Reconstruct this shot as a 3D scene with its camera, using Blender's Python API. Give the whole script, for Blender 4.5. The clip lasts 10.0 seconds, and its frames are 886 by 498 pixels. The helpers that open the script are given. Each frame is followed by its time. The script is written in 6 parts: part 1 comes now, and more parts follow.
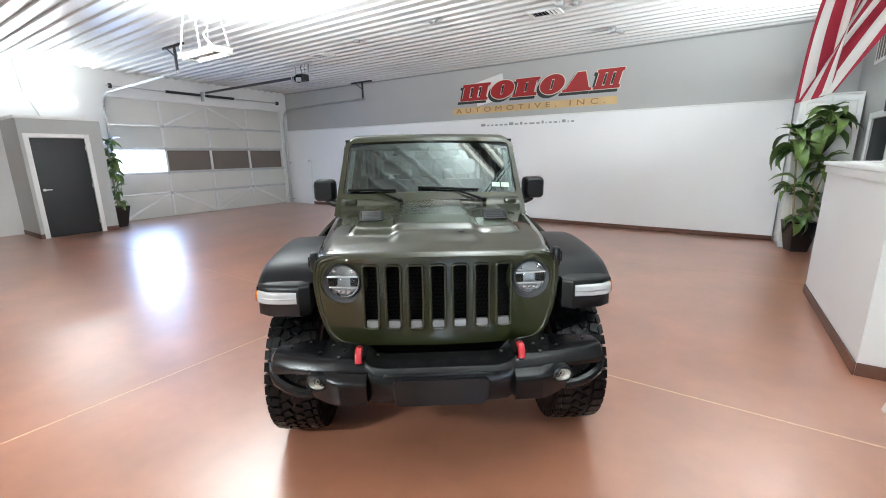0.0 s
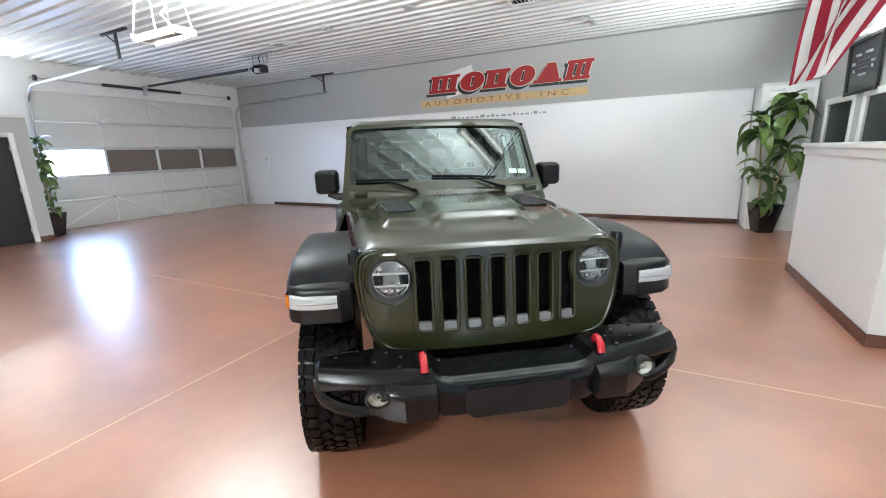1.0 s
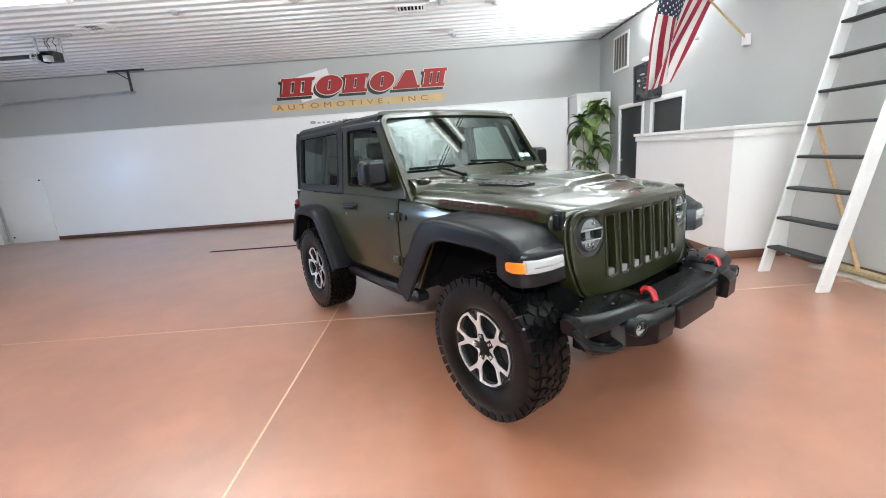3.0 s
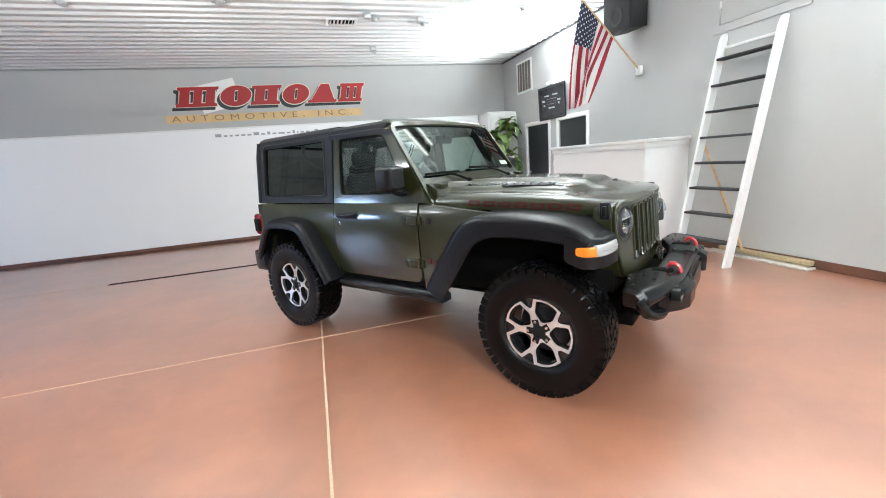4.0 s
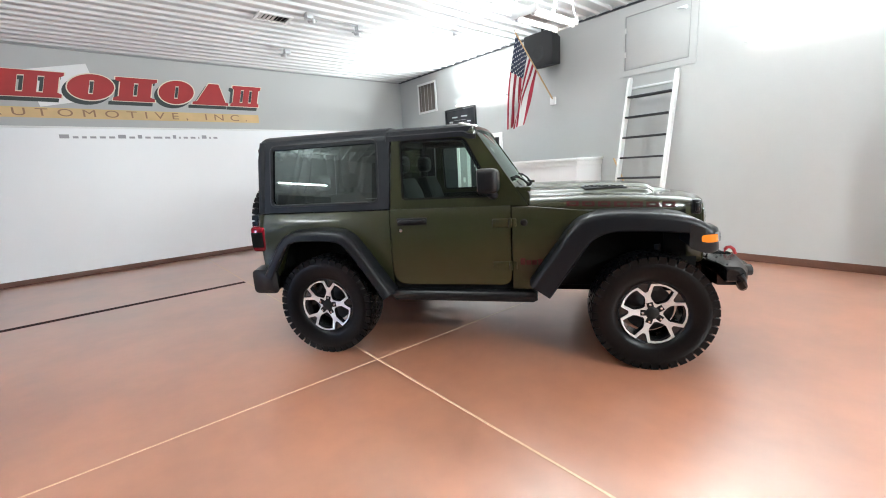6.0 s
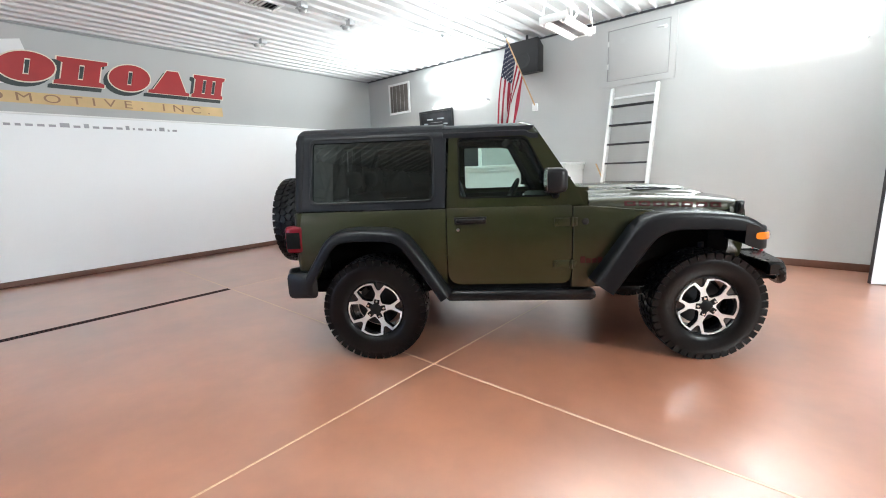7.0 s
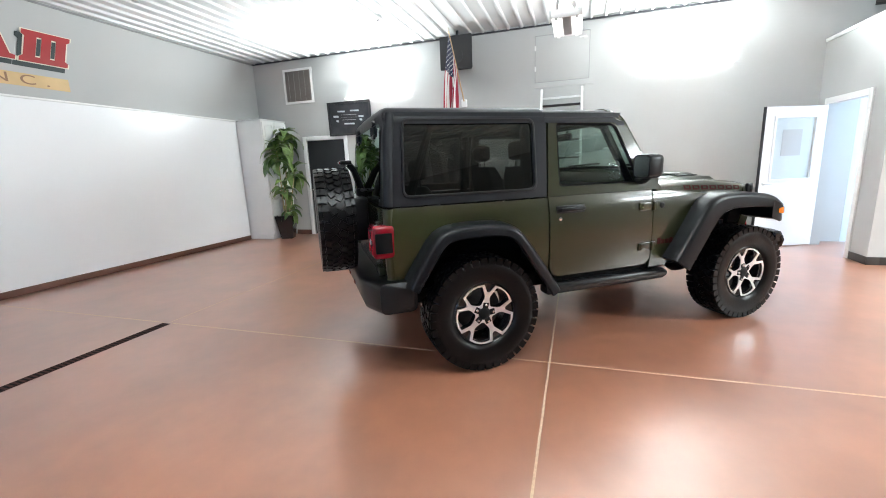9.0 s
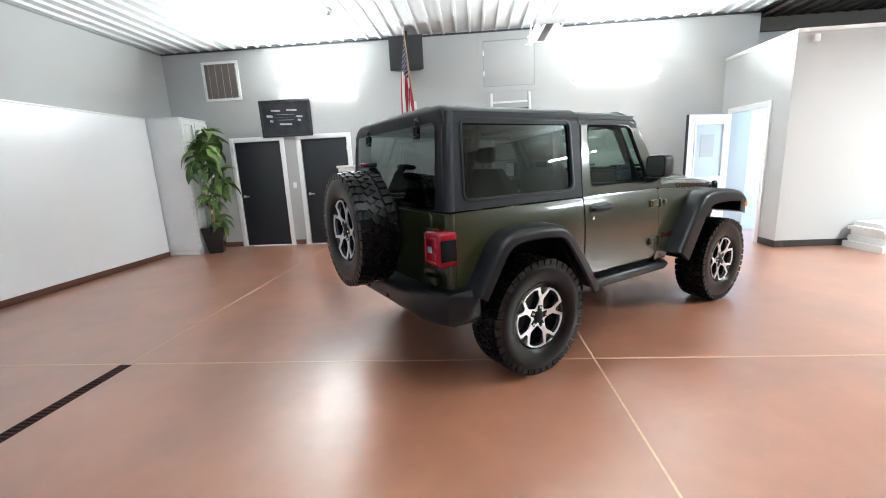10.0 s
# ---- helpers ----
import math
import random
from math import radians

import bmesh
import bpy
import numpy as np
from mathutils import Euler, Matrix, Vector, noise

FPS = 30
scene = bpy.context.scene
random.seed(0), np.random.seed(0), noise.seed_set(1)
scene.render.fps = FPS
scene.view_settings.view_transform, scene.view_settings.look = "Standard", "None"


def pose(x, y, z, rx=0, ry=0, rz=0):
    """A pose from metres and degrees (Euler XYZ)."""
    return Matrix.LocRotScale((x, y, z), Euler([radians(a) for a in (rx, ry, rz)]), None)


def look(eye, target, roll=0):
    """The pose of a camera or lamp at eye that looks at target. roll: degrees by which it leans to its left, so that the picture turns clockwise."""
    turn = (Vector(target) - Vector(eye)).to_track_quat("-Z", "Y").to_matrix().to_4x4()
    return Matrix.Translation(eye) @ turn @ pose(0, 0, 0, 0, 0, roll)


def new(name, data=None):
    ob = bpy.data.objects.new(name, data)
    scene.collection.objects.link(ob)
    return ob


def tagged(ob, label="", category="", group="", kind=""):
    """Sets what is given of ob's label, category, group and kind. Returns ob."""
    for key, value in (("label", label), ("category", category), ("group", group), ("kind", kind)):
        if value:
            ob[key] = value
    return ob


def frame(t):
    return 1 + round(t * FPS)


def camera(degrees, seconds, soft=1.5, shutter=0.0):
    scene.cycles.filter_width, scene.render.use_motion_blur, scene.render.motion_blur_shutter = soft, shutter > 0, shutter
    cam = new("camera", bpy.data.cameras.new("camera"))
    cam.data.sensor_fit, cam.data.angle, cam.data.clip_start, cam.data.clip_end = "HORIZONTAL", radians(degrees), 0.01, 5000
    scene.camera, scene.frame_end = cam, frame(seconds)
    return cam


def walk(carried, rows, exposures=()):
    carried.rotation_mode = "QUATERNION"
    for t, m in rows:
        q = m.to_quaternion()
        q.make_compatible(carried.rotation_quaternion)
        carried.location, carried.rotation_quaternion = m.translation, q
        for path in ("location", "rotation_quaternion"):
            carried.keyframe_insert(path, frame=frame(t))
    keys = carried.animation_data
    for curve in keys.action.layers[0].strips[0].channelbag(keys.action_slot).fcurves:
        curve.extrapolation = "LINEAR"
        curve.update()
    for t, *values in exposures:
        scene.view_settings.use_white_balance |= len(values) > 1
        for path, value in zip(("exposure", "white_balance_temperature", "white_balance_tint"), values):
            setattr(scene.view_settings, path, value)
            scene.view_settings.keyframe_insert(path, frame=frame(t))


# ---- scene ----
cam = camera(94.1, 10.0, soft=1.0)
PATH = [
    (0, (0.636, 0.132, 1.626), (-0.435, 1.761, 1.178), -0.7),
    (0.5, (0.449, 0.107, 1.598), (-0.558, 1.777, 1.156), -1.2),
    (1, (0.117, 0.082, 1.55), (-0.77, 1.813, 1.086), -1.8),
    (1.5, (-0.267, -0.073, 1.502), (-0.986, 1.731, 1.024), -2.4),
    (2, (-0.682, -0.247, 1.467), (-1.201, 1.622, 0.976), -3.1),
    (3.5, (-2.117, -0.518, 1.462), (-1.822, 1.41, 1.017), -4.5),
    (4, (-2.587, -0.462, 1.45), (-2.034, 1.413, 1.027), -4.6),
    (4.5, (-3.043, -0.349, 1.466), (-2.264, 1.447, 1.058), -4.4),
    (5, (-3.455, -0.116, 1.469), (-2.492, 1.592, 1.074), -4.2),
    (6.5, (-4.555, 0.758, 1.437), (-3.182, 2.163, 1.064), -2.7),
    (7, (-4.843, 1.144, 1.441), (-3.36, 2.434, 1.068), -2.1),
    (7.5, (-5.064, 1.582, 1.459), (-3.465, 2.718, 1.07), -1.7),
    (8, (-5.299, 2.041, 1.444), (-3.601, 3.023, 1.052), -1.7),
    (8.5, (-5.412, 2.513, 1.422), (-3.626, 3.322, 1.026), -2.0),
    (9, (-5.519, 2.99, 1.413), (-3.656, 3.597, 1.015), -2.3),
    (9.5, (-5.595, 3.481, 1.434), (-3.675, 3.88, 1.039), -2.7),
    (10, (-5.562, 3.985, 1.443), (-3.609, 4.139, 1.041), -2.8),
]
walk(cam, [(t, look(eye, target, roll)) for t, eye, target, roll in PATH],
     exposures=[(0, 1.76), (1.5, 1.82), (3.5, 2.02), (4.5, 2.02), (6.5, 1.94), (8, 1.96), (10, 1.88)])
# ---- light ----
world = bpy.data.worlds.new("sky")
scene.world = world
world.use_nodes = True
wn = world.node_tree
sky = wn.nodes.new("ShaderNodeTexSky")
sky.sky_type, sky.sun_disc = "NISHITA", False
sky.sun_elevation, sky.sun_rotation = radians(40), radians(200)
wn.nodes["Background"].inputs["Strength"].default_value = 0.12
wn.links.new(sky.outputs[0], wn.nodes["Background"].inputs["Color"])
scene.view_settings.exposure = 1.7


def area_lamp(m, sx, sy, watts, colour=(0.88, 0.975, 1.0)):
    data = bpy.data.lights.new("lamp", "AREA")
    data.shape, data.size, data.size_y, data.energy, data.color = "RECTANGLE", sx, sy, watts, colour
    ob = new("lamp", data)
    ob.matrix_world = m
    return ob


# ---- materials ----
def mat(name, colour, rough=0.5, metal=0.0, grain=0.0, scale=40.0, bump=0.0, stain=0.0, stain_scale=2.0, coat=0.0, spec=0.5, emit=0.0, rough_var=0.0, stain_detail=5.0):
    """A procedural surface: base colour with fine grain and broad stains, relief and varied roughness."""
    m = bpy.data.materials.new(name)
    m.use_nodes = True
    nt = m.node_tree
    b = nt.nodes["Principled BSDF"]
    b.inputs["Base Color"].default_value = (*colour, 1)
    b.inputs["Roughness"].default_value = rough
    b.inputs["Metallic"].default_value = metal
    b.inputs["Specular IOR Level"].default_value = spec
    b.inputs["Coat Weight"].default_value = coat
    b.inputs["Coat Roughness"].default_value = 0.025
    if emit:
        b.inputs["Emission Color"].default_value = (*colour, 1)
        b.inputs["Emission Strength"].default_value = emit
    if grain or bump or stain or rough_var:
        co = nt.nodes.new("ShaderNodeTexCoord")
        fine = nt.nodes.new("ShaderNodeTexNoise")
        fine.inputs["Scale"].default_value, fine.inputs["Detail"].default_value = scale, 6
        broad = nt.nodes.new("ShaderNodeTexNoise")
        broad.inputs["Scale"].default_value, broad.inputs["Detail"].default_value = stain_scale, stain_detail
        for n in (fine, broad):
            nt.links.new(co.outputs["Object"], n.inputs["Vector"])
        last = None
        for n, amount in ((fine, grain), (broad, stain)):
            if amount:
                ramp = nt.nodes.new("ShaderNodeMapRange")
                ramp.interpolation_type = "SMOOTHSTEP"
                ramp.inputs["From Min"].default_value, ramp.inputs["From Max"].default_value = 0.15, 0.85
                ramp.inputs["To Min"].default_value, ramp.inputs["To Max"].default_value = 1 - amount, 1 + amount
                nt.links.new(n.outputs["Fac"], ramp.inputs["Value"])
                mul = nt.nodes.new("ShaderNodeVectorMath")
                mul.operation = "SCALE"
                if last is None:
                    mul.inputs[0].default_value = colour
                else:
                    nt.links.new(last, mul.inputs[0])
                nt.links.new(ramp.outputs["Result"], mul.inputs["Scale"])
                last = mul.outputs["Vector"]
        if last is not None:
            nt.links.new(last, b.inputs["Base Color"])
        if rough_var:
            rr = nt.nodes.new("ShaderNodeMapRange")
            rr.inputs["From Min"].default_value, rr.inputs["From Max"].default_value = 0.3, 0.7
            rr.inputs["To Min"].default_value, rr.inputs["To Max"].default_value = max(0.02, rough - rough_var), rough + rough_var
            nt.links.new(broad.outputs["Fac"], rr.inputs["Value"])
            nt.links.new(rr.outputs["Result"], b.inputs["Roughness"])
        if bump:
            bp = nt.nodes.new("ShaderNodeBump")
            bp.inputs["Strength"].default_value, bp.inputs["Distance"].default_value = bump, 0.004
            nt.links.new(fine.outputs["Fac"], bp.inputs["Height"])
            nt.links.new(bp.outputs["Normal"], b.inputs["Normal"])
    return m


def glass_mat(name, tint, face=0.045, rough=0.0):
    """Thin pane: tinted see-through with a mirror gloss that grows towards grazing angles."""
    m = bpy.data.materials.new(name)
    m.use_nodes = True
    nt = m.node_tree
    nt.nodes.remove(nt.nodes["Principled BSDF"])
    tr = nt.nodes.new("ShaderNodeBsdfTransparent")
    tr.inputs["Color"].default_value = (*tint, 1)
    gl = nt.nodes.new("ShaderNodeBsdfGlossy")
    gl.inputs["Roughness"].default_value = rough
    gl.inputs["Color"].default_value = (0.84, 0.97, 0.93, 1)
    lw = nt.nodes.new("ShaderNodeLayerWeight")
    lw.inputs["Blend"].default_value = 0.5
    pw = nt.nodes.new("ShaderNodeMath")
    pw.operation, pw.inputs[1].default_value = "POWER", 5.0
    ma = nt.nodes.new("ShaderNodeMath")
    ma.operation, ma.inputs[1].default_value, ma.inputs[2].default_value = "MULTIPLY_ADD", 1 - face, face
    mx = nt.nodes.new("ShaderNodeMixShader")
    nt.links.new(lw.outputs["Facing"], pw.inputs[0])
    nt.links.new(pw.outputs[0], ma.inputs[0])
    nt.links.new(ma.outputs[0], mx.inputs["Fac"])
    nt.links.new(tr.outputs[0], mx.inputs[1])
    nt.links.new(gl.outputs[0], mx.inputs[2])
    nt.links.new(mx.outputs[0], nt.nodes["Material Output"].inputs["Surface"])
    return m


FLOOR = mat("stained_concrete", (0.385, 0.160, 0.092), 0.40, stain=0.25, stain_scale=1.3, stain_detail=7.0, grain=0.07, scale=7, coat=1.0, spec=0.5)
FLOOR.node_tree.nodes["Principled BSDF"].inputs["Coat Roughness"].default_value = 0.31
FLOOR.node_tree.nodes["Principled BSDF"].inputs["Coat IOR"].default_value = 2.1
JOINT = mat("joint_filler", (0.66, 0.50, 0.36), 0.6, grain=0.15, scale=60)
WALL_GREY = mat("grey_wall_paint", (0.46, 0.465, 0.458), 0.55, grain=0.02, scale=120, bump=0.12, stain=0.03, stain_scale=0.8)
WALL_WHITE = mat("white_wall_paint", (0.80, 0.80, 0.80), 0.5, grain=0.02, scale=120, bump=0.1, stain=0.02, stain_scale=0.7)
PANEL_WHITE = mat("white_panel_board", (0.88, 0.895, 0.905), 0.30, grain=0.008, scale=90, stain=0.012, stain_scale=0.6)
TRIM = mat("white_gloss_trim", (0.82, 0.82, 0.81), 0.3, stain=0.03, stain_scale=3)
BASE = mat("brown_vinyl_base", (0.13, 0.055, 0.035), 0.45, grain=0.1, scale=50, stain=0.15, stain_scale=3)
BASE_BLACK = mat("black_vinyl_base", (0.03, 0.027, 0.025), 0.45, grain=0.1, scale=50)
# unseen closing walls, grey darkened so that the car mirrors them dimmer
WALL_FAR = mat("darkened_grey_closing_wall", (0.34, 0.33, 0.32), 0.6, grain=0.04, scale=60, stain=0.08, stain_scale=0.7)
CEIL = mat("white_steel_liner", (0.64, 0.64, 0.635), 0.36, metal=0.0, stain=0.04, stain_scale=1.5, rough_var=0.06)
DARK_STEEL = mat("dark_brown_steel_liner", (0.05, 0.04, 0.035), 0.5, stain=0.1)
BLACK_DOOR = mat("charcoal_door_paint", (0.016, 0.017, 0.020), 0.5, grain=0.08, scale=80, stain=0.08, bump=0.05)
STEEL = mat("galvanised_steel", (0.55, 0.56, 0.57), 0.38, metal=0.9, grain=0.1, scale=30, stain=0.1, stain_scale=6)
DARK_METAL = mat("dark_metal", (0.05, 0.05, 0.055), 0.45, metal=0.6, grain=0.15, scale=60)
NICKEL = mat("satin_nickel", (0.7, 0.7, 0.68), 0.28, metal=1.0)
GARAGE = mat("garage_door_skin", (0.68, 0.67, 0.64), 0.5, grain=0.03, scale=60, stain=0.05, stain_scale=1.5)
STILE = mat("bright_galvanised_stile", (0.78, 0.78, 0.78), 0.3, metal=0.35, stain=0.06, stain_scale=4)
BROWN_PANE = mat("brown_coated_pane", (0.17, 0.135, 0.115), 0.25, stain=0.05)
CLEAR_PANE = glass_mat("clear_pane", (0.96, 0.98, 0.98))
LADDER_WHITE = mat("ladder_white_paint", (0.78, 0.78, 0.77), 0.4, stain=0.04, stain_scale=4, grain=0.02)
TREAD_BLACK = mat("black_grip_tread", (0.028, 0.028, 0.03), 0.7, grain=0.3, scale=200, bump=0.4)
OLD_WHITE = mat("worn_white_plank", (0.55, 0.50, 0.44), 0.7, grain=0.2, scale=20, stain=0.25, stain_scale=6, bump=0.4)
WOOD = mat("pine_wood", (0.55, 0.36, 0.19), 0.5, grain=0.2, scale=30, stain=0.1)
POT = mat("black_glazed_pot", (0.012, 0.012, 0.013), 0.22, stain=0.1, coat=0.3)
SOIL = mat("potting_soil", (0.06, 0.04, 0.025), 0.95, grain=0.4, scale=90, bump=0.8)
LEAF = mat("green_leaf", (0.135, 0.215, 0.055), 0.35, grain=0.25, scale=25, stain=0.35, stain_scale=4)
LEAF_DARK = mat("dark_green_leaf", (0.06, 0.12, 0.03), 0.35, grain=0.25, scale=25, stain=0.35, stain_scale=4)
CANE = mat("plant_cane", (0.42, 0.33, 0.19), 0.7, grain=0.25, scale=40, bump=0.4)
SPEAKER = mat("black_speaker_cabinet", (0.018, 0.018, 0.02), 0.55, grain=0.2, scale=120, bump=0.2)
GRILLE_CLOTH = mat("speaker_grille", (0.03, 0.03, 0.032), 0.8, grain=0.4, scale=220)
FLAG_RED = mat("red_cloth", (0.30, 0.010, 0.030), 0.8, grain=0.12, scale=150)
FLAG_WHITE = mat("white_cloth", (0.62, 0.61, 0.59), 0.8, grain=0.05, scale=150)
FLAG_BLUE = mat("blue_cloth", (0.014, 0.020, 0.050), 0.8, grain=0.12, scale=150)
SIGN_RED = mat("sign_red", (0.38, 0.016, 0.018), 0.4, stain=0.1, stain_scale=5)
SIGN_BLACK = mat("sign_black", (0.02, 0.03, 0.03), 0.4, stain=0.05)
SIGN_CREAM = mat("sign_cream_outline", (0.80, 0.72, 0.58), 0.4)
SIGN_TAN = mat("sign_tan_band", (0.66, 0.46, 0.22), 0.45, stain=0.12, stain_scale=3)
SIGN_BROWN = mat("sign_brown_ink", (0.30, 0.17, 0.09), 0.5)
SIGN_GREY = mat("sign_grey_ink", (0.34, 0.34, 0.36), 0.5)
PICTURE = mat("dark_photo_print", (0.035, 0.037, 0.042), 0.25, stain=0.5, stain_scale=3)
PHOTO_SILVER = mat("pale_photo_print", (0.42, 0.45, 0.48), 0.25, stain=0.4, stain_scale=8)
TUBE = mat("lit_fluorescent_tube", (1.0, 0.98, 0.95), 0.4, emit=2.0)
SLOT_GREY = mat("grey_metal_and_gap_shade", (0.30, 0.30, 0.30), 0.35, metal=0.2)
FOG = mat("fog_lamp_reflector", (0.66, 0.63, 0.55), 0.2, metal=0.5, coat=0.6)
OUTSIDE = mat("bright_outdoors", (0.93, 0.97, 1.0), 1.0, emit=2.5)
BEZEL = mat("grey_lamp_bezel", (0.040, 0.041, 0.044), 0.42)
DRAIN_MAT = mat("drain_cast_iron", (0.060, 0.027, 0.022), 0.75, grain=0.3, scale=60, spec=0.1)
CLOTH_WHITE = mat("white_plastic_sheeting", (0.78, 0.78, 0.78), 0.4, stain=0.06, stain_scale=5)
# the blue of the office's daylight is put into this base colour
OFFICE = mat("office_paint_daylight_tinted", (0.62, 0.70, 0.76), 0.6, stain=0.03)
FROST = mat("frosted_window_film", (0.55, 0.60, 0.60), 0.3, stain=0.06)

PAINT = mat("olive_green_car_paint", (0.0185, 0.0208, 0.0068), 0.32, metal=0.05, coat=1.0, spec=0.12)
PAINT.node_tree.nodes["Principled BSDF"].inputs["Coat IOR"].default_value = 1.55
PAINT.node_tree.nodes["Principled BSDF"].inputs["Coat Roughness"].default_value = 0.10
PLASTIC = mat("black_textured_plastic", (0.0060, 0.0064, 0.0074), 0.34, grain=0.15, scale=260, bump=0.06, spec=0.30)
FLARE = mat("grained_flare_plastic", (0.0060, 0.0066, 0.0082), 0.34, grain=0.15, scale=260, bump=0.06, spec=0.25)
TOP_BLACK = mat("black_grained_hardtop", (0.0078, 0.0088, 0.0115), 0.44, grain=0.15, scale=400, bump=0.12, spec=0.25)
BUMPER = mat("satin_black_steel", (0.0030, 0.0032, 0.0038), 0.26, grain=0.1, scale=200, bump=0.05, spec=0.30)
BLACK = mat("deep_black", (0.004, 0.004, 0.004), 0.8, spec=0.1)
CHASSIS = mat("black_chassis_paint", (0.004, 0.004, 0.004), 0.75, grain=0.3, scale=30, spec=0.08)
RUBBER = mat("tyre_rubber", (0.0020, 0.0020, 0.0022), 0.32, spec=0.20, grain=0.25, scale=70, bump=0.2, stain=0.2, stain_scale=8)
RIM_BLACK = mat("gloss_black_rim", (0.012, 0.012, 0.013), 0.25, coat=0.5)
SLOT_SILVER = mat("satin_silver_trim", (0.27, 0.27, 0.27), 0.35, metal=0.4)
HUB = mat("matt_black_hub", (0.006, 0.006, 0.0065), 0.5, spec=0.2)
RIM_SILVER = mat("machined_aluminium", (0.74, 0.74, 0.75), 0.34, metal=0.75, grain=0.05, scale=90)
CHROME = mat("chrome", (0.75, 0.75, 0.76), 0.12, metal=1.0)
RED_HOOK = mat("red_powder_coat", (0.40, 0.006, 0.012), 0.35, coat=0.4)
CAR_GLASS = glass_mat("car_glass", (0.80, 0.94, 0.88), 0.06)
SCREEN_GLASS = glass_mat("windscreen_glass", (0.26, 0.32, 0.30), 0.09)
DARK_GLASS = glass_mat("privacy_glass", (0.11, 0.114, 0.116), 0.085)
LENS = glass_mat("lamp_lens", (0.93, 0.94, 0.95))
LAMP_BRIGHT = mat("bright_lamp_cup", (0.50, 0.505, 0.51), 0.15, metal=0.2, coat=1.0)
LAMP_WHITE = mat("white_lamp_optic", (0.38, 0.385, 0.39), 0.2, coat=1.0)
AMBER = mat("amber_lens", (0.75, 0.20, 0.01), 0.2, coat=1.0)
RED_LENS = mat("red_tail_lens", (0.18, 0.003, 0.010), 0.12, coat=0.3, spec=0.25)
RED_BRIGHT = mat("bright_red_lamp_segment", (0.34, 0.006, 0.020), 0.15, coat=0.6)
CABIN = mat("black_cabin_trim", (0.0035, 0.0035, 0.0038), 0.65, spec=0.10, grain=0.2, scale=100)
SEAT = mat("black_seat_leather", (0.0035, 0.0035, 0.0038), 0.5, spec=0.10, grain=0.2, scale=120, bump=0.2)
MESH_BLACK = mat("black_mesh_insert", (0.0025, 0.0025, 0.0027), 0.4, spec=0.1)
BADGE_RED = mat("dark_red_decal", (0.045, 0.012, 0.012), 0.8, spec=0.02)
STICK_GREEN = mat("green_inspection_sticker", (0.42, 0.58, 0.44), 0.5, stain=0.3, stain_scale=40)
VENT_GREY = mat("grey_brown_vent_fill", (0.24, 0.21, 0.19), 0.8, grain=0.2, scale=60)
# ---- building tools ----
def mesh_of(name, bm, material, smooth=True, angle=35):
    bmesh.ops.recalc_face_normals(bm, faces=bm.faces)
    me = bpy.data.meshes.new(name)
    bm.to_mesh(me)
    bm.free()
    for m in material if isinstance(material, (list, tuple)) else (material,):
        me.materials.append(m)
    if smooth:
        me.shade_smooth()
        me.set_sharp_from_angle(angle=radians(angle))
    return me


def part(name, bm, material, parent=None, label="", smooth=True, angle=35):
    """Links a bmesh as one mesh object, under a thing or a part if one is given."""
    ob = new(name, mesh_of(name, bm, material, smooth, angle))
    ob.parent = parent
    if label:
        tagged(ob, label)
    return ob


def thing(name, label, category, m=None, group="", kind=""):
    ob = tagged(new(name), label, category, group, kind)
    ob.empty_display_size = 0.1
    if m is not None:
        ob.matrix_world = m
    return ob


def box(bm, x0, y0, z0, x1, y1, z1, bevel=0.0, seg=2, m=None):
    """Adds a box, its edges rounded by bevel."""
    ret = bmesh.ops.create_cube(bm, size=1)
    vs = ret["verts"]
    c, s = Vector(((x0 + x1) / 2, (y0 + y1) / 2, (z0 + z1) / 2)), (abs(x1 - x0), abs(y1 - y0), abs(z1 - z0))
    for v in vs:
        v.co = Vector([a * b for a, b in zip(v.co, s)]) + c
    if bevel:
        es = list({e for v in vs for e in v.link_edges})
        r = bmesh.ops.bevel(bm, geom=es, offset=min(bevel, 0.49 * min(s)), segments=seg, affect="EDGES", profile=0.5)
        vs = list({v for f in r["faces"] for v in f.verts} | {v for v in vs if v.is_valid})
    if m is not None:
        for v in vs:
            v.co = m @ v.co
    return vs


def boxes(*specs, bevel=0.0, seg=2):
    bm = bmesh.new()
    for s in specs:
        box(bm, *s, bevel=bevel, seg=seg)
    return bm


def loft(bm, rings, closed=True, caps=True):
    """Skins rings of equally many points; closed rings get caps at both ends."""
    vs = [[bm.verts.new(p) for p in r] for r in rings]
    n = len(rings[0])
    for a, b in zip(vs, vs[1:]):
        for i in range(n if closed else n - 1):
            j = (i + 1) % n
            try:
                bm.faces.new((a[i], a[j], b[j], b[i]))
            except ValueError:
                pass
    if closed and caps:
        bm.faces.new(vs[0][::-1])
        bm.faces.new(vs[-1])
    return vs


def tube(bm, points, radius, n=10, caps=True):
    """A round bar along a line of points; radius may be a list."""
    pts = [Vector(p) for p in points]
    rings = []
    up = Vector((0, 0, 1))
    for i, p in enumerate(pts):
        d = (pts[min(i + 1, len(pts) - 1)] - pts[max(i - 1, 0)]).normalized()
        ref = up if abs(d.dot(up)) < 0.95 else Vector((1, 0, 0))
        u = d.cross(ref).normalized()
        w = d.cross(u)
        r = radius[i] if isinstance(radius, (list, tuple)) else radius
        rings.append([p + r * (math.cos(k * 2 * math.pi / n) * u + math.sin(k * 2 * math.pi / n) * w) for k in range(n)])
    loft(bm, rings, caps=caps)


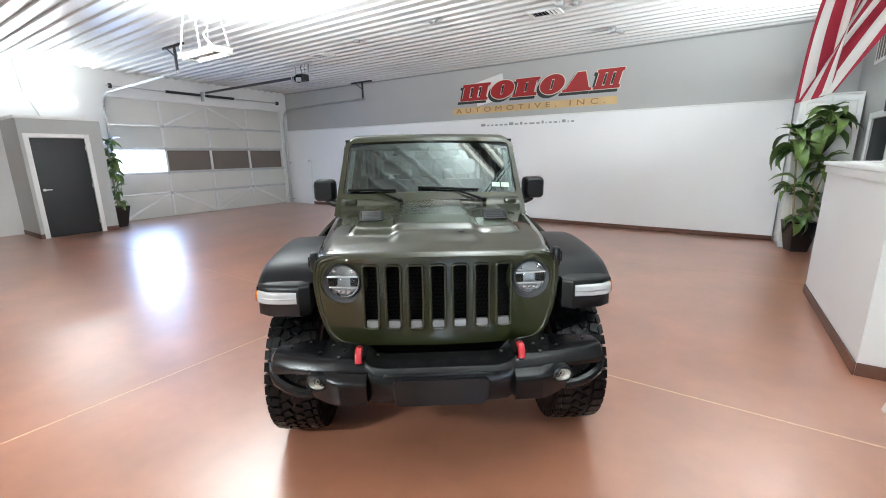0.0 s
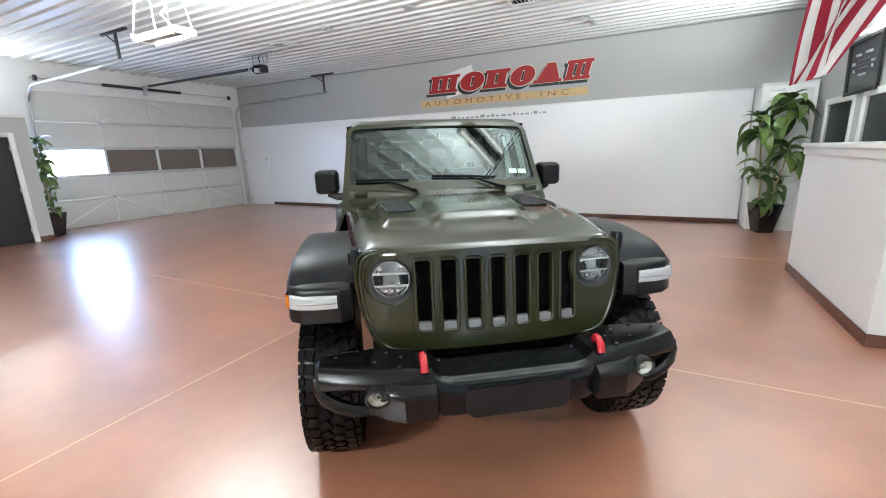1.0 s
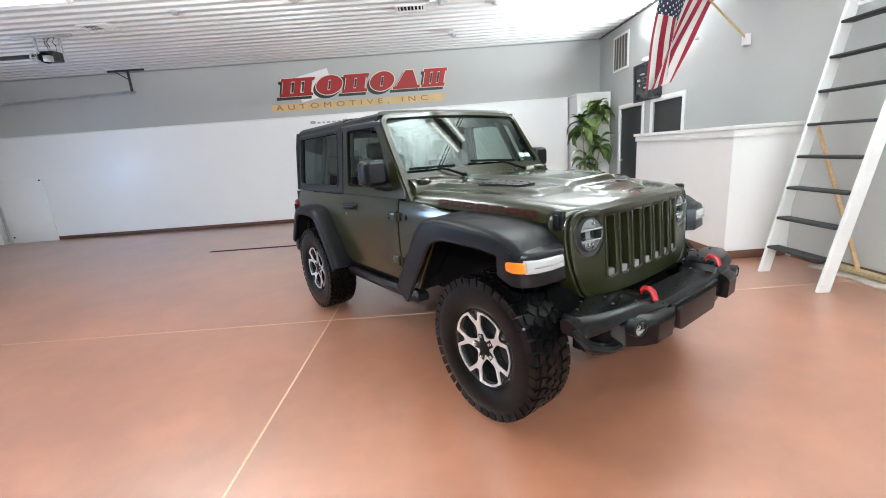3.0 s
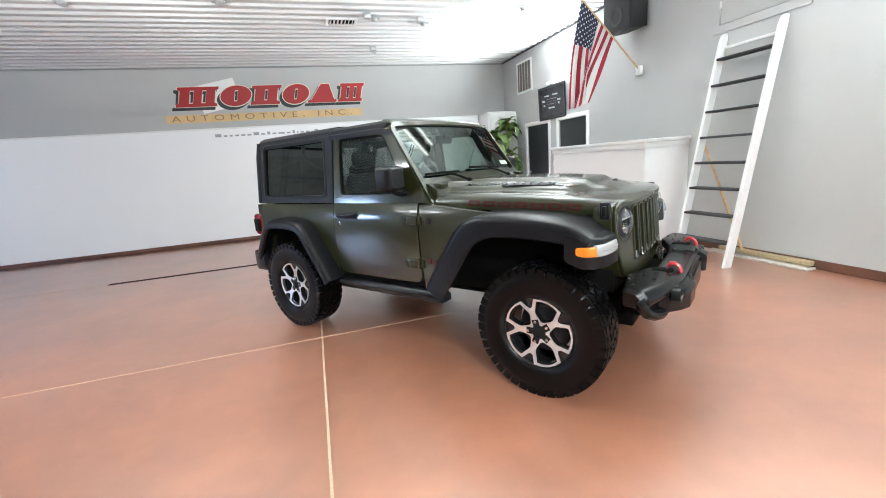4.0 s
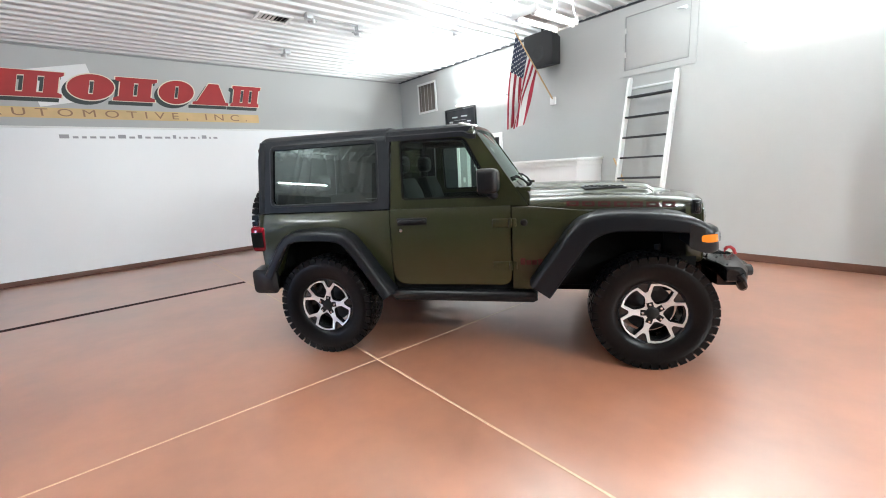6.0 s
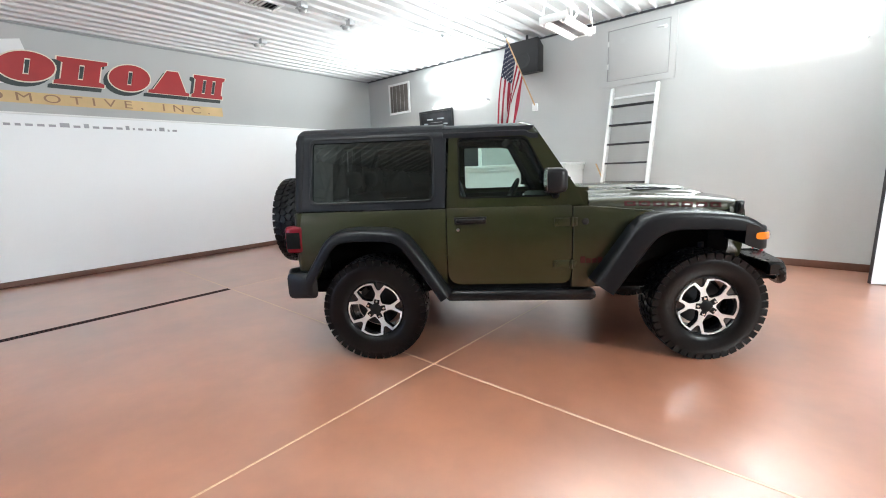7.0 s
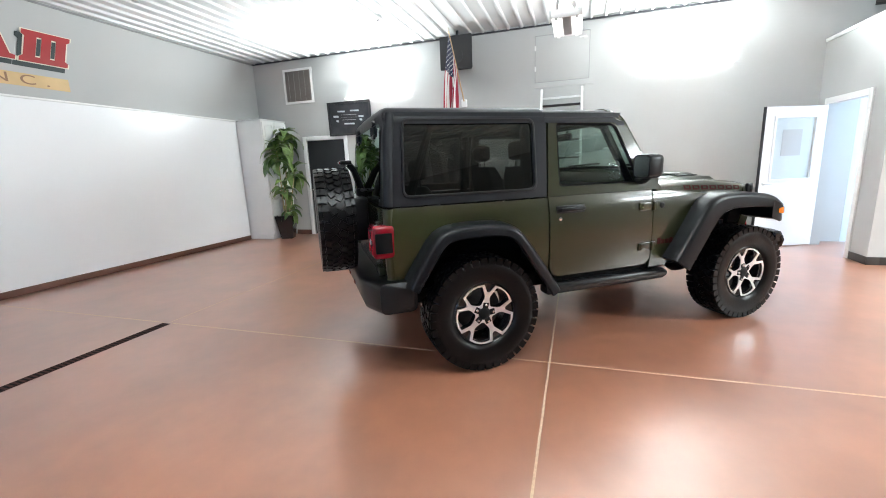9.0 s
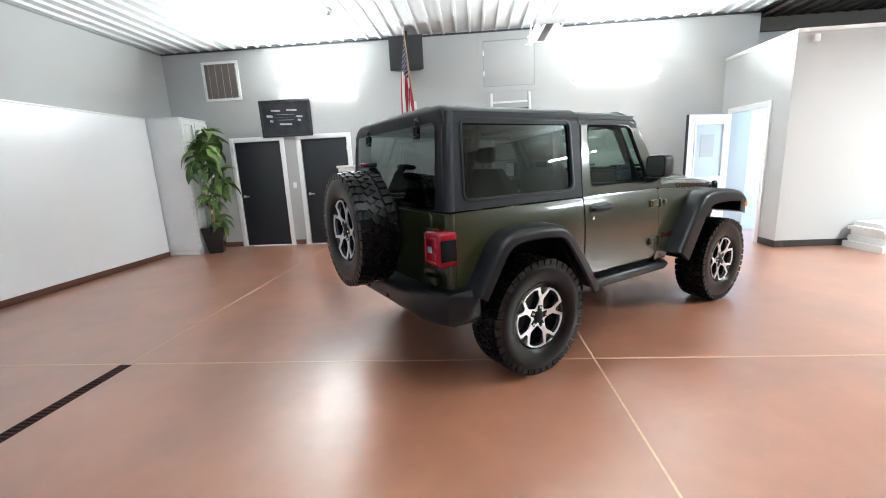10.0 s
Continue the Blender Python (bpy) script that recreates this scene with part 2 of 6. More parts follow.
def lathe(bm, profile, n=32, m=None, closed=False):
    """Turns a profile of (r, h) round the z axis."""
    rows = []
    for r, h in profile:
        rows.append([Vector((r * math.cos(k * 2 * math.pi / n), r * math.sin(k * 2 * math.pi / n), h)) for k in range(n)])
    if m is not None:
        rows = [[m @ p for p in r] for r in rows]
    vs = [[bm.verts.new(p) for p in r] for r in rows]
    pairs = list(zip(vs, vs[1:])) + ([(vs[-1], vs[0])] if closed else [])
    for a, b in pairs:
        for i in range(n):
            j = (i + 1) % n
            bm.faces.new((a[i], a[j], b[j], b[i]))
    if not closed:
        for ring, (r, h) in ((vs[0][::-1], profile[0]), (vs[-1], profile[-1])):
            if r > 1e-4:
                bm.faces.new(ring)


def rounded(points, radius, n=4):
    """A polygon's corners rounded; radius one number or one for each corner."""
    out = []
    k = len(points)
    for i, p in enumerate(points):
        p, a, b = Vector(p), Vector(points[i - 1]), Vector(points[(i + 1) % k])
        r = radius[i] if isinstance(radius, (list, tuple)) else radius
        da, db = (a - p), (b - p)
        r = min(r, 0.45 * da.length, 0.45 * db.length)
        if r < 1e-4:
            out.append(tuple(p))
            continue
        s, e = p + da.normalized() * r, p + db.normalized() * r
        for j in range(n + 1):
            t = j / n
            out.append(tuple((1 - t) ** 2 * s + 2 * t * (1 - t) * p + t * t * e))
    return out


def rrect(x0, y0, x1, y1, r, n=4):
    return rounded([(x0, y0), (x1, y0), (x1, y1), (x0, y1)], r, n)


def plate(bm, outline, holes=(), thick=0.02, place=None, cuts=()):
    """A flat plate from a 2D outline with holes, thick along +w; cuts: (axis, value) lines that split it; place maps (u, v, w) into space."""
    tmp = bmesh.new()
    edges = []
    for loop in (outline, *holes):
        vs = [tmp.verts.new((p[0], p[1], 0)) for p in loop]
        for i, v in enumerate(vs):
            edges.append(tmp.edges.new((v, vs[(i + 1) % len(vs)])))
    bmesh.ops.triangle_fill(tmp, use_beauty=True, use_dissolve=False, edges=edges)
    for axis, value in cuts:
        co, no = [0, 0, 0], [0, 0, 0]
        co[axis], no[axis] = value, 1
        bmesh.ops.bisect_plane(tmp, geom=tmp.verts[:] + tmp.edges[:] + tmp.faces[:], plane_co=co, plane_no=no, dist=1e-5)
    if thick:
        r = bmesh.ops.extrude_face_region(tmp, geom=tmp.faces[:])
        for v in r["geom"]:
            if isinstance(v, bmesh.types.BMVert):
                v.co.z += thick
    bmesh.ops.recalc_face_normals(tmp, faces=tmp.faces)
    made = {}
    for v in tmp.verts:
        made[v] = bm.verts.new(place(*v.co) if place else v.co)
    for f in tmp.faces:
        try:
            bm.faces.new([made[v] for v in f.verts])
        except ValueError:
            pass
    tmp.free()


def mirrored(bm):
    """A copy of a bmesh mirrored across y = 0."""
    b = bm.copy()
    for v in b.verts:
        v.co.y = -v.co.y
    bmesh.ops.reverse_faces(b, faces=b.faces)
    return b


def both(name, bm, material, parent, label="", smooth=True, angle=35):
    """Two parts, one for each side of the car."""
    other = mirrored(bm)
    return part(name, bm, material, parent, label, smooth, angle), part(name, other, material, parent, label, smooth, angle)


# ---- the large structure ----
EAST, NORTH, WEST, SOUTH, TOP = 2.39, 9.75, -12.15, -6.6, 3.74


def wall(name, label, specs, material, bevel=0.0):
    ob = part(name, boxes(*specs, bevel=bevel), material, smooth=False)
    return tagged(ob, label, "wall", kind="structure")


floor = part("floor", boxes((WEST - 0.3, SOUTH - 0.3, -0.2, EAST + 0.3, NORTH + 0.3, 0)), FLOOR, smooth=False)
tagged(floor, "glossy sealed brown stained concrete floor", "floor", kind="structure")
wall("wall_north", "pale grey painted upper wall behind white boards", [(WEST, NORTH, 0, EAST + 0.2, NORTH + 0.2, TOP)], WALL_GREY)
wall("wall_east", "pale grey painted wall with hatch and black doors", [
    (EAST, -0.95, 0, EAST + 0.2, 6.35, TOP), (EAST, 7.25, 0, EAST + 0.2, 7.66, TOP), (EAST, 8.58, 0, EAST + 0.2, NORTH, TOP),
    (EAST, 6.35, 2.04, EAST + 0.2, 7.25, TOP), (EAST, 7.66, 2.04, EAST + 0.2, 8.58, TOP)], WALL_GREY)
wall("wall_east_beyond", "plain wall beyond the partition", [(EAST + 0.2, SOUTH, 0, EAST + 0.4, -0.95, 1.0), (EAST + 0.2, SOUTH, 2.1, EAST + 0.4, -0.95, TOP + 0.8),
     (EAST + 0.2, SOUTH, 1.0, EAST + 0.4, -3.2, 2.1), (EAST + 0.2, -1.6, 1.0, EAST + 0.4, -0.95, 2.1)], WALL_GREY)
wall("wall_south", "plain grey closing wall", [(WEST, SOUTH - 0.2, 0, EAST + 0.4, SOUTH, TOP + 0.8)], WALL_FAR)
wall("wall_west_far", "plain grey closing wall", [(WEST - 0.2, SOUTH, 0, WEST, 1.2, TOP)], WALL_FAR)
# garage wall with the door's opening
GY0, GY1, GZ = 4.52, 9.50, 3.12
wall("wall_west", "white painted wall around the overhead garage door", [
    (WEST - 0.2, 1.2, 0, WEST, GY0, TOP), (WEST - 0.2, GY1, 0, WEST, NORTH + 0.2, TOP), (WEST - 0.2, GY0, GZ, WEST, GY1, TOP)], WALL_WHITE)

# ribbed steel ceiling; the ribs run along x
DX = 0.78


def ribbed(y0, y1, z, x0, x1, name, material, label):
    bm = bmesh.new()
    y, prof = y0, []
    while y < y1:
        prof += [(y, z), (y + 0.075, z), (y + 0.084, z - 0.033), (y + 0.092, z - 0.037), (y + 0.117, z - 0.037), (y + 0.125, z - 0.033), (y + 0.134, z)]
        y += 0.2286
    prof = [p for p in prof if p[0] < y1] + [(y1, z)]
    loft(bm, [[(x0 + (x1 - x0) * k / 4, py, pz) for py, pz in prof] for k in range(5)], closed=False)
    box(bm, x0, y0, z + 0.04, x1, y1, z + 0.1)
    return tagged(part(name, bm, material, smooth=False), label, "ceiling", kind="structure")


ribbed(-0.95, NORTH, TOP, WEST, EAST + 0.2, "ceiling", CEIL, "white ribbed steel liner panel ceiling")
ribbed(SOUTH, -0.951, TOP, WEST, DX, "ceiling_south", CEIL, "white ribbed steel liner panel ceiling")
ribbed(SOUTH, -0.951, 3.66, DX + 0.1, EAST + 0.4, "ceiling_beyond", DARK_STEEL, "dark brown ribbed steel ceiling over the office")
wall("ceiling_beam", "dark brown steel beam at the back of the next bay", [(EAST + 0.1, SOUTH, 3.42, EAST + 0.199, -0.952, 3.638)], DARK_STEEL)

# white boards along the north wall with a brown base
PX1 = 1.61
tagged(part("white_board_wall", boxes((WEST + 0.02, NORTH - 0.07, 0.09, PX1, NORTH, 2.45)), PANEL_WHITE, smooth=False), "smooth white wall boards below grey paint", "wall panel", kind="structure")
tagged(part("trim_board_cap", boxes((WEST + 0.02, NORTH - 0.085, 2.452, PX1, NORTH, 2.478), bevel=0.004), TRIM), "thin white cap strip over the wall boards", "trim", kind="structure")
tagged(part("baseboard_north", boxes((WEST + 0.3, NORTH - 0.085, 0.0, PX1, NORTH - 0.003, 0.088), bevel=0.006), BASE), "brown vinyl baseboard", "baseboard", kind="structure")
tagged(part("baseboard_east", boxes((EAST - 0.014, 0.0, 0.0, EAST, 4.02, 0.1), (EAST - 0.014, 7.36, 0.0, EAST, 7.56, 0.1), (EAST - 0.014, 8.68, 0.0, EAST, 9.05, 0.1), bevel=0.004), BASE), "brown vinyl baseboard", "baseboard", kind="structure")
# dark strip stands in for the shadows of the ribs at the wall top
tagged(part("trim_ceiling_east", boxes((EAST - 0.03, -0.95, TOP - 0.055, EAST, NORTH, TOP - 0.03)), DARK_METAL, smooth=False), "dark strip standing for the rib shadows along the ceiling", "trim", kind="structure")

tagged(part("trim_ceiling_north", boxes((WEST, NORTH - 0.02, TOP - 0.06, EAST - 0.031, NORTH, TOP - 0.04)), SLOT_GREY, smooth=False), "grey edge strip along the ceiling", "trim", kind="structure")

# sawn floor joints with pale filler
tagged(part("floor_joint", boxes((-2.708, SOUTH, -0.01, -2.694, 6.72, 0.0015), (-2.708, 6.84, -0.01, -2.694, NORTH - 0.09, 0.0015), (WEST, 3.134, -0.01, -2.709, 3.147, 0.0015), (-2.693, 3.134, -0.01, EAST, 3.147, 0.0015), (-2.693, 6.769, -0.01, EAST, 6.781, 0.0015), (WEST, 6.769, -0.01, -5.76, 6.781, 0.0015)), JOINT, smooth=False),
       "pale filled sawn joints across the floor", "floor joint", kind="structure")

# partition with a doorway, and the office behind it
PY, PT = -0.45, 2.95
wall("wall_partition", "grey painted partition lower than the ceiling", [
    (0.78, PY - 0.12, 0, 1.21, PY, PT), (1.21, PY - 0.12, 2.06, 2.10, PY, PT), (2.10, PY - 0.12, 0, EAST, PY, PT),
    (0.78, -5.0, 0, 0.90, PY - 0.12, PT)], WALL_GREY)
tagged(part("trim_partition_cap", boxes((0.765, PY - 0.135, PT, EAST, PY + 0.015, PT + 0.05), (0.765, -5.0, PT, 0.915, PY - 0.137, PT + 0.05), bevel=0.004), TRIM), "white cap on the partition", "trim", kind="structure")
tagged(part("baseboard_partition", boxes((0.768, PY - 0.12, 0, 0.78, PY + 0.012, 0.1), (0.782, PY, 0, 1.13, PY + 0.012, 0.1), (0.768, -5.0, 0, 0.78, PY - 0.122, 0.1), bevel=0.003), BASE_BLACK), "black vinyl baseboard on the partition", "baseboard", kind="structure")
wall("wall_office", "office walls with bluish daylight put into their colour", [(EAST + 0.0, -4.0, 0, EAST + 0.19, -3.2, PT), (EAST, -1.6, 0, EAST + 0.19, -0.952, PT), (EAST, -3.2, 0, EAST + 0.19, -1.6, 1.0), (EAST, -3.2, 2.1, EAST + 0.19, -1.6, PT), (0.90, -4.1, 0, EAST, -4.0, PT),
     (0.902, -4.0, 0, 0.912, PY - 0.13, PT)], OFFICE)
tagged(part("office_ceiling", boxes((0.9, -4.1, PT - 0.1, EAST, PY - 0.13, PT - 0.02)), OFFICE, smooth=False), "office ceiling", "ceiling", kind="structure")
tagged(part("door_trim_office", boxes((1.13, PY, 0, 1.21, PY + 0.02, 2.14), (2.10, PY, 0, 2.18, PY + 0.02, 2.14), (1.21, PY, 2.06, 2.10, PY + 0.02, 2.14), (1.195, PY - 0.12, 0, 1.21, PY, 2.06), bevel=0.003), TRIM), "white door trim of the office doorway", "trim", kind="structure")

# booth with the black door
BX, BY0, BY1, BZ = -10.95, 2.60, 3.95, 2.42
wall("wall_booth", "grey closet walls with white cap", [
    (BX - 0.12, BY0, 0, BX, 2.74, BZ), (BX - 0.12, 3.63, 0, BX, BY1, BZ), (BX - 0.12, 2.74, 2.05, BX, 3.63, BZ),
    (WEST, BY0, 0, BX - 0.12, BY0 + 0.12, BZ), (WEST, BY1 - 0.12, 0, BX - 0.12, BY1, BZ)], WALL_GREY)
tagged(part("trim_booth_cap", boxes((WEST, BY0 - 0.03, BZ, BX + 0.03, BY1 + 0.03, BZ + 0.06), bevel=0.006), TRIM), "white cap on the closet", "trim", kind="structure")
tagged(part("baseboard_booth", boxes((BX, BY0, 0, BX + 0.012, 2.66, 0.1), (BX, 3.71, 0, BX + 0.012, BY1, 0.1), (WEST, BY0 - 0.012, 0, BX + 0.012, BY0 - 0.001, 0.1), bevel=0.003), BASE), "brown vinyl baseboard", "baseboard", kind="structure")


def black_door(name, m, w, h, label, knob_side):
    """A flush door leaf in a white frame; local x across, y out of the wall."""
    d = thing(name, label, "door", m, kind="structure")
    part("leaf", boxes((0.004, -0.06, 0.01, w - 0.004, -0.02, h - 0.004), bevel=0.003), BLACK_DOOR, d)
    bm = boxes((-0.085, 0.0, 0, -0.002, 0.018, h + 0.085), (w + 0.002, 0.0, 0, w + 0.085, 0.018, h + 0.085), (-0.002, 0.0, h + 0.002, w + 0.002, 0.018, h + 0.085), bevel=0.004)
    part("door_frame", bm, TRIM, d, "white door casing")
    bm = bmesh.new()
    x = 0.07 if knob_side < 0 else w - 0.07
    lathe(bm, [(0.0, 0.0), (0.028, 0.0), (0.028, 0.008), (0.012, 0.012), (0.012, 0.05), (0.0, 0.05)], 16, pose(x, -0.02, 1.0, -90, 0, 0))
    box(bm, x if knob_side < 0 else x - 0.11, 0.022, 0.99, x + 0.11 if knob_side < 0 else x, 0.036, 1.012, bevel=0.005)
    part("door_handle", bm, NICKEL, d, "satin nickel lever handle")
    bm = bmesh.new()
    for z in (0.2, 1.0, 1.8):
        xh = w - 0.004 if knob_side < 0 else 0.004
        box(bm, xh - 0.012, -0.02, z, xh + 0.012, -0.012, z + 0.09, bevel=0.002)
    part("hinge", bm, NICKEL, d)
    return d


black_door("door_1", pose(EAST, 8.58, 0, 0, 0, -90) @ Matrix.Diagonal((1, -1, 1, 1)), 0.92, 2.04, "closed charcoal flush door in white casing", -1)
black_door("door_2", pose(EAST, 7.25, 0, 0, 0, -90) @ Matrix.Diagonal((1, -1, 1, 1)), 0.90, 2.04, "closed charcoal flush door in white casing", -1)
black_door("door_3", pose(BX, 2.74, 0, 0, 0, 90) @ Matrix.Diagonal((1, -1, 1, 1)), 0.89, 2.05, "closed charcoal closet door in white casing", -1)

# open office door with a glazed upper half
od = thing("door_4", "open white door with a large window, nickel lever", "door", pose(2.10, PY + 0.02, 0, 0, 0, math.degrees(math.atan2(0.94, -0.42))), kind="structure")
bm = bmesh.new()
plate(bm, [(0, 0.012), (0.97, 0.012), (0.97, 2.04), (0, 2.04)], [rrect(0.17, 1.02, 0.80, 1.88, 0.005, 1)], 0.045, lambda u, v, w: (u, w - 0.0225, v))
part("leaf", bm, TRIM, od, smooth=False)
bm = bmesh.new()
for s in (-1, 1):
    plate(bm, rrect(0.14, 0.99, 0.83, 1.91, 0.005, 1), [rrect(0.17, 1.02, 0.80, 1.88, 0.005, 1)], 0.012, lambda u, v, w: (u, s * (0.0225 + w), v))
part("glazing_bead", bm, TRIM, od, smooth=False)
part("pane", boxes((0.17, -0.003, 1.02, 0.80, 0.003, 1.88)), FROST, od, "pale glass pane", smooth=False)
bm = bmesh.new()
box(bm, 0.35, 0.004, 1.35, 0.66, 0.008, 1.72)
box(bm, 0.35, -0.008, 1.35, 0.66, -0.004, 1.72)
part("notice", bm, WALL_GREY, od, "grey paper notice behind the glass", smooth=False)
bm = bmesh.new()
for s in (-1, 1):
    lathe(bm, [(0, 0), (0.028, 0), (0.028, 0.008), (0.011, 0.012), (0.011, 0.05), (0, 0.05)], 14, pose(0.90, s * 0.0225, 0.96, -90 * s, 0, 0))
    box(bm, 0.79, s * 0.06, 0.95, 0.90, s * 0.074, 0.972, bevel=0.004)
part("door_handle", bm, NICKEL, od, "satin nickel lever handle")
part("edge_strip", boxes((0.97, -0.024, 0.012, 0.976, 0.024, 2.04)), DARK_METAL, od, "dark weather strip", smooth=False)

# half wall
tagged(part("half_wall", boxes((1.65, 4.10, 0, 1.77, 6.30, 1.46), (1.77, 4.10, 0, EAST, 4.22, 1.46), (1.77, 6.18, 0, EAST, 6.30, 1.46)), WALL_WHITE, smooth=False), "white painted half wall", "half wall", kind="structure")
tagged(part("trim_half_wall_cap", boxes((1.61, 4.06, 1.462, 1.81, 6.34, 1.505), (1.812, 4.06, 1.462, EAST, 4.26, 1.505), (1.812, 6.14, 1.462, EAST, 6.34, 1.505), bevel=0.006), TRIM), "white cap board on the half wall", "trim", kind="structure")
tagged(part("trim_half_wall_band", boxes((1.632, 4.082, 1.385, 1.648, 6.318, 1.458), (1.65, 4.082, 1.385, EAST, 4.098, 1.458), bevel=0.004), TRIM), "white moulding below the cap", "trim", kind="structure")
tagged(part("baseboard_half_wall", boxes((1.636, 4.088, 0, 1.648, 6.3, 0.1), (1.65, 4.088, 0, EAST - 0.016, 4.098, 0.1), bevel=0.003), BASE), "brown vinyl baseboard", "baseboard", kind="structure")

# overhead garage door
gd = thing("garage_door", "white sectional overhead garage door with a window row, closed", "garage door", pose(WEST, 0, 0), kind="structure")
sec = [0.0, 0.66, 1.22, 1.86, 2.46, GZ]
GX = -0.10
for i, (z0, z1) in enumerate(zip(sec, sec[1:])):
    if i != 2:
        part("section", boxes((GX - 0.05, GY0, z0 + 0.004, GX, GY1, z1 - 0.004), bevel=0.006), GARAGE, gd)
    else:
        part("section", boxes((GX - 0.05, GY0, z0 + 0.004, GX, GY1, z0 + 0.04), (GX - 0.05, GY0, z1 - 0.04, GX, GY1, z1 - 0.004), *[(GX - 0.05, GY0 + 1.245 * k - 0.03, z0 + 0.04, GX, GY0 + 1.245 * k + 0.03, z1 - 0.04) for k in (1, 2, 3)], (GX - 0.05, GY0, z0 + 0.04, GX, GY0 + 0.05, z1 - 0.04), (GX - 0.05, GY1 - 0.05, z0 + 0.04, GX, GY1, z1 - 0.04), bevel=0.004), GARAGE, gd, "glazed section")
        for k in range(4):
            y0, y1 = GY0 + 1.245 * k + 0.03, GY0 + 1.245 * (k + 1) - 0.03
            p = part("pane", boxes((GX - 0.03, y0, z0 + 0.04, GX - 0.024, y1, z1 - 0.04)), CLEAR_PANE if k == 0 else BROWN_PANE, gd, "clear window pane" if k == 0 else "brown covered window pane", smooth=False)
            p.visible_shadow = k != 0
for z in sec[1:-1]:
    part("rail", boxes((GX + 0.002, GY0, z - 0.028, GX + 0.03, GY1, z + 0.028), bevel=0.004), STEEL, gd)
for k in (1, 2, 3):
    yk = GY0 + 1.245 * k
    part("stile", boxes(*[(GX + 0.002, yk - 0.03, z0 + 0.034, GX + 0.022, yk + 0.03, z1 - 0.034) for z0, z1 in zip(sec, sec[1:])], bevel=0.003), STILE, gd)
    part("hinge", boxes(*[(GX + 0.031, yk - 0.035, z - 0.045, GX + 0.045, yk + 0.035, z + 0.045) for z in sec[1:-1]], bevel=0.004), STEEL, gd, "galvanised hinges")
for y0, z0, y1, z1 in ((GY0 + 0.1, 0.06, GY0 + 1.2, 0.64), (GY0 + 2.45, 0.06, GY0 + 1.29, 0.64), (GY0 + 2.53, 0.06, GY0 + 3.69, 0.64), (GY1 - 0.1, 0.06, GY0 + 3.78, 0.64), (GY0 + 1.29, 2.49, GY0 + 2.45, 3.06), (GY0 + 3.69, 2.49, GY0 + 2.53, 3.06)):
    L_ = math.hypot(y1 - y0, z1 - z0)
    bm = bmesh.new()
    box(bm, 0.023, 0, -0.03, 0.04, L_, 0.03, bevel=0.004, m=pose(GX, y0, z0, math.degrees(math.atan2(z1 - z0, y1 - y0)), 0, 0))
    part("brace", bm, STILE, gd)
part("bottom_seal", boxes((GX - 0.045, GY0, 0.0, GX - 0.005, GY1, 0.004)), BLACK, gd, smooth=False)
# tracks, spring shaft and opener
for side, yy in (("l", GY0 - 0.04), ("r", GY1 + 0.06)):
    bm = bmesh.new()
    pts = [(WEST + 0.06, yy, 0.05), (WEST + 0.06, yy, 2.75)]
    for k in range(1, 7):
        a = k * math.pi / 12
        pts.append((WEST + 0.06 + 0.4 * (1 - math.cos(a)), yy, 2.75 + 0.42 * math.sin(a)))
    pts += [(-10.0, yy, 3.2), (-8.25, yy, 3.24)]
    tube(bm, pts, 0.026, 6)
    t = thing("door_track", "bent galvanised garage door track hung from the ceiling", "door track", group="garage door tracks")
    part("track", bm, STEEL, t)
    bm = bmesh.new()
    box(bm, -8.33, yy - 0.02, 3.22, -8.29, yy + 0.02, TOP - 0.02, bevel=0.003)
    box(bm, -8.75, yy - 0.02, TOP - 0.06, -7.95, yy + 0.02, TOP - 0.02, bevel=0.003)
    tube(bm, [(-8.31, yy, 3.5), (-8.6, yy, TOP - 0.05)], 0.012, 6)
    part("hanger", bm, DARK_METAL, t, "perforated angle hanger")
sp = thing("torsion_spring", "torsion spring shaft over the garage door", "garage spring")
bm = bmesh.new()
tube(bm, [(WEST + 0.1, GY0 + 0.05, 3.36), (WEST + 0.1, GY1 - 0.1, 3.36)], 0.013, 8)
part("shaft", bm, STEEL, sp)
for y0, y1 in ((GY0 + 1.4, GY0 + 2.3), (GY0 + 2.45, GY0 + 3.3)):
    bm = bmesh.new()
    tube(bm, [(WEST + 0.1, y0 + (y1 - y0) * k / 30, 3.36) for k in range(31)], [0.034 if k % 2 else 0.04 for k in range(31)], 10)
    part("spring", bm, DARK_METAL, sp, "black coil spring")
for yy in (GY0 + 0.12, GY1 - 0.18):
    bm = bmesh.new()
    lathe(bm, [(0.0, 0), (0.06, 0), (0.06, 0.05), (0, 0.05)], 16, pose(WEST + 0.1, yy, 3.36, -90, 0, 0))
    part("drum", bm, DARK_METAL, sp)
part("bracket", boxes((WEST, GY0 + 2.36, 3.2, WEST + 0.12, GY0 + 2.4, 3.46), bevel=0.003), STEEL, sp)
op = thing("door_opener", "black garage door opener motor with long rail", "door opener", pose(-7.8, 7.0, 0))
part("housing", boxes((-0.13, -0.10, 3.34, 0.14, 0.10, 3.49), bevel=0.015), DARK_METAL, op)
bm = bmesh.new()
lathe(bm, [(0, 0), (0.075, 0), (0.082, 0.015), (0.082, 0.09), (0.06, 0.12), (0, 0.12)], 18, pose(0.05, -0.10, 3.37, 90, 0, 0))
part("motor", bm, BLACK, op, "round black motor")
bm = bmesh.new()
lathe(bm, [(0.075, 0.0), (0.10, 0.0), (0.10, 0.012), (0.075, 0.012)], 24, pose(-0.13, -0.115, 3.40, 90, 0, 0), closed=True)
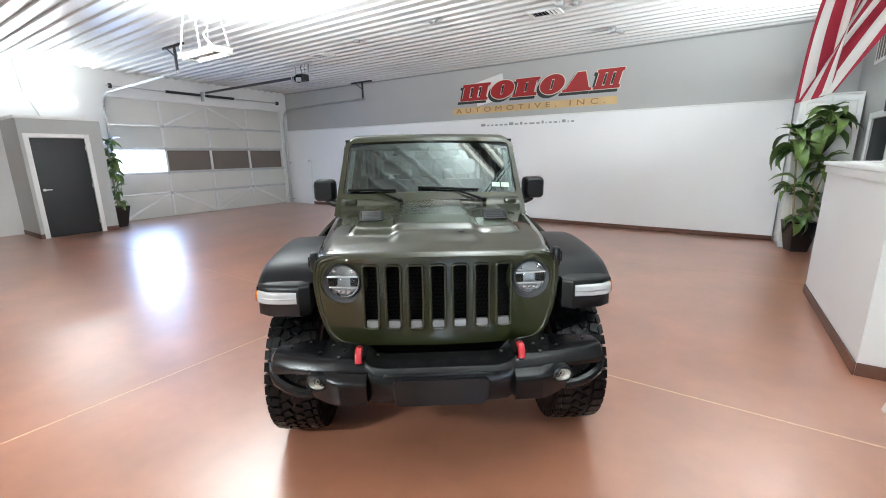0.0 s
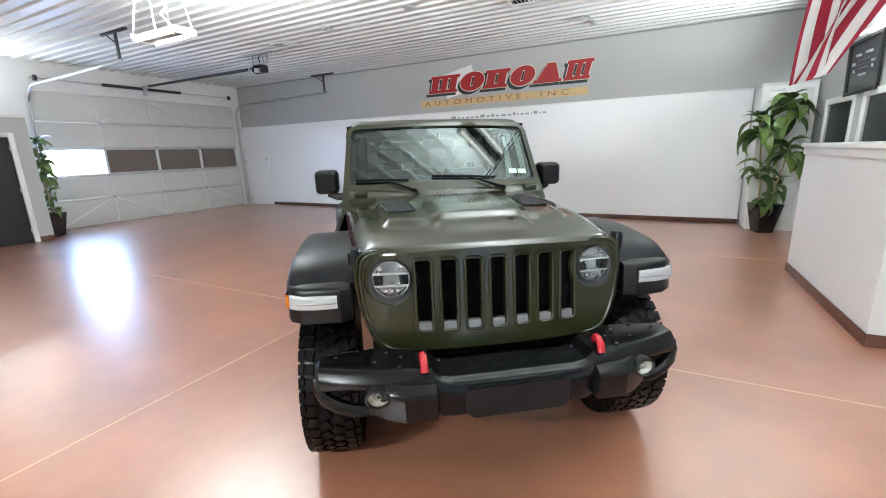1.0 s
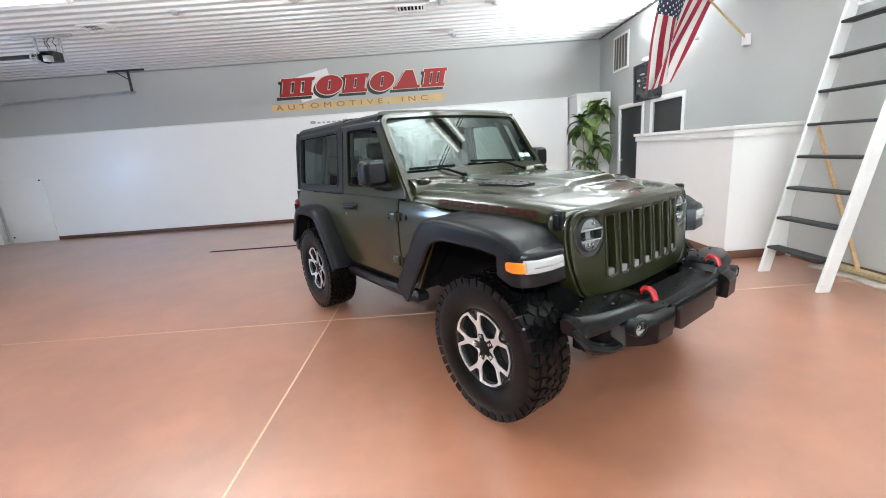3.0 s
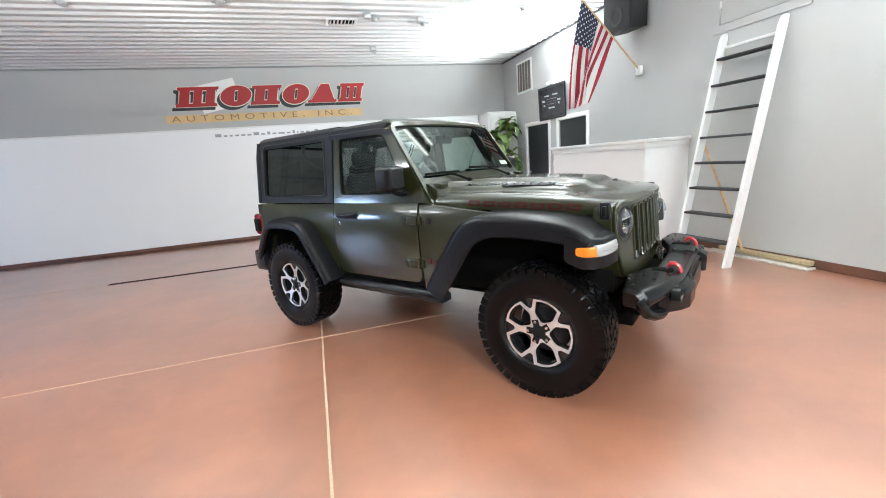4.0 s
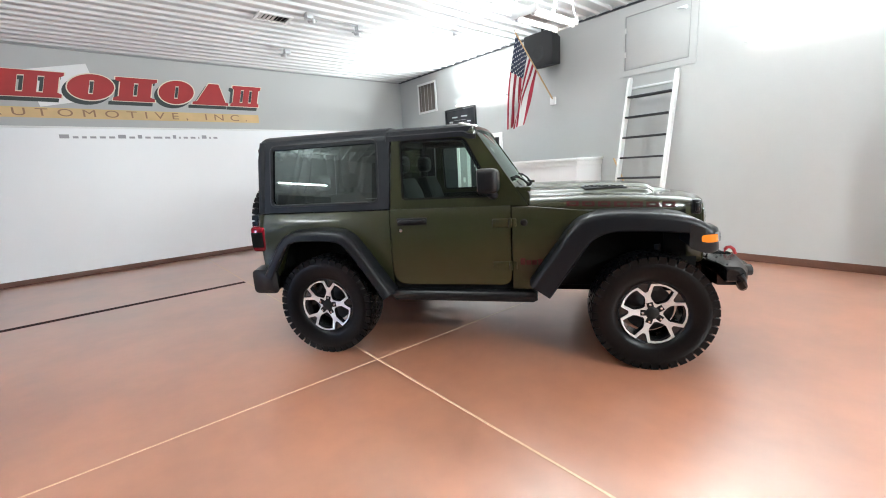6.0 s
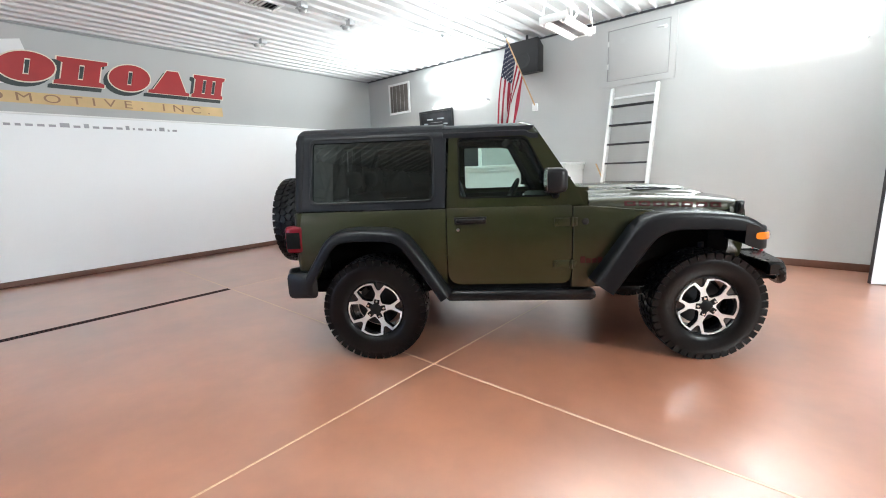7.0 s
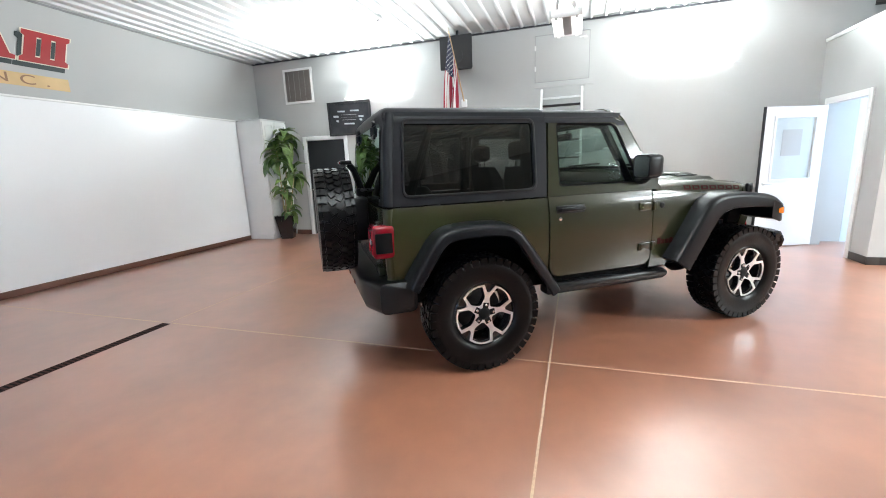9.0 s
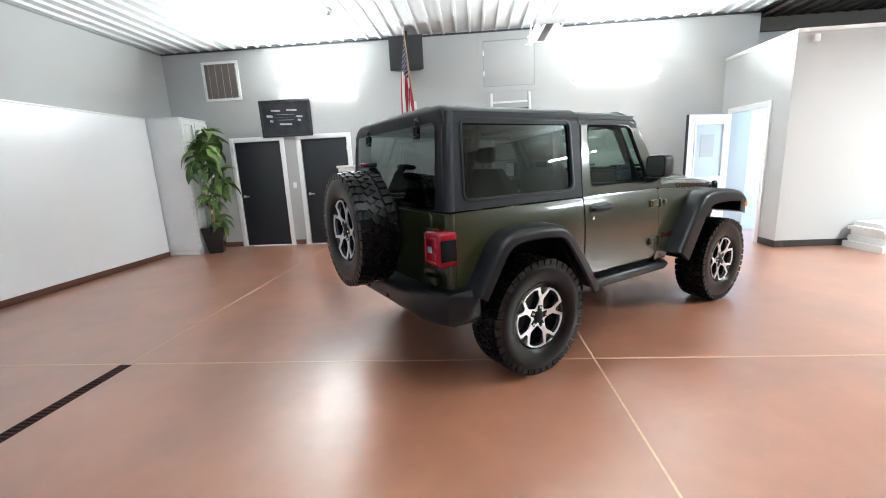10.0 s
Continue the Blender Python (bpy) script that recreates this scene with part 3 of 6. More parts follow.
for a in (0, 60, 120):
    tube(bm, [Vector((-0.13 + 0.09 * math.cos(radians(a)), -0.121, 3.40 + 0.09 * math.sin(radians(a)))), Vector((-0.13 - 0.09 * math.cos(radians(a)), -0.121, 3.40 - 0.09 * math.sin(radians(a))))], 0.006, 6)
part("pulley", bm, STEEL, op, "spoked steel chain pulley")
part("control_box", boxes((0.06, -0.15, 3.30, 0.17, -0.225, 3.39), bevel=0.006), STEEL, op, "small grey control box with pale label")
for k, (ex, ez) in enumerate(((0.02, 0.0), (0.10, 0.02), (-0.06, 0.01))):
    bm = bmesh.new()
    tube(bm, [(ex, 0.03 * k, 3.48), (ex + 0.05, 0.03 * k - 0.05, 3.56 + ez), (ex - 0.03, 0.03 * k, 3.64), (ex + 0.02, 0.02, TOP - 0.03)], 0.006, 6)
    part("wire", bm, BLACK, op, "loose black wire")
part("rail", boxes((WEST + 7.8 + 0.1, -0.03, 3.42, -0.2, 0.03, 3.47), bevel=0.004), DARK_METAL, op)
part("hanger", boxes((-0.12, -0.11, 3.5, -0.09, -0.08, TOP - 0.02), (0.12, 0.08, 3.5, 0.15, 0.11, TOP - 0.02), (-0.45, -0.11, TOP - 0.06, 0.5, -0.07, TOP - 0.022), bevel=0.002), STEEL, op)
tagged(part("opener_light", boxes((WEST + 0.0, 6.9, 3.44, WEST + 0.1, 7.1, 3.52), bevel=0.004), STEEL, op), "header bracket")

tagged(part("backdrop", boxes((WEST - 2.1, GY0 - 4, -0.5, WEST - 2.0, GY1 + 3, 6)), OUTSIDE, smooth=False), "bright daylight outside the garage pane", "backdrop", kind="structure")
# ---- lamps of the place, and one added out of view ----
def shop_light(x, y, z=2.80):
    """A hanging twin-tube shop light along x: white hood, dark spine below it, a tube on each side, hung on chains."""
    t = thing("hanging_light", "white twin-tube shop light hung on chains below the ceiling", "ceiling light", pose(x, y, z), group="hanging shop lights")
    drop = TOP - z - 0.03
    bm = bmesh.new()
    loft(bm, [[(px, py, pz) for py, pz in ((-0.150, 0.030), (-0.155, 0.040), (-0.075, 0.098), (0.075, 0.098), (0.155, 0.040), (0.150, 0.030), (0.068, 0.088), (-0.068, 0.088))] for px in (-0.335, 0.335)])
    part("hood", bm, TRIM, t, "white sheet metal hood", smooth=False)
    part("spine", boxes((-0.325, -0.045, 0.030, 0.325, 0.045, 0.086), bevel=0.006), SLOT_GREY, t, "dark grey ballast cover")
    for c in (-0.1, 0.1):
        bm = bmesh.new()
        tube(bm, [(-0.315, c, 0.034), (0.315, c, 0.034)], 0.019, 12)
        part("tube", bm, TUBE, t, "fluorescent tube")
        for s in (-1, 1):
            part("lamp_holder", boxes((s * 0.316, c - 0.016, 0.002, s * 0.332, c + 0.016, 0.062), bevel=0.004), TRIM, t, "white lamp holder")
    for s in (-1, 1):
        part("end_cap", boxes((s * 0.333, -0.152, 0.020, s * 0.347, 0.152, 0.094), bevel=0.006), TRIM, t, "white end cap")
        for k in (-1, 1):
            bm = bmesh.new()
            tube(bm, [(s * 0.33, k * 0.13, 0.06), (s * 0.20, k * 0.02, drop)], 0.005, 6)
            part("chain", bm, TRIM, t)
    bm = bmesh.new()
    tube(bm, [(0.08, 0.0, 0.09)] + [(0.08 + 0.055 * math.sin(k * 0.9), 0.05 * math.cos(k * 1.1), 0.10 + (drop - 0.12) * k / 18) for k in range(1, 18)] + [(0.04, 0, drop)], 0.008, 6)
    tube(bm, [(-0.13 + 0.09 * math.cos(k * 0.4), 0.025 * math.sin(k * 0.3), drop - 0.36 + 0.09 * math.sin(k * 0.4)) for k in range(64)], 0.007, 6)
    part("cord", bm, TRIM, t, "coiled white power cord")
    return t


# the third row is an unseen light, added as fill from the south
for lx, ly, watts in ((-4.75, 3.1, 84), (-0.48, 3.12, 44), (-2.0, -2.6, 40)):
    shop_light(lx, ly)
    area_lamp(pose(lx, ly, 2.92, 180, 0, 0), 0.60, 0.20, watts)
# added downward fill below that unseen third light
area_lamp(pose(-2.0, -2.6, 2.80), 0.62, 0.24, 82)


def wall_light(m, watts, length=1.0):
    """A bare tube held off the wall by two brackets, lighting the wall above it. Local x along the wall, y out of it."""
    t = thing("wall_uplight", "slim lit tube held off the wall by white brackets", "wall light", m, group="wall uplights")
    bm = bmesh.new()
    tube(bm, [(-length / 2, 0.115, -0.02), (length / 2, 0.115, -0.02)], 0.013, 8)
    part("tube", bm, TUBE, t, "lit tube")
    for s in (-1, 1):
        part("bracket", boxes((s * (length / 2), 0.0, -0.035, s * (length / 2 + 0.02), 0.13, 0.0), bevel=0.003), STEEL, t, "small grey end bracket")
    area_lamp(m @ pose(0, 0.09, 0.0, 122, 0, 0), length * 0.97, 0.04, watts).data.spread = radians(155)
    return t


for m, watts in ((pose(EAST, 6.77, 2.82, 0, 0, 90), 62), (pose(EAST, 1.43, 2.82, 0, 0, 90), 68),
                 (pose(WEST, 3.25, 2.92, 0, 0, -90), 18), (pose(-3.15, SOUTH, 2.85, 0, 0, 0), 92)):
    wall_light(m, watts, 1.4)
# daylight at the clear garage pane and the office window
area_lamp(look((WEST - 0.16, GY0 + 0.62, 1.54), (0, GY0 + 0.62, 1.54)), 1.12, 0.5, 17, (0.22, 0.47, 1.0))
area_lamp(look((EAST + 0.12, -2.4, 1.55), (0.9, -2.4, 1.3)), 1.0, 1.0, 55, (0.75, 0.88, 1.0))
# ---- the car: x ahead of the front axle, y to its left, z up ----
car = thing("off_road_car", "olive green two-door off-road car with black hardtop, flares and mud tyres", "car", pose(-0.6925, 2.069, 0, 0, 0, -53.9))


def side_y(z):
    return float(np.interp(z, [0.40, 0.50, 0.62, 0.80, 0.95, 1.05, 1.13, 1.16, 1.75], [0.748, 0.765, 0.783, 0.792, 0.790, 0.784, 0.770, 0.760, 0.697]))


def on_side(inset=0.0):
    return lambda u, v, w: (u, side_y(v) - inset - w, v)


BEND = [(1, z) for z in (0.5, 0.56, 0.62, 0.71, 0.8, 0.875, 0.95, 1.0, 1.05, 1.09, 1.13)]

# rear quarters
bm = bmesh.new()
plate(bm, rounded([(-1.938, 1.152), (-3.10, 1.152), (-3.085, 0.62), (-2.98, 0.62), (-2.86, 0.90), (-2.72, 0.985), (-2.33, 0.975), (-2.22, 0.905), (-1.965, 0.525), (-1.938, 0.525)],
                  [0.005, 0.03, 0.02, 0.01, 0.05, 0.08, 0.08, 0.06, 0.01, 0.005]), (), 0.03, on_side(), BEND)
both("rear_quarter", bm, PAINT, car)
# cowl sides between door and fender
bm = bmesh.new()
plate(bm, [(-0.988, 0.525), (-0.988, 1.148), (-0.86, 1.148), (-0.25, 1.085), (-0.47, 1.06), (-0.82, 0.525)], (), 0.03, on_side(), BEND)
both("cowl_side", bm, PAINT, car)

# doors
WIN_D = rounded([(-1.835, 1.225), (-1.125, 1.225), (-1.105, 1.25), (-1.312, 1.650), (-1.35, 1.672), (-1.838, 1.680)], 0.035)
doors = []
bm = bmesh.new()
plate(bm, rounded([(-1.93, 1.158), (-1.93, 0.562), (-0.996, 0.562), (-0.996, 1.158)], [0.004, 0.11, 0.08, 0.004], 6), (), 0.045, on_side(-0.004), BEND)
plate(bm, rounded([(-1.93, 1.16), (-0.905, 1.16), (-0.93, 1.215), (-1.258, 1.705), (-1.90, 1.712)], [0.003, 0.003, 0.02, 0.05, 0.03]), [WIN_D], 0.035, on_side(-0.002))
r_l, r_r = both("door", bm, PAINT, car)
for sgn, d in ((1, r_l), (-1, r_r)):
    S = Matrix.Diagonal((1, sgn, 1, 1))

    def sub(name, b, material, label="", smooth=True):
        for v in b.verts:
            v.co = S @ v.co
        if sgn < 0:
            bmesh.ops.reverse_faces(b, faces=b.faces)
        return part(name, b, material, d, label, smooth)
    b = bmesh.new()
    plate(b, WIN_D, (), 0.0, on_side(0.014))
    pane = sub("window", b, CAR_GLASS, "clear side window", False)
    b = bmesh.new()
    plate(b, WIN_D, [rounded([(-1.822, 1.238), (-1.132, 1.238), (-1.125, 1.255), (-1.321, 1.640), (-1.356, 1.658), (-1.826, 1.667)], 0.03)], 0.012, on_side(0.003))
    sub("window_seal", b, BLACK, "black rubber seal", False)
    b = bmesh.new()
    tube(b, [(-1.86, side_y(1.06) - 0.01, 1.058), (-1.845, side_y(1.06) + 0.03, 1.06), (-1.80, side_y(1.06) + 0.04, 1.062), (-1.69, side_y(1.06) + 0.04, 1.063), (-1.655, side_y(1.06) + 0.028, 1.064), (-1.645, side_y(1.06) - 0.01, 1.064)], [0.014, 0.016, 0.016, 0.015, 0.014, 0.013], 10)
    box(b, -1.875, side_y(1.06) - 0.004, 1.03, -1.63, side_y(1.06) + 0.008, 1.09, bevel=0.012)
    sub("door_handle", b, PLASTIC, "black pull handle")
    b = bmesh.new()
    lathe(b, [(0, 0), (0.013, 0), (0.013, 0.008), (0, 0.01)], 12, pose(-1.845, side_y(0.995) + 0.002, 0.995, -90, 0, 0))
    sub("door_lock", b, CHROME, "round lock cylinder")
    for hz in (1.035, 0.715):
        b = bmesh.new()
        box(b, -1.13, side_y(hz), hz - 0.032, -1.0, side_y(hz) + 0.018, hz + 0.032, bevel=0.01)
        box(b, -1.012, side_y(hz), hz - 0.038, -0.986, side_y(hz) + 0.03, hz + 0.038, bevel=0.01)
        box(b, -0.99, side_y(hz), hz - 0.03, -0.955, side_y(hz) + 0.014, hz + 0.03, bevel=0.006)
        for k in (-0.014, 0.014):
            lathe(b, [(0, 0), (0.009, 0), (0.009, 0.006), (0, 0.007)], 8, pose(-1.10, side_y(hz) + 0.017, hz + k, -90, 0, 0))
        sub("door_hinge", b, PAINT, "body-coloured exposed hinge")
    # mirror
    b = bmesh.new()
    loft(b, [[(x0 + dx, 0.87 + ay, 1.345 + az) for ay, az in rrect(-0.085 * k, -0.088 * k, 0.085 * k, 0.09 * k, 0.04 * k, 4)] for dx, x0, k in ((0.0, -1.205, 0.95), (0.02, -1.205, 1.0), (0.09, -1.205, 0.99), (0.125, -1.205, 0.9), (0.14, -1.205, 0.72))])
    mir = sub("mirror", b, PLASTIC, "black door mirror housing")
    b = bmesh.new()
    tube(b, [(-1.11, 0.735, 1.235), (-1.12, 0.80, 1.238), (-1.14, 0.86, 1.262)], [0.03, 0.028, 0.028], 10)
    sub("mirror_arm", b, PLASTIC, "black mirror arm")
    b = bmesh.new()
    plate(b, rrect(-0.07, -0.074, 0.07, 0.076, 0.03), (), 0.002, lambda u, v, w: (-1.2065 - w, 0.87 + u, 1.345 + v))
    g = part("mirror_glass", b, CHROME, mir, "mirror glass", False)
    g.parent = mir
    if sgn < 0:
        for v in g.data.vertices:
            v.co.y = -v.co.y
        g.data.flip_normals()
    b = bmesh.new()
    plate(b, rounded([(-1.86, 0.65), (-1.06, 0.65), (-1.06, 1.19), (-1.86, 1.19)], 0.05), (), 0.03, on_side(0.05))
    sub("door_card", b, CABIN, "black inner door trim", False)

# marker roundel, badge bars and side vent ahead of the doors
for s in (1, -1):
    b = bmesh.new()
    lathe(b, [(0, 0), (0.024, 0), (0.026, 0.005), (0.018, 0.009), (0, 0.007)], 16, pose(-0.90, s * side_y(1.035), 1.035, -90 * s, 0, 0))
    part("roundel", b, PLASTIC, car, "small round black badge")
    b = bmesh.new()
    for k, (w_, h_) in enumerate(((0.035, 0.05), (0.034, 0.036), (0.034, 0.036), (0.032, 0.044))):
        x = -0.93 + k * 0.042
        box(b, x, s * side_y(0.74), 0.72, x + w_, s * (side_y(0.74) + 0.004), 0.72 + h_, bevel=0.003)
    part("side_badge", b, BADGE_RED, car, "small dark red side badge bars", False)
    b = bmesh.new()
    plate(b, rounded([(-0.64, 0.885), (-0.60, 0.865), (-0.50, 1.02), (-0.60, 1.0)], 0.012), (), 0.01, lambda u, v, w: (u, s * (side_y(v) + 0.006 - w), v))
    part("side_vent", b, PLASTIC, car, "black vent behind the front flare")
    b = bmesh.new()
    for k in range(3):
        tube(b, [(-0.615 + k * 0.028, s * (side_y(0.93) + 0.007), 0.895 + k * 0.035), (-0.585 + k * 0.028, s * (side_y(0.93) + 0.007), 0.885 + k * 0.035)], 0.004, 6)
    part("vent_fin", b, BLACK, car)


# hood
def hood_w(x):
    return float(np.interp(x, [-0.86, 0.0, 0.26, 0.34, 0.40], [0.735, 0.655, 0.620, 0.600, 0.555]))


def smooth01(t):
    t = min(1.0, max(0.0, t))
    return t * t * (3 - 2 * t)


def hood_z(x, y):
    """Height of the hood: crowned, falling ahead, with a raised centre dome and rounded shoulders."""
    w = hood_w(x)
    c = float(np.interp(x, [-0.86, -0.5, -0.2, 0.05, 0.22, 0.31, 0.36, 0.385, 0.40], [1.226, 1.224, 1.212, 1.194, 1.179, 1.168, 1.160, 1.152, 1.140]))
    f = abs(y) / w
    low = float(np.interp(x, [-0.86, 0.22, 0.32, 0.40], [1.145, 1.090, 1.108, 1.122]))
    wide = 0.030 * (1 - smooth01((abs(y) - 0.46 - 0.05 * smooth01(-x)) / 0.04)) * (1 - smooth01((x - 0.02 + 0.25 * max(0.0, abs(y) - 0.3)) / 0.07))
    dome = 0.024 * (1 - smooth01((abs(y) - 0.20) / 0.06)) * (1 - smooth01((x - 0.12) / 0.14))
    z = c - 0.022 * f * f + dome + wide
    if f > 0.86:
        z = low + (z - low) * math.sqrt(max(0.0, 1 - ((f - 0.86) / 0.14) ** 2))
    return max(z, low)


xs = [-0.86 + 1.26 * k / 64 for k in range(65)]
fr = [-1 + 2 * k / 80 for k in range(81)]
fr = [math.copysign(1 - (1 - abs(f)) ** 1.15, f) for f in fr]
bm = bmesh.new()
def hood_x(x, f):
    """Sweeps the hood's front edge back towards the sides."""
    return x - (0.062 * f * f + 0.03 * max(0.0, abs(f) - 0.8) / 0.2) * smooth01((x + 0.1) / 0.5)


rings = [[(hood_x(x, f), f * hood_w(x), hood_z(x, f * hood_w(x))) for f in fr] for x in xs]
loft(bm, rings, closed=False)
r = bmesh.ops.extrude_face_region(bm, geom=bm.faces[:])
for v in r["geom"]:
    if isinstance(v, bmesh.types.BMVert):
        v.co.z -= 0.02
hood = part("hood", bm, PAINT, car, angle=50)
for s in (1, -1):
    b = bmesh.new()
    n = 5

    def hv(u, v, w):
        return (u, s * v, hood_z(u, v) + 0.002 + w)
    plate(b, rounded([(-0.47, 0.335), (-0.47, 0.50), (-0.15, 0.455), (-0.14, 0.305)], 0.03), [rounded([(-0.452, 0.350), (-0.452, 0.485), (-0.165, 0.442), (-0.157, 0.320)], 0.025)], 0.008, hv, [(0, -0.4), (0, -0.3), (0, -0.2)])
    hvn = part("hood_vent", b, PLASTIC, hood, "black louvred hood vent")
    b = bmesh.new()
    plate(b, rounded([(-0.452, 0.350), (-0.452, 0.485), (-0.165, 0.442), (-0.157, 0.320)], 0.025), (), 0.002, hv, [(0, -0.4), (0, -0.3), (0, -0.2)])
    part("vent_base", b, BLACK, hood)
    b = bmesh.new()
    for k in range(n):
        x = -0.42 + k * 0.056
        z = hood_z(x, 0.39) + 0.006
        box(b, x - 0.018, s * (0.32 - 0.05 * (x + 0.16)), z - 0.003, x + 0.018, s * (0.438 - 0.14 * (x + 0.16)), z + 0.003, bevel=0.002, m=Matrix.Translation((x, 0, z)) @ Matrix.Rotation(radians(20), 4, "Y") @ Matrix.Translation((-x, 0, -z)))
    part("vent_louvre", b, PLASTIC, hood)
    b = bmesh.new()
    xx = 0.265
    box(b, xx - 0.03, s * 0.612, 1.045, xx + 0.03, s * 0.648, 1.145, bevel=0.012)
    box(b, xx - 0.012, s * 0.646, 1.065, xx + 0.012, s * 0.66, 1.125, bevel=0.005)
    part("hood_latch", b, PLASTIC, car, "black rubber hood latch")
    def hood_side(u, v, w):
        low = float(np.interp(u, [-0.86, 0.22, 0.32, 0.40], [1.145, 1.090, 1.108, 1.122]))
        crest = hood_z(u, 0.86 * hood_w(u))
        q = min(1.0, max(0.0, (v - low) / (crest - low)))
        return (u, s * ((0.86 + 0.14 * math.sqrt(1 - q * q)) * hood_w(u) + 0.001 + w), v + 0.001)
    for k in range(7):
        x = -0.60 + k * 0.108
        zl = 1.143 - 0.052 * (x + 0.86)
        b = bmesh.new()
        plate(b, [(x, zl + 0.004), (x + 0.085, zl), (x + 0.085, zl + 0.036), (x, zl + 0.04)], [[(x + 0.02, zl + 0.014), (x + 0.065, zl + 0.012), (x + 0.065, zl + 0.028), (x + 0.02, zl + 0.03)]], 0.001, hood_side, [(1, zl + 0.01), (1, zl + 0.02), (1, zl + 0.03)])
        part("hood_decal", b, BADGE_RED, hood, "dark red decal bar on the hood side", False)
    # washers and hinges
    b = bmesh.new()
    box(b, -0.93, s * 0.62 - 0.045, 1.25, -0.85, s * 0.62 + 0.045, 1.285, bevel=0.008)
    part("hood_hinge", b, PAINT, car, "green windscreen hinge")
b = bmesh.new()
lathe(b, [(0, 0), (0.02, 0.0), (0.016, 0.006), (0, 0.004)], 12, pose(0.12, 0.14, hood_z(0.12, 0.14) + 0.001))
part("washer_jet", b, PLASTIC, hood)

# cowl panel and windscreen
bm = bmesh.new()
loft(bm, [[(px, y, pz) for px, pz in ((-1.0, 1.10), (-1.0, 1.295), (-0.935, 1.288), (-0.868, 1.246), (-0.863, 1.235), (-0.863, 1.10))] for y in (-0.70, -0.2, 0.2, 0.70)])
part("cowl", bm, PAINT, car, "green cowl panel below the windscreen")
for k in range(9):
    part("cowl_slot", boxes((-0.925, 0.0 + k * 0.045, 1.272, -0.895, 0.032 + k * 0.045, 1.281), bevel=0.002), PLASTIC, car, "black cowl vent slot")
BASE_P, TOP_P = Vector((-0.835, 0, 1.165)), Vector((-1.245, 0, 1.768))
WL = (TOP_P - BASE_P).length
WD, WNRM = (TOP_P - BASE_P).normalized(), Vector((0.60, 0, 0.41)).normalized()


def on_screen(lift=0.0):
    def f(u, v, w):
        p = BASE_P + WD * v + WNRM * (lift + w - 0.036 * (u / 0.7) ** 2)
        return (p.x, u, p.z)
    return f


YC = [(0, k * 0.1) for k in range(-6, 7)]
GLASS_W = rounded([(-0.70, 0.205), (0.70, 0.205), (0.668, 0.692), (-0.668, 0.692)], 0.05)
bm = bmesh.new()
plate(bm, rounded([(-0.748, 0.0), (0.748, 0.0), (0.702, WL - 0.004), (-0.702, WL - 0.004)], [0.01, 0.01, 0.08, 0.08]), [GLASS_W], 0.05, on_screen(-0.045), YC)
wsf = part("windscreen_frame", bm, PAINT, car)
bm = bmesh.new()
plate(bm, GLASS_W, (), 0.0, on_screen(-0.012), YC)
part("windscreen", bm, SCREEN_GLASS, wsf, "raked windscreen glass", angle=20)
bm = bmesh.new()
plate(bm, GLASS_W, [rounded([(-0.677, 0.232), (0.677, 0.232), (0.646, 0.672), (-0.646, 0.672)], 0.05)], 0.003, on_screen(-0.018), YC)
part("glass_border", bm, BLACK, wsf, "black ceramic glass border", False)
bm = bmesh.new()
for y0 in (0.50, 0.575):
    plate(bm, rrect(y0, 0.26, y0 + 0.065, 0.30, 0.004), (), 0.001, on_screen(-0.004))
part("sticker", bm, STICK_GREEN, wsf, "two small green inspection stickers", False)
bm = bmesh.new()
HEAD = [(-1.232, 1.738), (-1.244, 1.760), (-1.264, 1.777), (-1.30, 1.790), (-1.352, 1.798), (-1.358, 1.772), (-1.272, 1.731)]
rows = []
for k in range(41):
    f = (k - 20) / 20
    drop = math.sqrt(max(0.0, 1 - (max(0.0, abs(f) - 0.86) / 0.14) ** 2))
    rows.append([(x - 0.026 * f * f, 0.704 * f, 1.70 + (z - 0.012 * f * f - 1.70) * max(drop, 0.12)) for x, z in HEAD])
loft(bm, rows)
part("header_rail", bm, PAINT, wsf, "rounded olive rail above the windscreen", angle=60)
for (y0, y1) in ((-0.24, -0.655), (0.42, -0.10)):
    b = bmesh.new()
    a0, a1 = Vector(on_screen(0.03)(y0, 0.12, 0)), Vector(on_screen(0.014)(y1 * 0.55 + y0 * 0.45, 0.235, 0))
    tube(b, [a0, a0 + (a1 - a0) * 0.5 + WNRM * 0.01, a1], [0.011, 0.008, 0.006], 8)
    p0, p1 = Vector(on_screen(0.008)(y1 * 0.08 + y0 * 0.92, 0.222, 0)), Vector(on_screen(0.008)(y1, 0.245, 0))
    tube(b, [p0, (p0 + p1) / 2 + WNRM * 0.004, p1], 0.009, 8)
    lathe(b, [(0, 0), (0.02, 0), (0.018, 0.02), (0, 0.03)], 12, Matrix.Translation(a0) @ pose(0, 0, -0.01))
    part("wiper", b, BLACK, car, "black wiper arm and blade")

# hardtop
WIN_Q = rounded([(-2.985, 1.228), (-2.035, 1.228), (-2.035, 1.694), (-2.955, 1.698)], 0.05)
bm = bmesh.new()
plate(bm, rounded([(-3.115, 1.162), (-1.942, 1.162), (-1.918, 1.75), (-3.045, 1.75)], [0.02, 0.003, 0.003, 0.03]), [WIN_Q], 0.035, on_side(-0.004))
both("hardtop_side", bm, TOP_BLACK, car)
bm = bmesh.new()
plate(bm, WIN_Q, (), 0.0, on_side(0.012))
both("quarter_window", bm, DARK_GLASS, car, "dark privacy glass", False)
bm = bmesh.new()
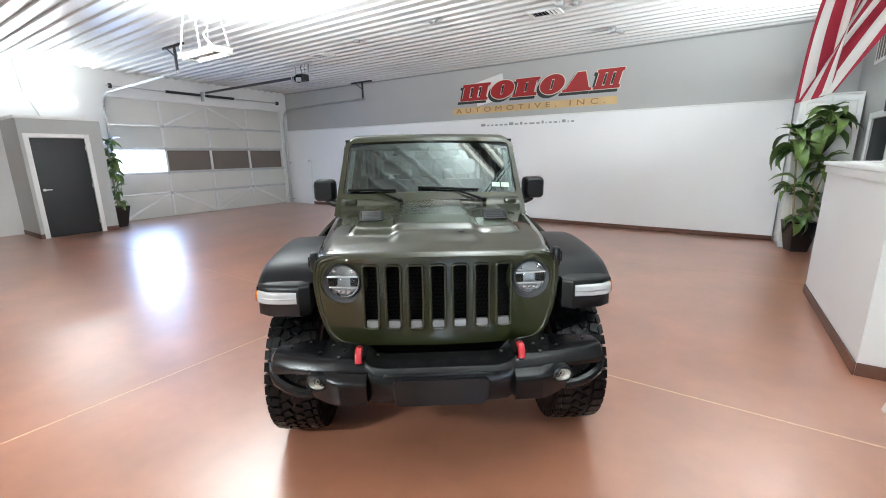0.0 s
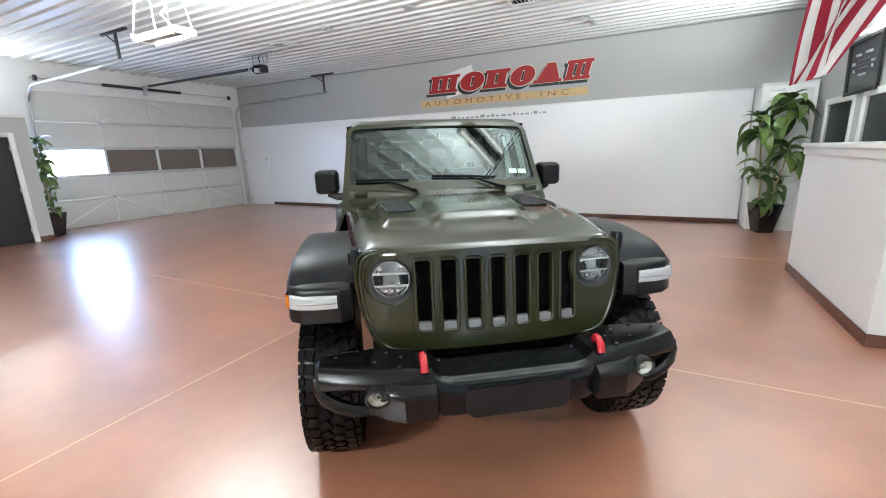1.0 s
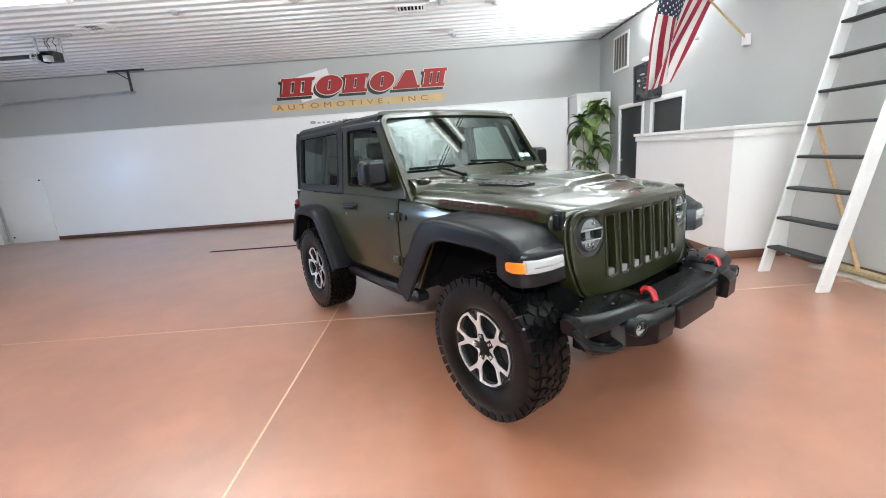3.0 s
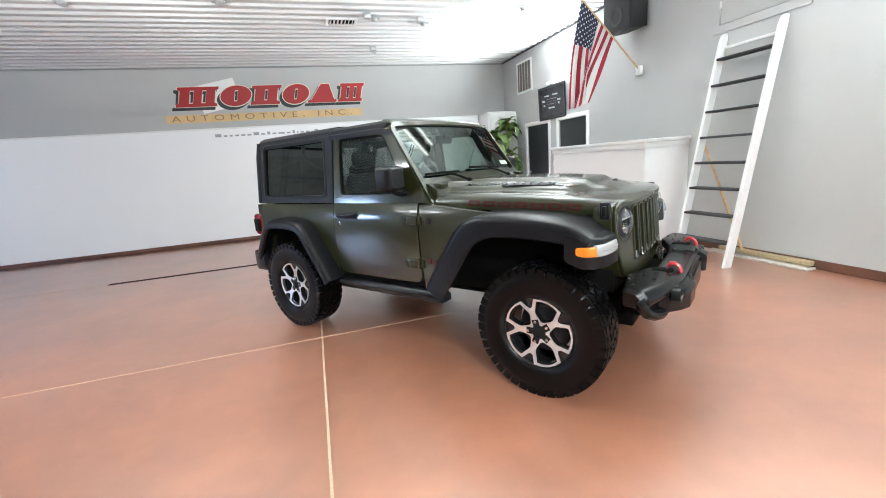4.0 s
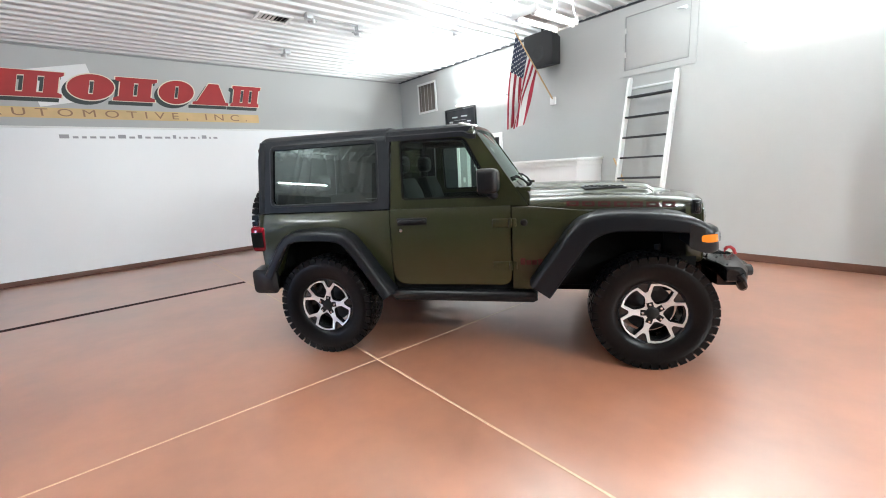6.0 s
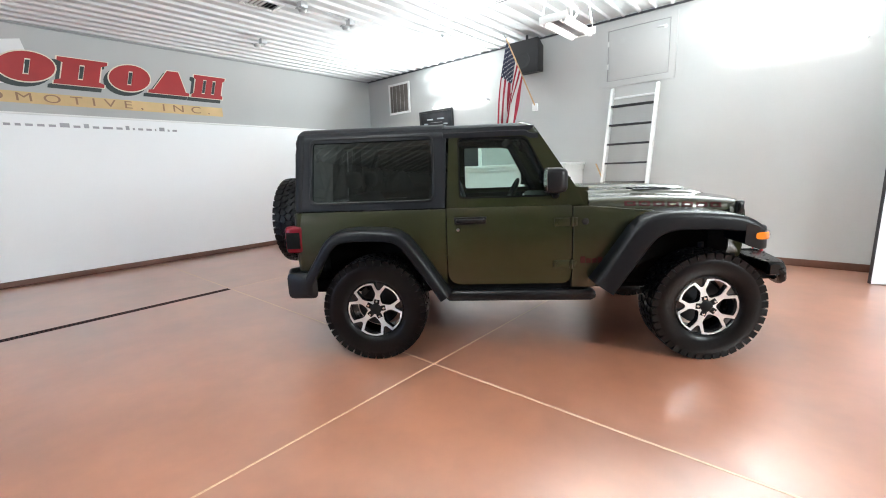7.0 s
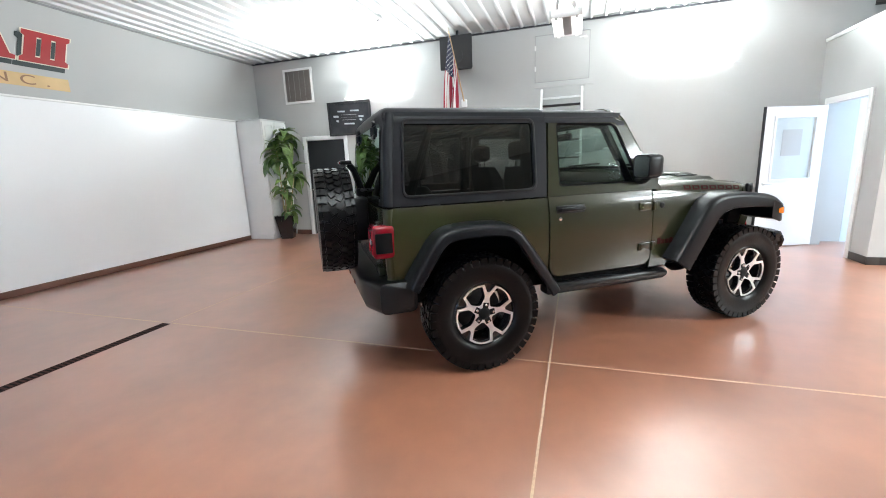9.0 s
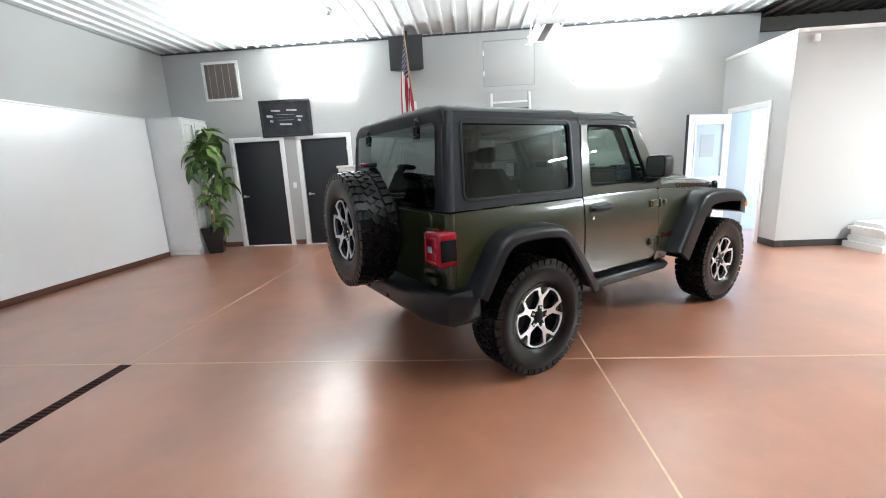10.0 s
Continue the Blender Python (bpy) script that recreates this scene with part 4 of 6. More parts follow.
plate(bm, rounded([(-3.003, 1.21), (-2.017, 1.21), (-2.017, 1.712), (-2.973, 1.716)], 0.06), [WIN_Q], 0.012, on_side(-0.012))
both("window_surround", bm, PLASTIC, car, "raised black window surround")


def roof_rings(x0, x1, zlift, ribs):
    rings = []
    for k in range(31):
        x = x0 + (x1 - x0) * (k / 30) ** (2.0 if x0 < -3 else 1.0)
        row = []
        for j in range(41):
            y = -0.712 + 1.424 * j / 40
            f = abs(y) / 0.712
            z = 1.80 + zlift - 0.012 * f * f
            if f > 0.84:
                z = 1.712 + (z - 1.712) * math.sqrt(max(0.0, 1 - ((f - 0.84) / 0.16) ** 2))
            if ribs and f < 0.8:
                z += 0.008 * smooth01(2.2 * math.sin(y * 2 * math.pi / 0.235) + 0.5) * smooth01(min(x - x0, x1 - x) / 0.06)
            front = smooth01((-1.225 - x) / 0.12)
            back = math.sqrt(1 - (1 - min(1.0, max(0.0, (x + 3.085) / 0.05))) ** 2)
            z -= 0.075 * (1 - front) + 0.05 * (1 - back)
            row.append((x, y, max(z, 1.69)))
        rings.append(row)
    return rings


for x0, x1, lift, ribs, nm in ((-3.085, -1.945, 0.0, True, "hardtop_roof"), (-1.935, -1.24, -0.012, True, "roof_panel")):
    bm = bmesh.new()
    loft(bm, roof_rings(x0, x1, lift, ribs), closed=False)
    r = bmesh.ops.extrude_face_region(bm, geom=bm.faces[:])
    for v in r["geom"]:
        if isinstance(v, bmesh.types.BMVert):
            v.co.z -= 0.035
    part(nm, bm, TOP_BLACK, car)
bm = bmesh.new()
plate(bm, [(-1.936, 1.714), (-1.30, 1.712), (-1.262, 1.75), (-1.936, 1.752)], (), 0.04, on_side(-0.006))
both("roof_rail", bm, TOP_BLACK, car)


# rear: hardtop frame with lift glass, tub, tailgate
def on_back(lift=0.0):
    return lambda u, v, w: (-3.075 - lift + w - (1.75 - v) * 0.085 if v > 1.15 else -3.125 - lift + w + (1.15 - v) * 0.03, u, v)


bm = bmesh.new()
plate(bm, rounded([(-0.752, 1.162), (0.752, 1.162), (0.70, 1.75), (-0.70, 1.75)], [0.02, 0.02, 0.05, 0.05]), [rounded([(-0.63, 1.19), (0.63, 1.19), (0.605, 1.675), (-0.605, 1.675)], 0.03)], 0.04, on_back(0.0))
hb = part("hardtop_back", bm, TOP_BLACK, car)
bm = bmesh.new()
plate(bm, rounded([(-0.65, 1.168), (0.65, 1.168), (0.62, 1.69), (-0.62, 1.69)], 0.04), (), 0.0, on_back(0.012))
lg = part("lift_glass", bm, DARK_GLASS, car, "dark rear lift glass", False)
for y in (-0.40, 0.40):
    b = bmesh.new()
    tube(b, [(-3.070, y, 1.735), (-3.095, y, 1.715), (-3.102, y, 1.68), (-3.106, y, 1.625)], [0.016, 0.020, 0.018, 0.014], 10)
    box(b, -3.108, y - 0.035, 1.606, -3.092, y + 0.035, 1.636, bevel=0.006)
    part("glass_hinge", b, PLASTIC, car, "black lift glass hinge")
b = bmesh.new()
tube(b, [(-3.15, 0.05, 1.24), (-3.165, -0.12, 1.25), (-3.15, -0.30, 1.26)], [0.02, 0.01, 0.008], 8)
box(b, -3.19, -0.02, 1.17, -3.11, 0.12, 1.26, bevel=0.015)
part("rear_wiper", b, PLASTIC, car, "black rear wiper")
bm = bmesh.new()
plate(bm, rounded([(-0.772, 1.152), (0.772, 1.152), (0.778, 0.62), (-0.778, 0.62)], 0.03), (), 0.03, on_back(0.0))
part("rear_panel", bm, PAINT, car)
bm = bmesh.new()
plate(bm, rounded([(-0.595, 1.15), (0.595, 1.15), (0.595, 0.60), (-0.595, 0.60)], 0.04), (), 0.02, on_back(0.014))
tg = part("tailgate", bm, PAINT, car, "green swing tailgate")
for z in (0.72, 1.03):
    b = bmesh.new()
    box(b, -3.165, -0.66, z - 0.03, -3.12, -0.52, z + 0.03, bevel=0.01)
    part("tailgate_hinge", b, PAINT, tg)
for s in (1, -1):
    b = bmesh.new()
    box(b, -3.215, s * 0.615, 0.835, -3.07, s * 0.80, 1.055, bevel=0.03, seg=3)
    tl = part("tail_lamp", b, RED_LENS, car, "red tail lamp")
    b = bmesh.new()
    box(b, -3.20, s * 0.795, 0.875, -3.09, s * 0.808, 1.005, bevel=0.012)
    part("lamp_side_cover", b, BLACK, tl, "black side insert")
    b = bmesh.new()
    for y0, z0, y1, z1 in ((0.640, 0.865, 0.655, 1.025), (0.655, 1.008, 0.760, 1.025), (0.655, 0.865, 0.760, 0.882), (0.760, 0.960, 0.775, 1.025), (0.760, 0.865, 0.775, 0.925)):
        box(b, -3.2195, s * y0, z0, -3.205, s * y1, z1, bevel=0.003)
    part("brake_segment", b, RED_BRIGHT, tl, "bright red lamp segments")
    b = bmesh.new()
    box(b, -3.220, s * 0.675, 0.925, -3.20, s * 0.725, 0.965, bevel=0.006)
    part("reverse_lens", b, LAMP_WHITE, tl, "clear reversing lens")

# rear bumper
bm = bmesh.new()
secs = []
for y, xr, xf, z0, z1 in ((-0.885, -3.10, -2.99, 0.52, 0.655), (-0.855, -3.20, -2.96, 0.485, 0.69), (-0.66, -3.275, -3.05, 0.48, 0.69), (-0.45, -3.285, -3.05, 0.50, 0.66), (0.45, -3.285, -3.05, 0.50, 0.66), (0.66, -3.275, -3.05, 0.48, 0.69), (0.855, -3.20, -2.96, 0.485, 0.69), (0.885, -3.10, -2.99, 0.52, 0.655)):
    secs.append([(px, y, pz) for px, pz in rounded([(xr, z0), (xf, z0), (xf, z1), (xr, z1)], 0.045, 3)])
loft(bm, secs)
rb = part("rear_bumper", bm, PLASTIC, car, "black moulded rear bumper")
for s in (1, -1):
    b = bmesh.new()
    box(b, -3.292, s * 0.14, 0.535, -3.284, s * 0.20, 0.56, bevel=0.004)
    part("reflector", b, RED_LENS, rb, "red reflector")

# flares
def flare(path, y_in, y_out, lips, name, label):
    pts = [Vector((p[0], 0, p[1])) for p in path]
    # denser, smoothed line
    for _ in range(2):
        nxt = [pts[0]]
        for a, b_ in zip(pts, pts[1:]):
            nxt += [a * 0.75 + b_ * 0.25, a * 0.25 + b_ * 0.75]
        pts = nxt + [pts[-1]]
    rings = []
    for i, p in enumerate(pts):
        d = (pts[min(i + 1, len(pts) - 1)] - pts[max(i - 1, 0)]).normalized()
        nrm = Vector((d.z, 0, -d.x))
        nrm = nrm if nrm.dot(Vector((sum(q.x for q in pts) / len(pts), 0, 0.4)) - p) > 0 else -nrm
        lip = float(np.interp(p.x, lips[0], lips[1]))
        prof = [(y_in, -0.008), (y_in + 0.5 * (y_out - y_in), -0.004), (y_out - 0.045, 0.0), (y_out - 0.018, 0.008), (y_out - 0.004, 0.022), (y_out, 0.042), (y_out, lip), (y_out - 0.012, lip + 0.01), (y_out - 0.03, lip), (y_out - 0.035, 0.05), (y_in, 0.03)]
        rings.append([p + nrm * b_ + Vector((0, a, 0)) for a, b_ in prof])
    bm = bmesh.new()
    loft(bm, rings)
    return both(name, bm, FLARE, car, label)


ff = flare([(-0.862, 0.60), (-0.70, 0.84), (-0.56, 1.045), (-0.45, 1.092), (-0.33, 1.105), (-0.10, 1.097), (0.10, 1.075), (0.20, 1.045), (0.285, 0.985)], 0.60, 0.938, ([-0.85, -0.5, -0.3, 0.1, 0.3], [0.16, 0.155, 0.12, 0.105, 0.08]), "front_flare", "wide black front fender flare")
flare([(-3.035, 0.665), (-2.93, 0.83), (-2.85, 0.955), (-2.76, 1.015), (-2.60, 1.03), (-2.36, 1.022), (-2.25, 0.985), (-2.16, 0.88), (-2.03, 0.69), (-1.915, 0.515)], 0.77, 0.938, ([-3, -2], [0.075, 0.075]), "rear_flare", "black rear fender flare")
for s in (1, -1):
    fl = ff[0] if s > 0 else ff[1]
    b = bmesh.new()
    secs = []
    for y, xf, xr in ((0.655, 0.31, 0.16), (0.70, 0.345, 0.16), (0.86, 0.325, 0.15), (0.92, 0.285, 0.14), (0.94, 0.235, 0.14)):
        secs.append([(px, s * y, pz) for px, pz in rounded([(xr, 0.865), (xf + 0.012, 0.825), (xf, 0.985), (xr, 1.02)], 0.02, 3)])
    loft(b, secs)
    part("flare_nose", b, PLASTIC, fl, "black flare nose that holds the lamp")
    b = bmesh.new()
    secs = []
    for y, xf in ((0.712, 0.352), (0.80, 0.352), (0.86, 0.340), (0.89, 0.328), (0.918, 0.308)):
        secs.append([(px, s * y, pz) for px, pz in rounded([(xf - 0.06, 0.902), (xf + 0.006, 0.897), (xf, 0.957), (xf - 0.06, 0.960)], 0.012, 3)])
    loft(b, secs)
    part("running_lamp", b, LAMP_WHITE, fl, "white running lamp strip")
    b = bmesh.new()
    tube(b, [(xf + 0.002, s * y, 0.926) for y, xf in ((0.715, 0.352), (0.80, 0.352), (0.86, 0.340), (0.89, 0.328))], 0.0045, 6)
    part("lamp_divider", b, SLOT_SILVER, fl, "grey line across the running lamp")
    b = bmesh.new()
    secs = []
    for y, xf, xr in ((0.921, 0.303, 0.235), (0.935, 0.288, 0.225), (0.946, 0.262, 0.205), (0.948, 0.25, 0.205)):
        secs.append([(px, s * y, pz) for px, pz in rounded([(xr, 0.905), (xf + 0.006, 0.898), (xf, 0.952), (xr, 0.945)], 0.012, 3)])
    loft(b, secs)
    part("side_marker", b, AMBER, fl, "amber side marker lens")

# grille
def on_grille(lift=0.0):
    return lambda u, v, w: (0.398 - 0.055 * (u / 0.6) ** 2 - 0.07 * (v - 0.68) + lift - w, u, v)


SLOTS = [rounded([(c - 0.034, 0.765), (c + 0.034, 0.765), (c + 0.036, 1.088), (c - 0.036, 1.088)], 0.02) for c in [(-0.336 + 0.112 * k) for k in range(7)]]
LAMPS = [[(s * 0.480 + 0.1 * math.cos(k * math.pi / 16), 0.997 + 0.104 * math.sin(k * math.pi / 16)) for k in range(32)] for s in (1, -1)]
OUT_G = rounded([(-0.535, 0.676), (0.535, 0.676), (0.602, 0.86), (0.618, 1.02), (0.60, 1.105), (0.53, 1.128), (-0.53, 1.128), (-0.60, 1.105), (-0.618, 1.02), (-0.602, 0.86)], [0.11, 0.11, 0.08, 0.05, 0.06, 0.04, 0.04, 0.06, 0.05, 0.08], 6)
bm = bmesh.new()
plate(bm, OUT_G, SLOTS + LAMPS, 0.045, on_grille(), [(0, k * 0.1) for k in range(-5, 6)])
gr = part("grille", bm, PAINT, car, "green seven-slot grille", angle=30)
b = bmesh.new()
ring = [on_grille(-0.004)(p[0] * 0.992, 0.9 + (p[1] - 0.9) * 0.99, 0) for p in OUT_G]
tube(b, ring + ring[:1], 0.010, 10, caps=False)
part("grille_bead", b, PAINT, gr, "rolled outer edge of the grille", angle=80)
for c, sl in zip([(-0.336 + 0.112 * k) for k in range(7)], SLOTS):
    b = bmesh.new()
    ring = [on_grille(0.001)(c + (p[0] - c) * 1.10, 0.93 + (p[1] - 0.93) * 1.02, 0) for p in sl]
    tube(b, ring + ring[:1], 0.0078, 8, caps=False)
    part("slot_trim", b, PAINT, gr, "raised slot surround", angle=80)
    b = bmesh.new()
    plate(b, rrect(c - 0.029, 0.767, c + 0.029, 0.803, 0.004, 1), (), 0.02, on_grille(-0.004))
    part("slot_foot", b, SLOT_SILVER, gr, "silver slot foot")
    b = bmesh.new()
    for row in range(14):
        for k in range(3):
            z = 0.815 + row * 0.0205
            y = c - 0.022 + k * 0.022 + (0.011 if row % 2 else 0.0)
            for q in range(3):
                a0 = radians(30 + 120 * q)
                f = on_grille(-0.025)
                tube(b, [f(y, z, 0), f(y + 0.0115 * math.cos(a0), z + 0.0115 * math.sin(a0), 0)], 0.0016, 4, caps=False)
    part("slot_mesh", b, MESH_BLACK, gr, "black honeycomb mesh")
part("radiator_shroud", boxes((0.22, -0.385, 0.87, 0.305, 0.385, 1.10)), BLACK, car, "black shroud behind the grille", smooth=False)
part("lower_shroud", boxes((0.20, -0.575, 0.60, 0.30, 0.575, 0.868)), BLACK, car, "black lower shroud behind the grille", smooth=False)
part("front_bulkhead", boxes((0.14, -0.575, 0.60, 0.198, 0.575, 1.05)), BLACK, car, "black bulkhead behind the headlights", smooth=False)
bm = bmesh.new()
plate(bm, [(p[0] * 1.014, 0.9 + (p[1] - 0.9) * 1.02) for p in OUT_G], (), 0.18, on_grille(-0.075))
part("grille_gap", bm, BLACK, car, "dark seam round the grille")
bm = bmesh.new()
plate(bm, [(p[0] * 1.035, 0.9 + (p[1] - 0.9) * (1.035 if p[1] > 0.8 else 1.03)) for p in OUT_G], [[(p[0] * 1.012, 0.9 + (p[1] - 0.9) * 1.018) for p in OUT_G]], 0.10, on_grille(-0.012))
part("grille_shell", bm, PAINT, car, "green body edge round the grille")
for s in (1, -1):
    G = Matrix.Translation((0.345, s * 0.477, 1.008)) @ Euler((0, radians(86), radians(s * 6))).to_matrix().to_4x4()
    b = bmesh.new()
    lathe(b, [(0.080, -0.05), (0.081, 0.000), (0.086, 0.004), (0.092, -0.018), (0.108, -0.012), (0.114, -0.012), (0.114, -0.03), (0.095, -0.05)], 44, G, closed=True)
    hlo = part("headlight", b, BEZEL, car, "round headlight in a grey bezel")
    b = bmesh.new()
    lathe(b, [(0.0, -0.06), (0.03, -0.058), (0.06, -0.045), (0.078, -0.02), (0.083, 0.0), (0.085, 0.0), (0.080, -0.024), (0.061, -0.05), (0.03, -0.063), (0.0, -0.065)], 32, G)
    part("reflector", b, LAMP_BRIGHT, hlo, "plated reflector bowl")
    b = bmesh.new()
    lathe(b, [(0.0, 0.004), (0.02, 0.0), (0.034, -0.012), (0.036, -0.03), (0.0, -0.04)], 24, G)
    part("projector", b, LENS, hlo, "glass projector lens")
    b = bmesh.new()
    box(b, -0.030, -0.079, -0.03, -0.021, 0.079, 0.006, bevel=0.003, m=G)
    box(b, 0.026, -0.072, -0.03, 0.033, 0.072, 0.002, bevel=0.003, m=G)
    part("lamp_bar", b, LAMP_BRIGHT, hlo, "white light bars")
    b = bmesh.new()
    for k in (-0.026, 0.0, 0.026):
        box(b, 0.046, k - 0.010, -0.034, 0.064, k + 0.010, -0.012, bevel=0.005, m=G)
    for k in (-0.05, 0.05):
        box(b, -0.058, k - 0.012, -0.036, -0.038, k + 0.012, -0.016, bevel=0.006, m=G)
    part("lamp_cup", b, CHROME, hlo, "bright plated lamp cups")
    b = bmesh.new()
    lathe(b, [(0.072, -0.030), (0.078, -0.006), (0.082, -0.006), (0.082, -0.03)], 32, G, closed=True)
    part("lamp_ring", b, CHROME, hlo, "plated ring inside the lens")
    b = bmesh.new()
    box(b, -0.020, -0.076, -0.042, 0.025, -0.036, -0.006, bevel=0.004, m=G)
    box(b, -0.020, 0.036, -0.042, 0.025, 0.076, -0.006, bevel=0.004, m=G)
    part("lamp_insert", b, BLACK, hlo)
    b = bmesh.new()
    lathe(b, [(0.112, -0.022), (0.113, -0.010), (0.118, -0.006), (0.123, -0.012), (0.123, -0.028)], 44, G, closed=True)
    part("bezel_bead", b, PAINT, hlo, "raised green ring round the headlight", angle=60)
    b = bmesh.new()
    lathe(b, [(0.0, 0.028), (0.03, 0.026), (0.06, 0.02), (0.08, 0.008), (0.084, 0.0)], 32, G)
    bmesh.ops.delete(b, geom=[f for f in b.faces if len(f.verts) > 4], context="FACES")
    part("lens", b, LENS, hlo, "clear lens")

# front bumper
bm = bmesh.new()
secs = []
half = ((0.26, 0.46, 0.655, 0.505, 0.672), (0.31, 0.45, 0.652, 0.51, 0.682), (0.345, 0.44, 0.645, 0.53, 0.712), (0.42, 0.42, 0.635, 0.60, 0.715), (0.48, 0.40, 0.625, 0.635, 0.715), (0.56, 0.37, 0.61, 0.64, 0.712), (0.70, 0.39, 0.575, 0.632, 0.712), (0.795, 0.40, 0.53, 0.605, 0.708), (0.815, 0.41, 0.50, 0.615, 0.69))
for y, xr, xf, z0, z1 in [(-q[0], *q[1:]) for q in half[::-1]] + list(half):
    secs.append([(px, y, pz) for px, pz in rounded([(xr, z0), (xf, z0), (xf + 0.006, z1 - 0.05), (xf - 0.03, z1 - 0.004), (xr, z1)], [0.02, 0.03, 0.03, 0.02, 0.02], 3)])
loft(bm, secs)
fb = part("front_bumper", bm, BUMPER, car, "black steel front bumper", angle=20)
bm = bmesh.new()
loft(bm, [[(x, a, b_) for a, b_ in rounded([(-w, 0.508), (w, 0.508), (w + 0.012, 0.634), (-w - 0.012, 0.634)], 0.03, 4)] for x, w in ((0.640, 0.212), (0.666, 0.212), (0.672, 0.206))])
part("plate_pad", bm, PLASTIC, fb, "blank black plate pad")
bm = boxes((0.642, -0.26, 0.648, 0.661, 0.26, 0.658), bevel=0.004)
part("bumper_crease", bm, PLASTIC, fb)
for s in (1, -1):
    b = bmesh.new()
    secs = []
    for y, xf, z0, z1 in ((0.325, 0.665, 0.545, 0.645), (0.335, 0.692, 0.53, 0.668), (0.46, 0.684, 0.525, 0.668), (0.52, 0.655, 0.525, 0.672), (0.60, 0.60, 0.53, 0.672), (0.635, 0.55, 0.535, 0.662)):
        secs.append([(px, s * y, pz) for px, pz in rounded([(0.42, z0), (xf, z0), (xf + 0.004, z1 - 0.03), (xf - 0.035, z1), (0.42, z1)], [0.01, 0.014, 0.016, 0.012, 0.01], 3)])
    loft(b, secs)
    part("bumper_pod", b, BUMPER, fb, "black bumper pod with fog lamp", angle=20)
    b = bmesh.new()
    tube(b, [(0.575, s * 0.60, 0.535), (0.565, s * 0.66, 0.537), (0.545, s * 0.72, 0.55), (0.52, s * 0.775, 0.575), (0.50, s * 0.798, 0.62), (0.485, s * 0.798, 0.655)], [0.024, 0.028, 0.030, 0.030, 0.030, 0.028], 10)
    part("bumper_hoop", b, BUMPER, fb, "curved lower bumper hoop")
    G = Matrix.Translation((0.650, s * 0.562, 0.628)) @ Euler((0, radians(88), radians(s * 6))).to_matrix().to_4x4() @ Matrix.Diagonal((0.78, 1.0, 1.0, 1.0))
    b = bmesh.new()
    lathe(b, [(0.034, -0.04), (0.040, 0.008), (0.050, 0.004), (0.052, -0.04)], 24, G, closed=True)
    fg = part("fog_lamp", b, PLASTIC, fb, "round fog lamp")
    b = bmesh.new()
    lathe(b, [(0, -0.024), (0.012, -0.022), (0.014, -0.006), (0.016, -0.02), (0.028, -0.014), (0.038, 0.0), (0.040, -0.01), (0, -0.035)], 24, G)
    part("reflector", b, FOG, fg)
    b = bmesh.new()
    lathe(b, [(0, 0.009), (0.022, 0.007), (0.039, 0.0)], 24, G)
    part("lens", b, LENS, fg, "clear fog lens")
    b = bmesh.new()
    box(b, 0.47, s * 0.345, 0.708, 0.585, s * 0.405, 0.718, bevel=0.003)
    part("hook_plate", b, CHASSIS, fb)
    b = bmesh.new()
    secs = []
    for x, z in ((0.550, 0.708), (0.556, 0.738), (0.568, 0.755), (0.590, 0.756), (0.611, 0.740), (0.624, 0.704)):
        secs.append((x, s * 0.375, z))
    tube(b, secs, [0.010, 0.011, 0.012, 0.0125, 0.0125, 0.0125], 8)
    for v in b.verts:
        v.co.y = s * 0.375 + (v.co.y - s * 0.375) * 1.35
    part("tow_hook", b, RED_HOOK, fb, "red tow hook")
    for k, (bx, by) in enumerate(((0.50, 0.46), (0.45, 0.52), (0.52, 0.57), (0.40, 0.64), (0.44, 0.73), (0.50, 0.30), (0.58, 0.47))):
        b = bmesh.new()
        lathe(b, [(0, 0), (0.0075, 0), (0.0075, 0.004), (0, 0.006)], 8, pose(bx, s * by, float(np.interp(by, [0.26, 0.31, 0.345, 0.48, 0.7, 0.8], [0.672, 0.682, 0.712, 0.715, 0.712, 0.708]))))
        part("bolt", b, DARK_METAL, fb)

# guessed parts: black boxes fill the darkness below the bumper
part("lower_valance", boxes((0.26, -0.52, 0.38, 0.40, 0.52, 0.55), (0.05, -0.70, 0.34, 0.10, 0.70, 0.38), bevel=0.01), CHASSIS, car, "black skid plate and link that also fill the dark below the bumper")
# rock rails, chassis, axles, cabin blocks
bm = bmesh.new()
secs = []
for x in (-1.95, -1.93, -0.84, -0.81):
    k = 0.6 if x in (-1.95, -0.81) else 1.0
    secs.append([(x, y, z) for y, z in rounded([(0.70, 0.465 - 0.040 * k), (0.785, 0.465 - 0.040 * k), (0.80, 0.465 + 0.01 * k), (0.785, 0.465 + 0.045 * k), (0.70, 0.465 + 0.05 * k)], 0.015, 3)])
loft(bm, secs)
both("rock_rail", bm, PLASTIC, car, "black steel rock rail")
part("body_floor", boxes((-3.07, -0.74, 0.50, -0.85, 0.74, 0.60), (-3.05, -0.60, 0.60, -2.0, 0.60, 0.94), (-0.95, -0.72, 0.5, -0.86, 0.72, 1.14), bevel=0.01), CHASSIS, car, "black underbody and cabin floor")
part("engine_bay", boxes((-0.86, -0.56, 0.50, 0.24, 0.56, 1.05), bevel=0.02), CHASSIS, car, "black inner fender and engine bay")
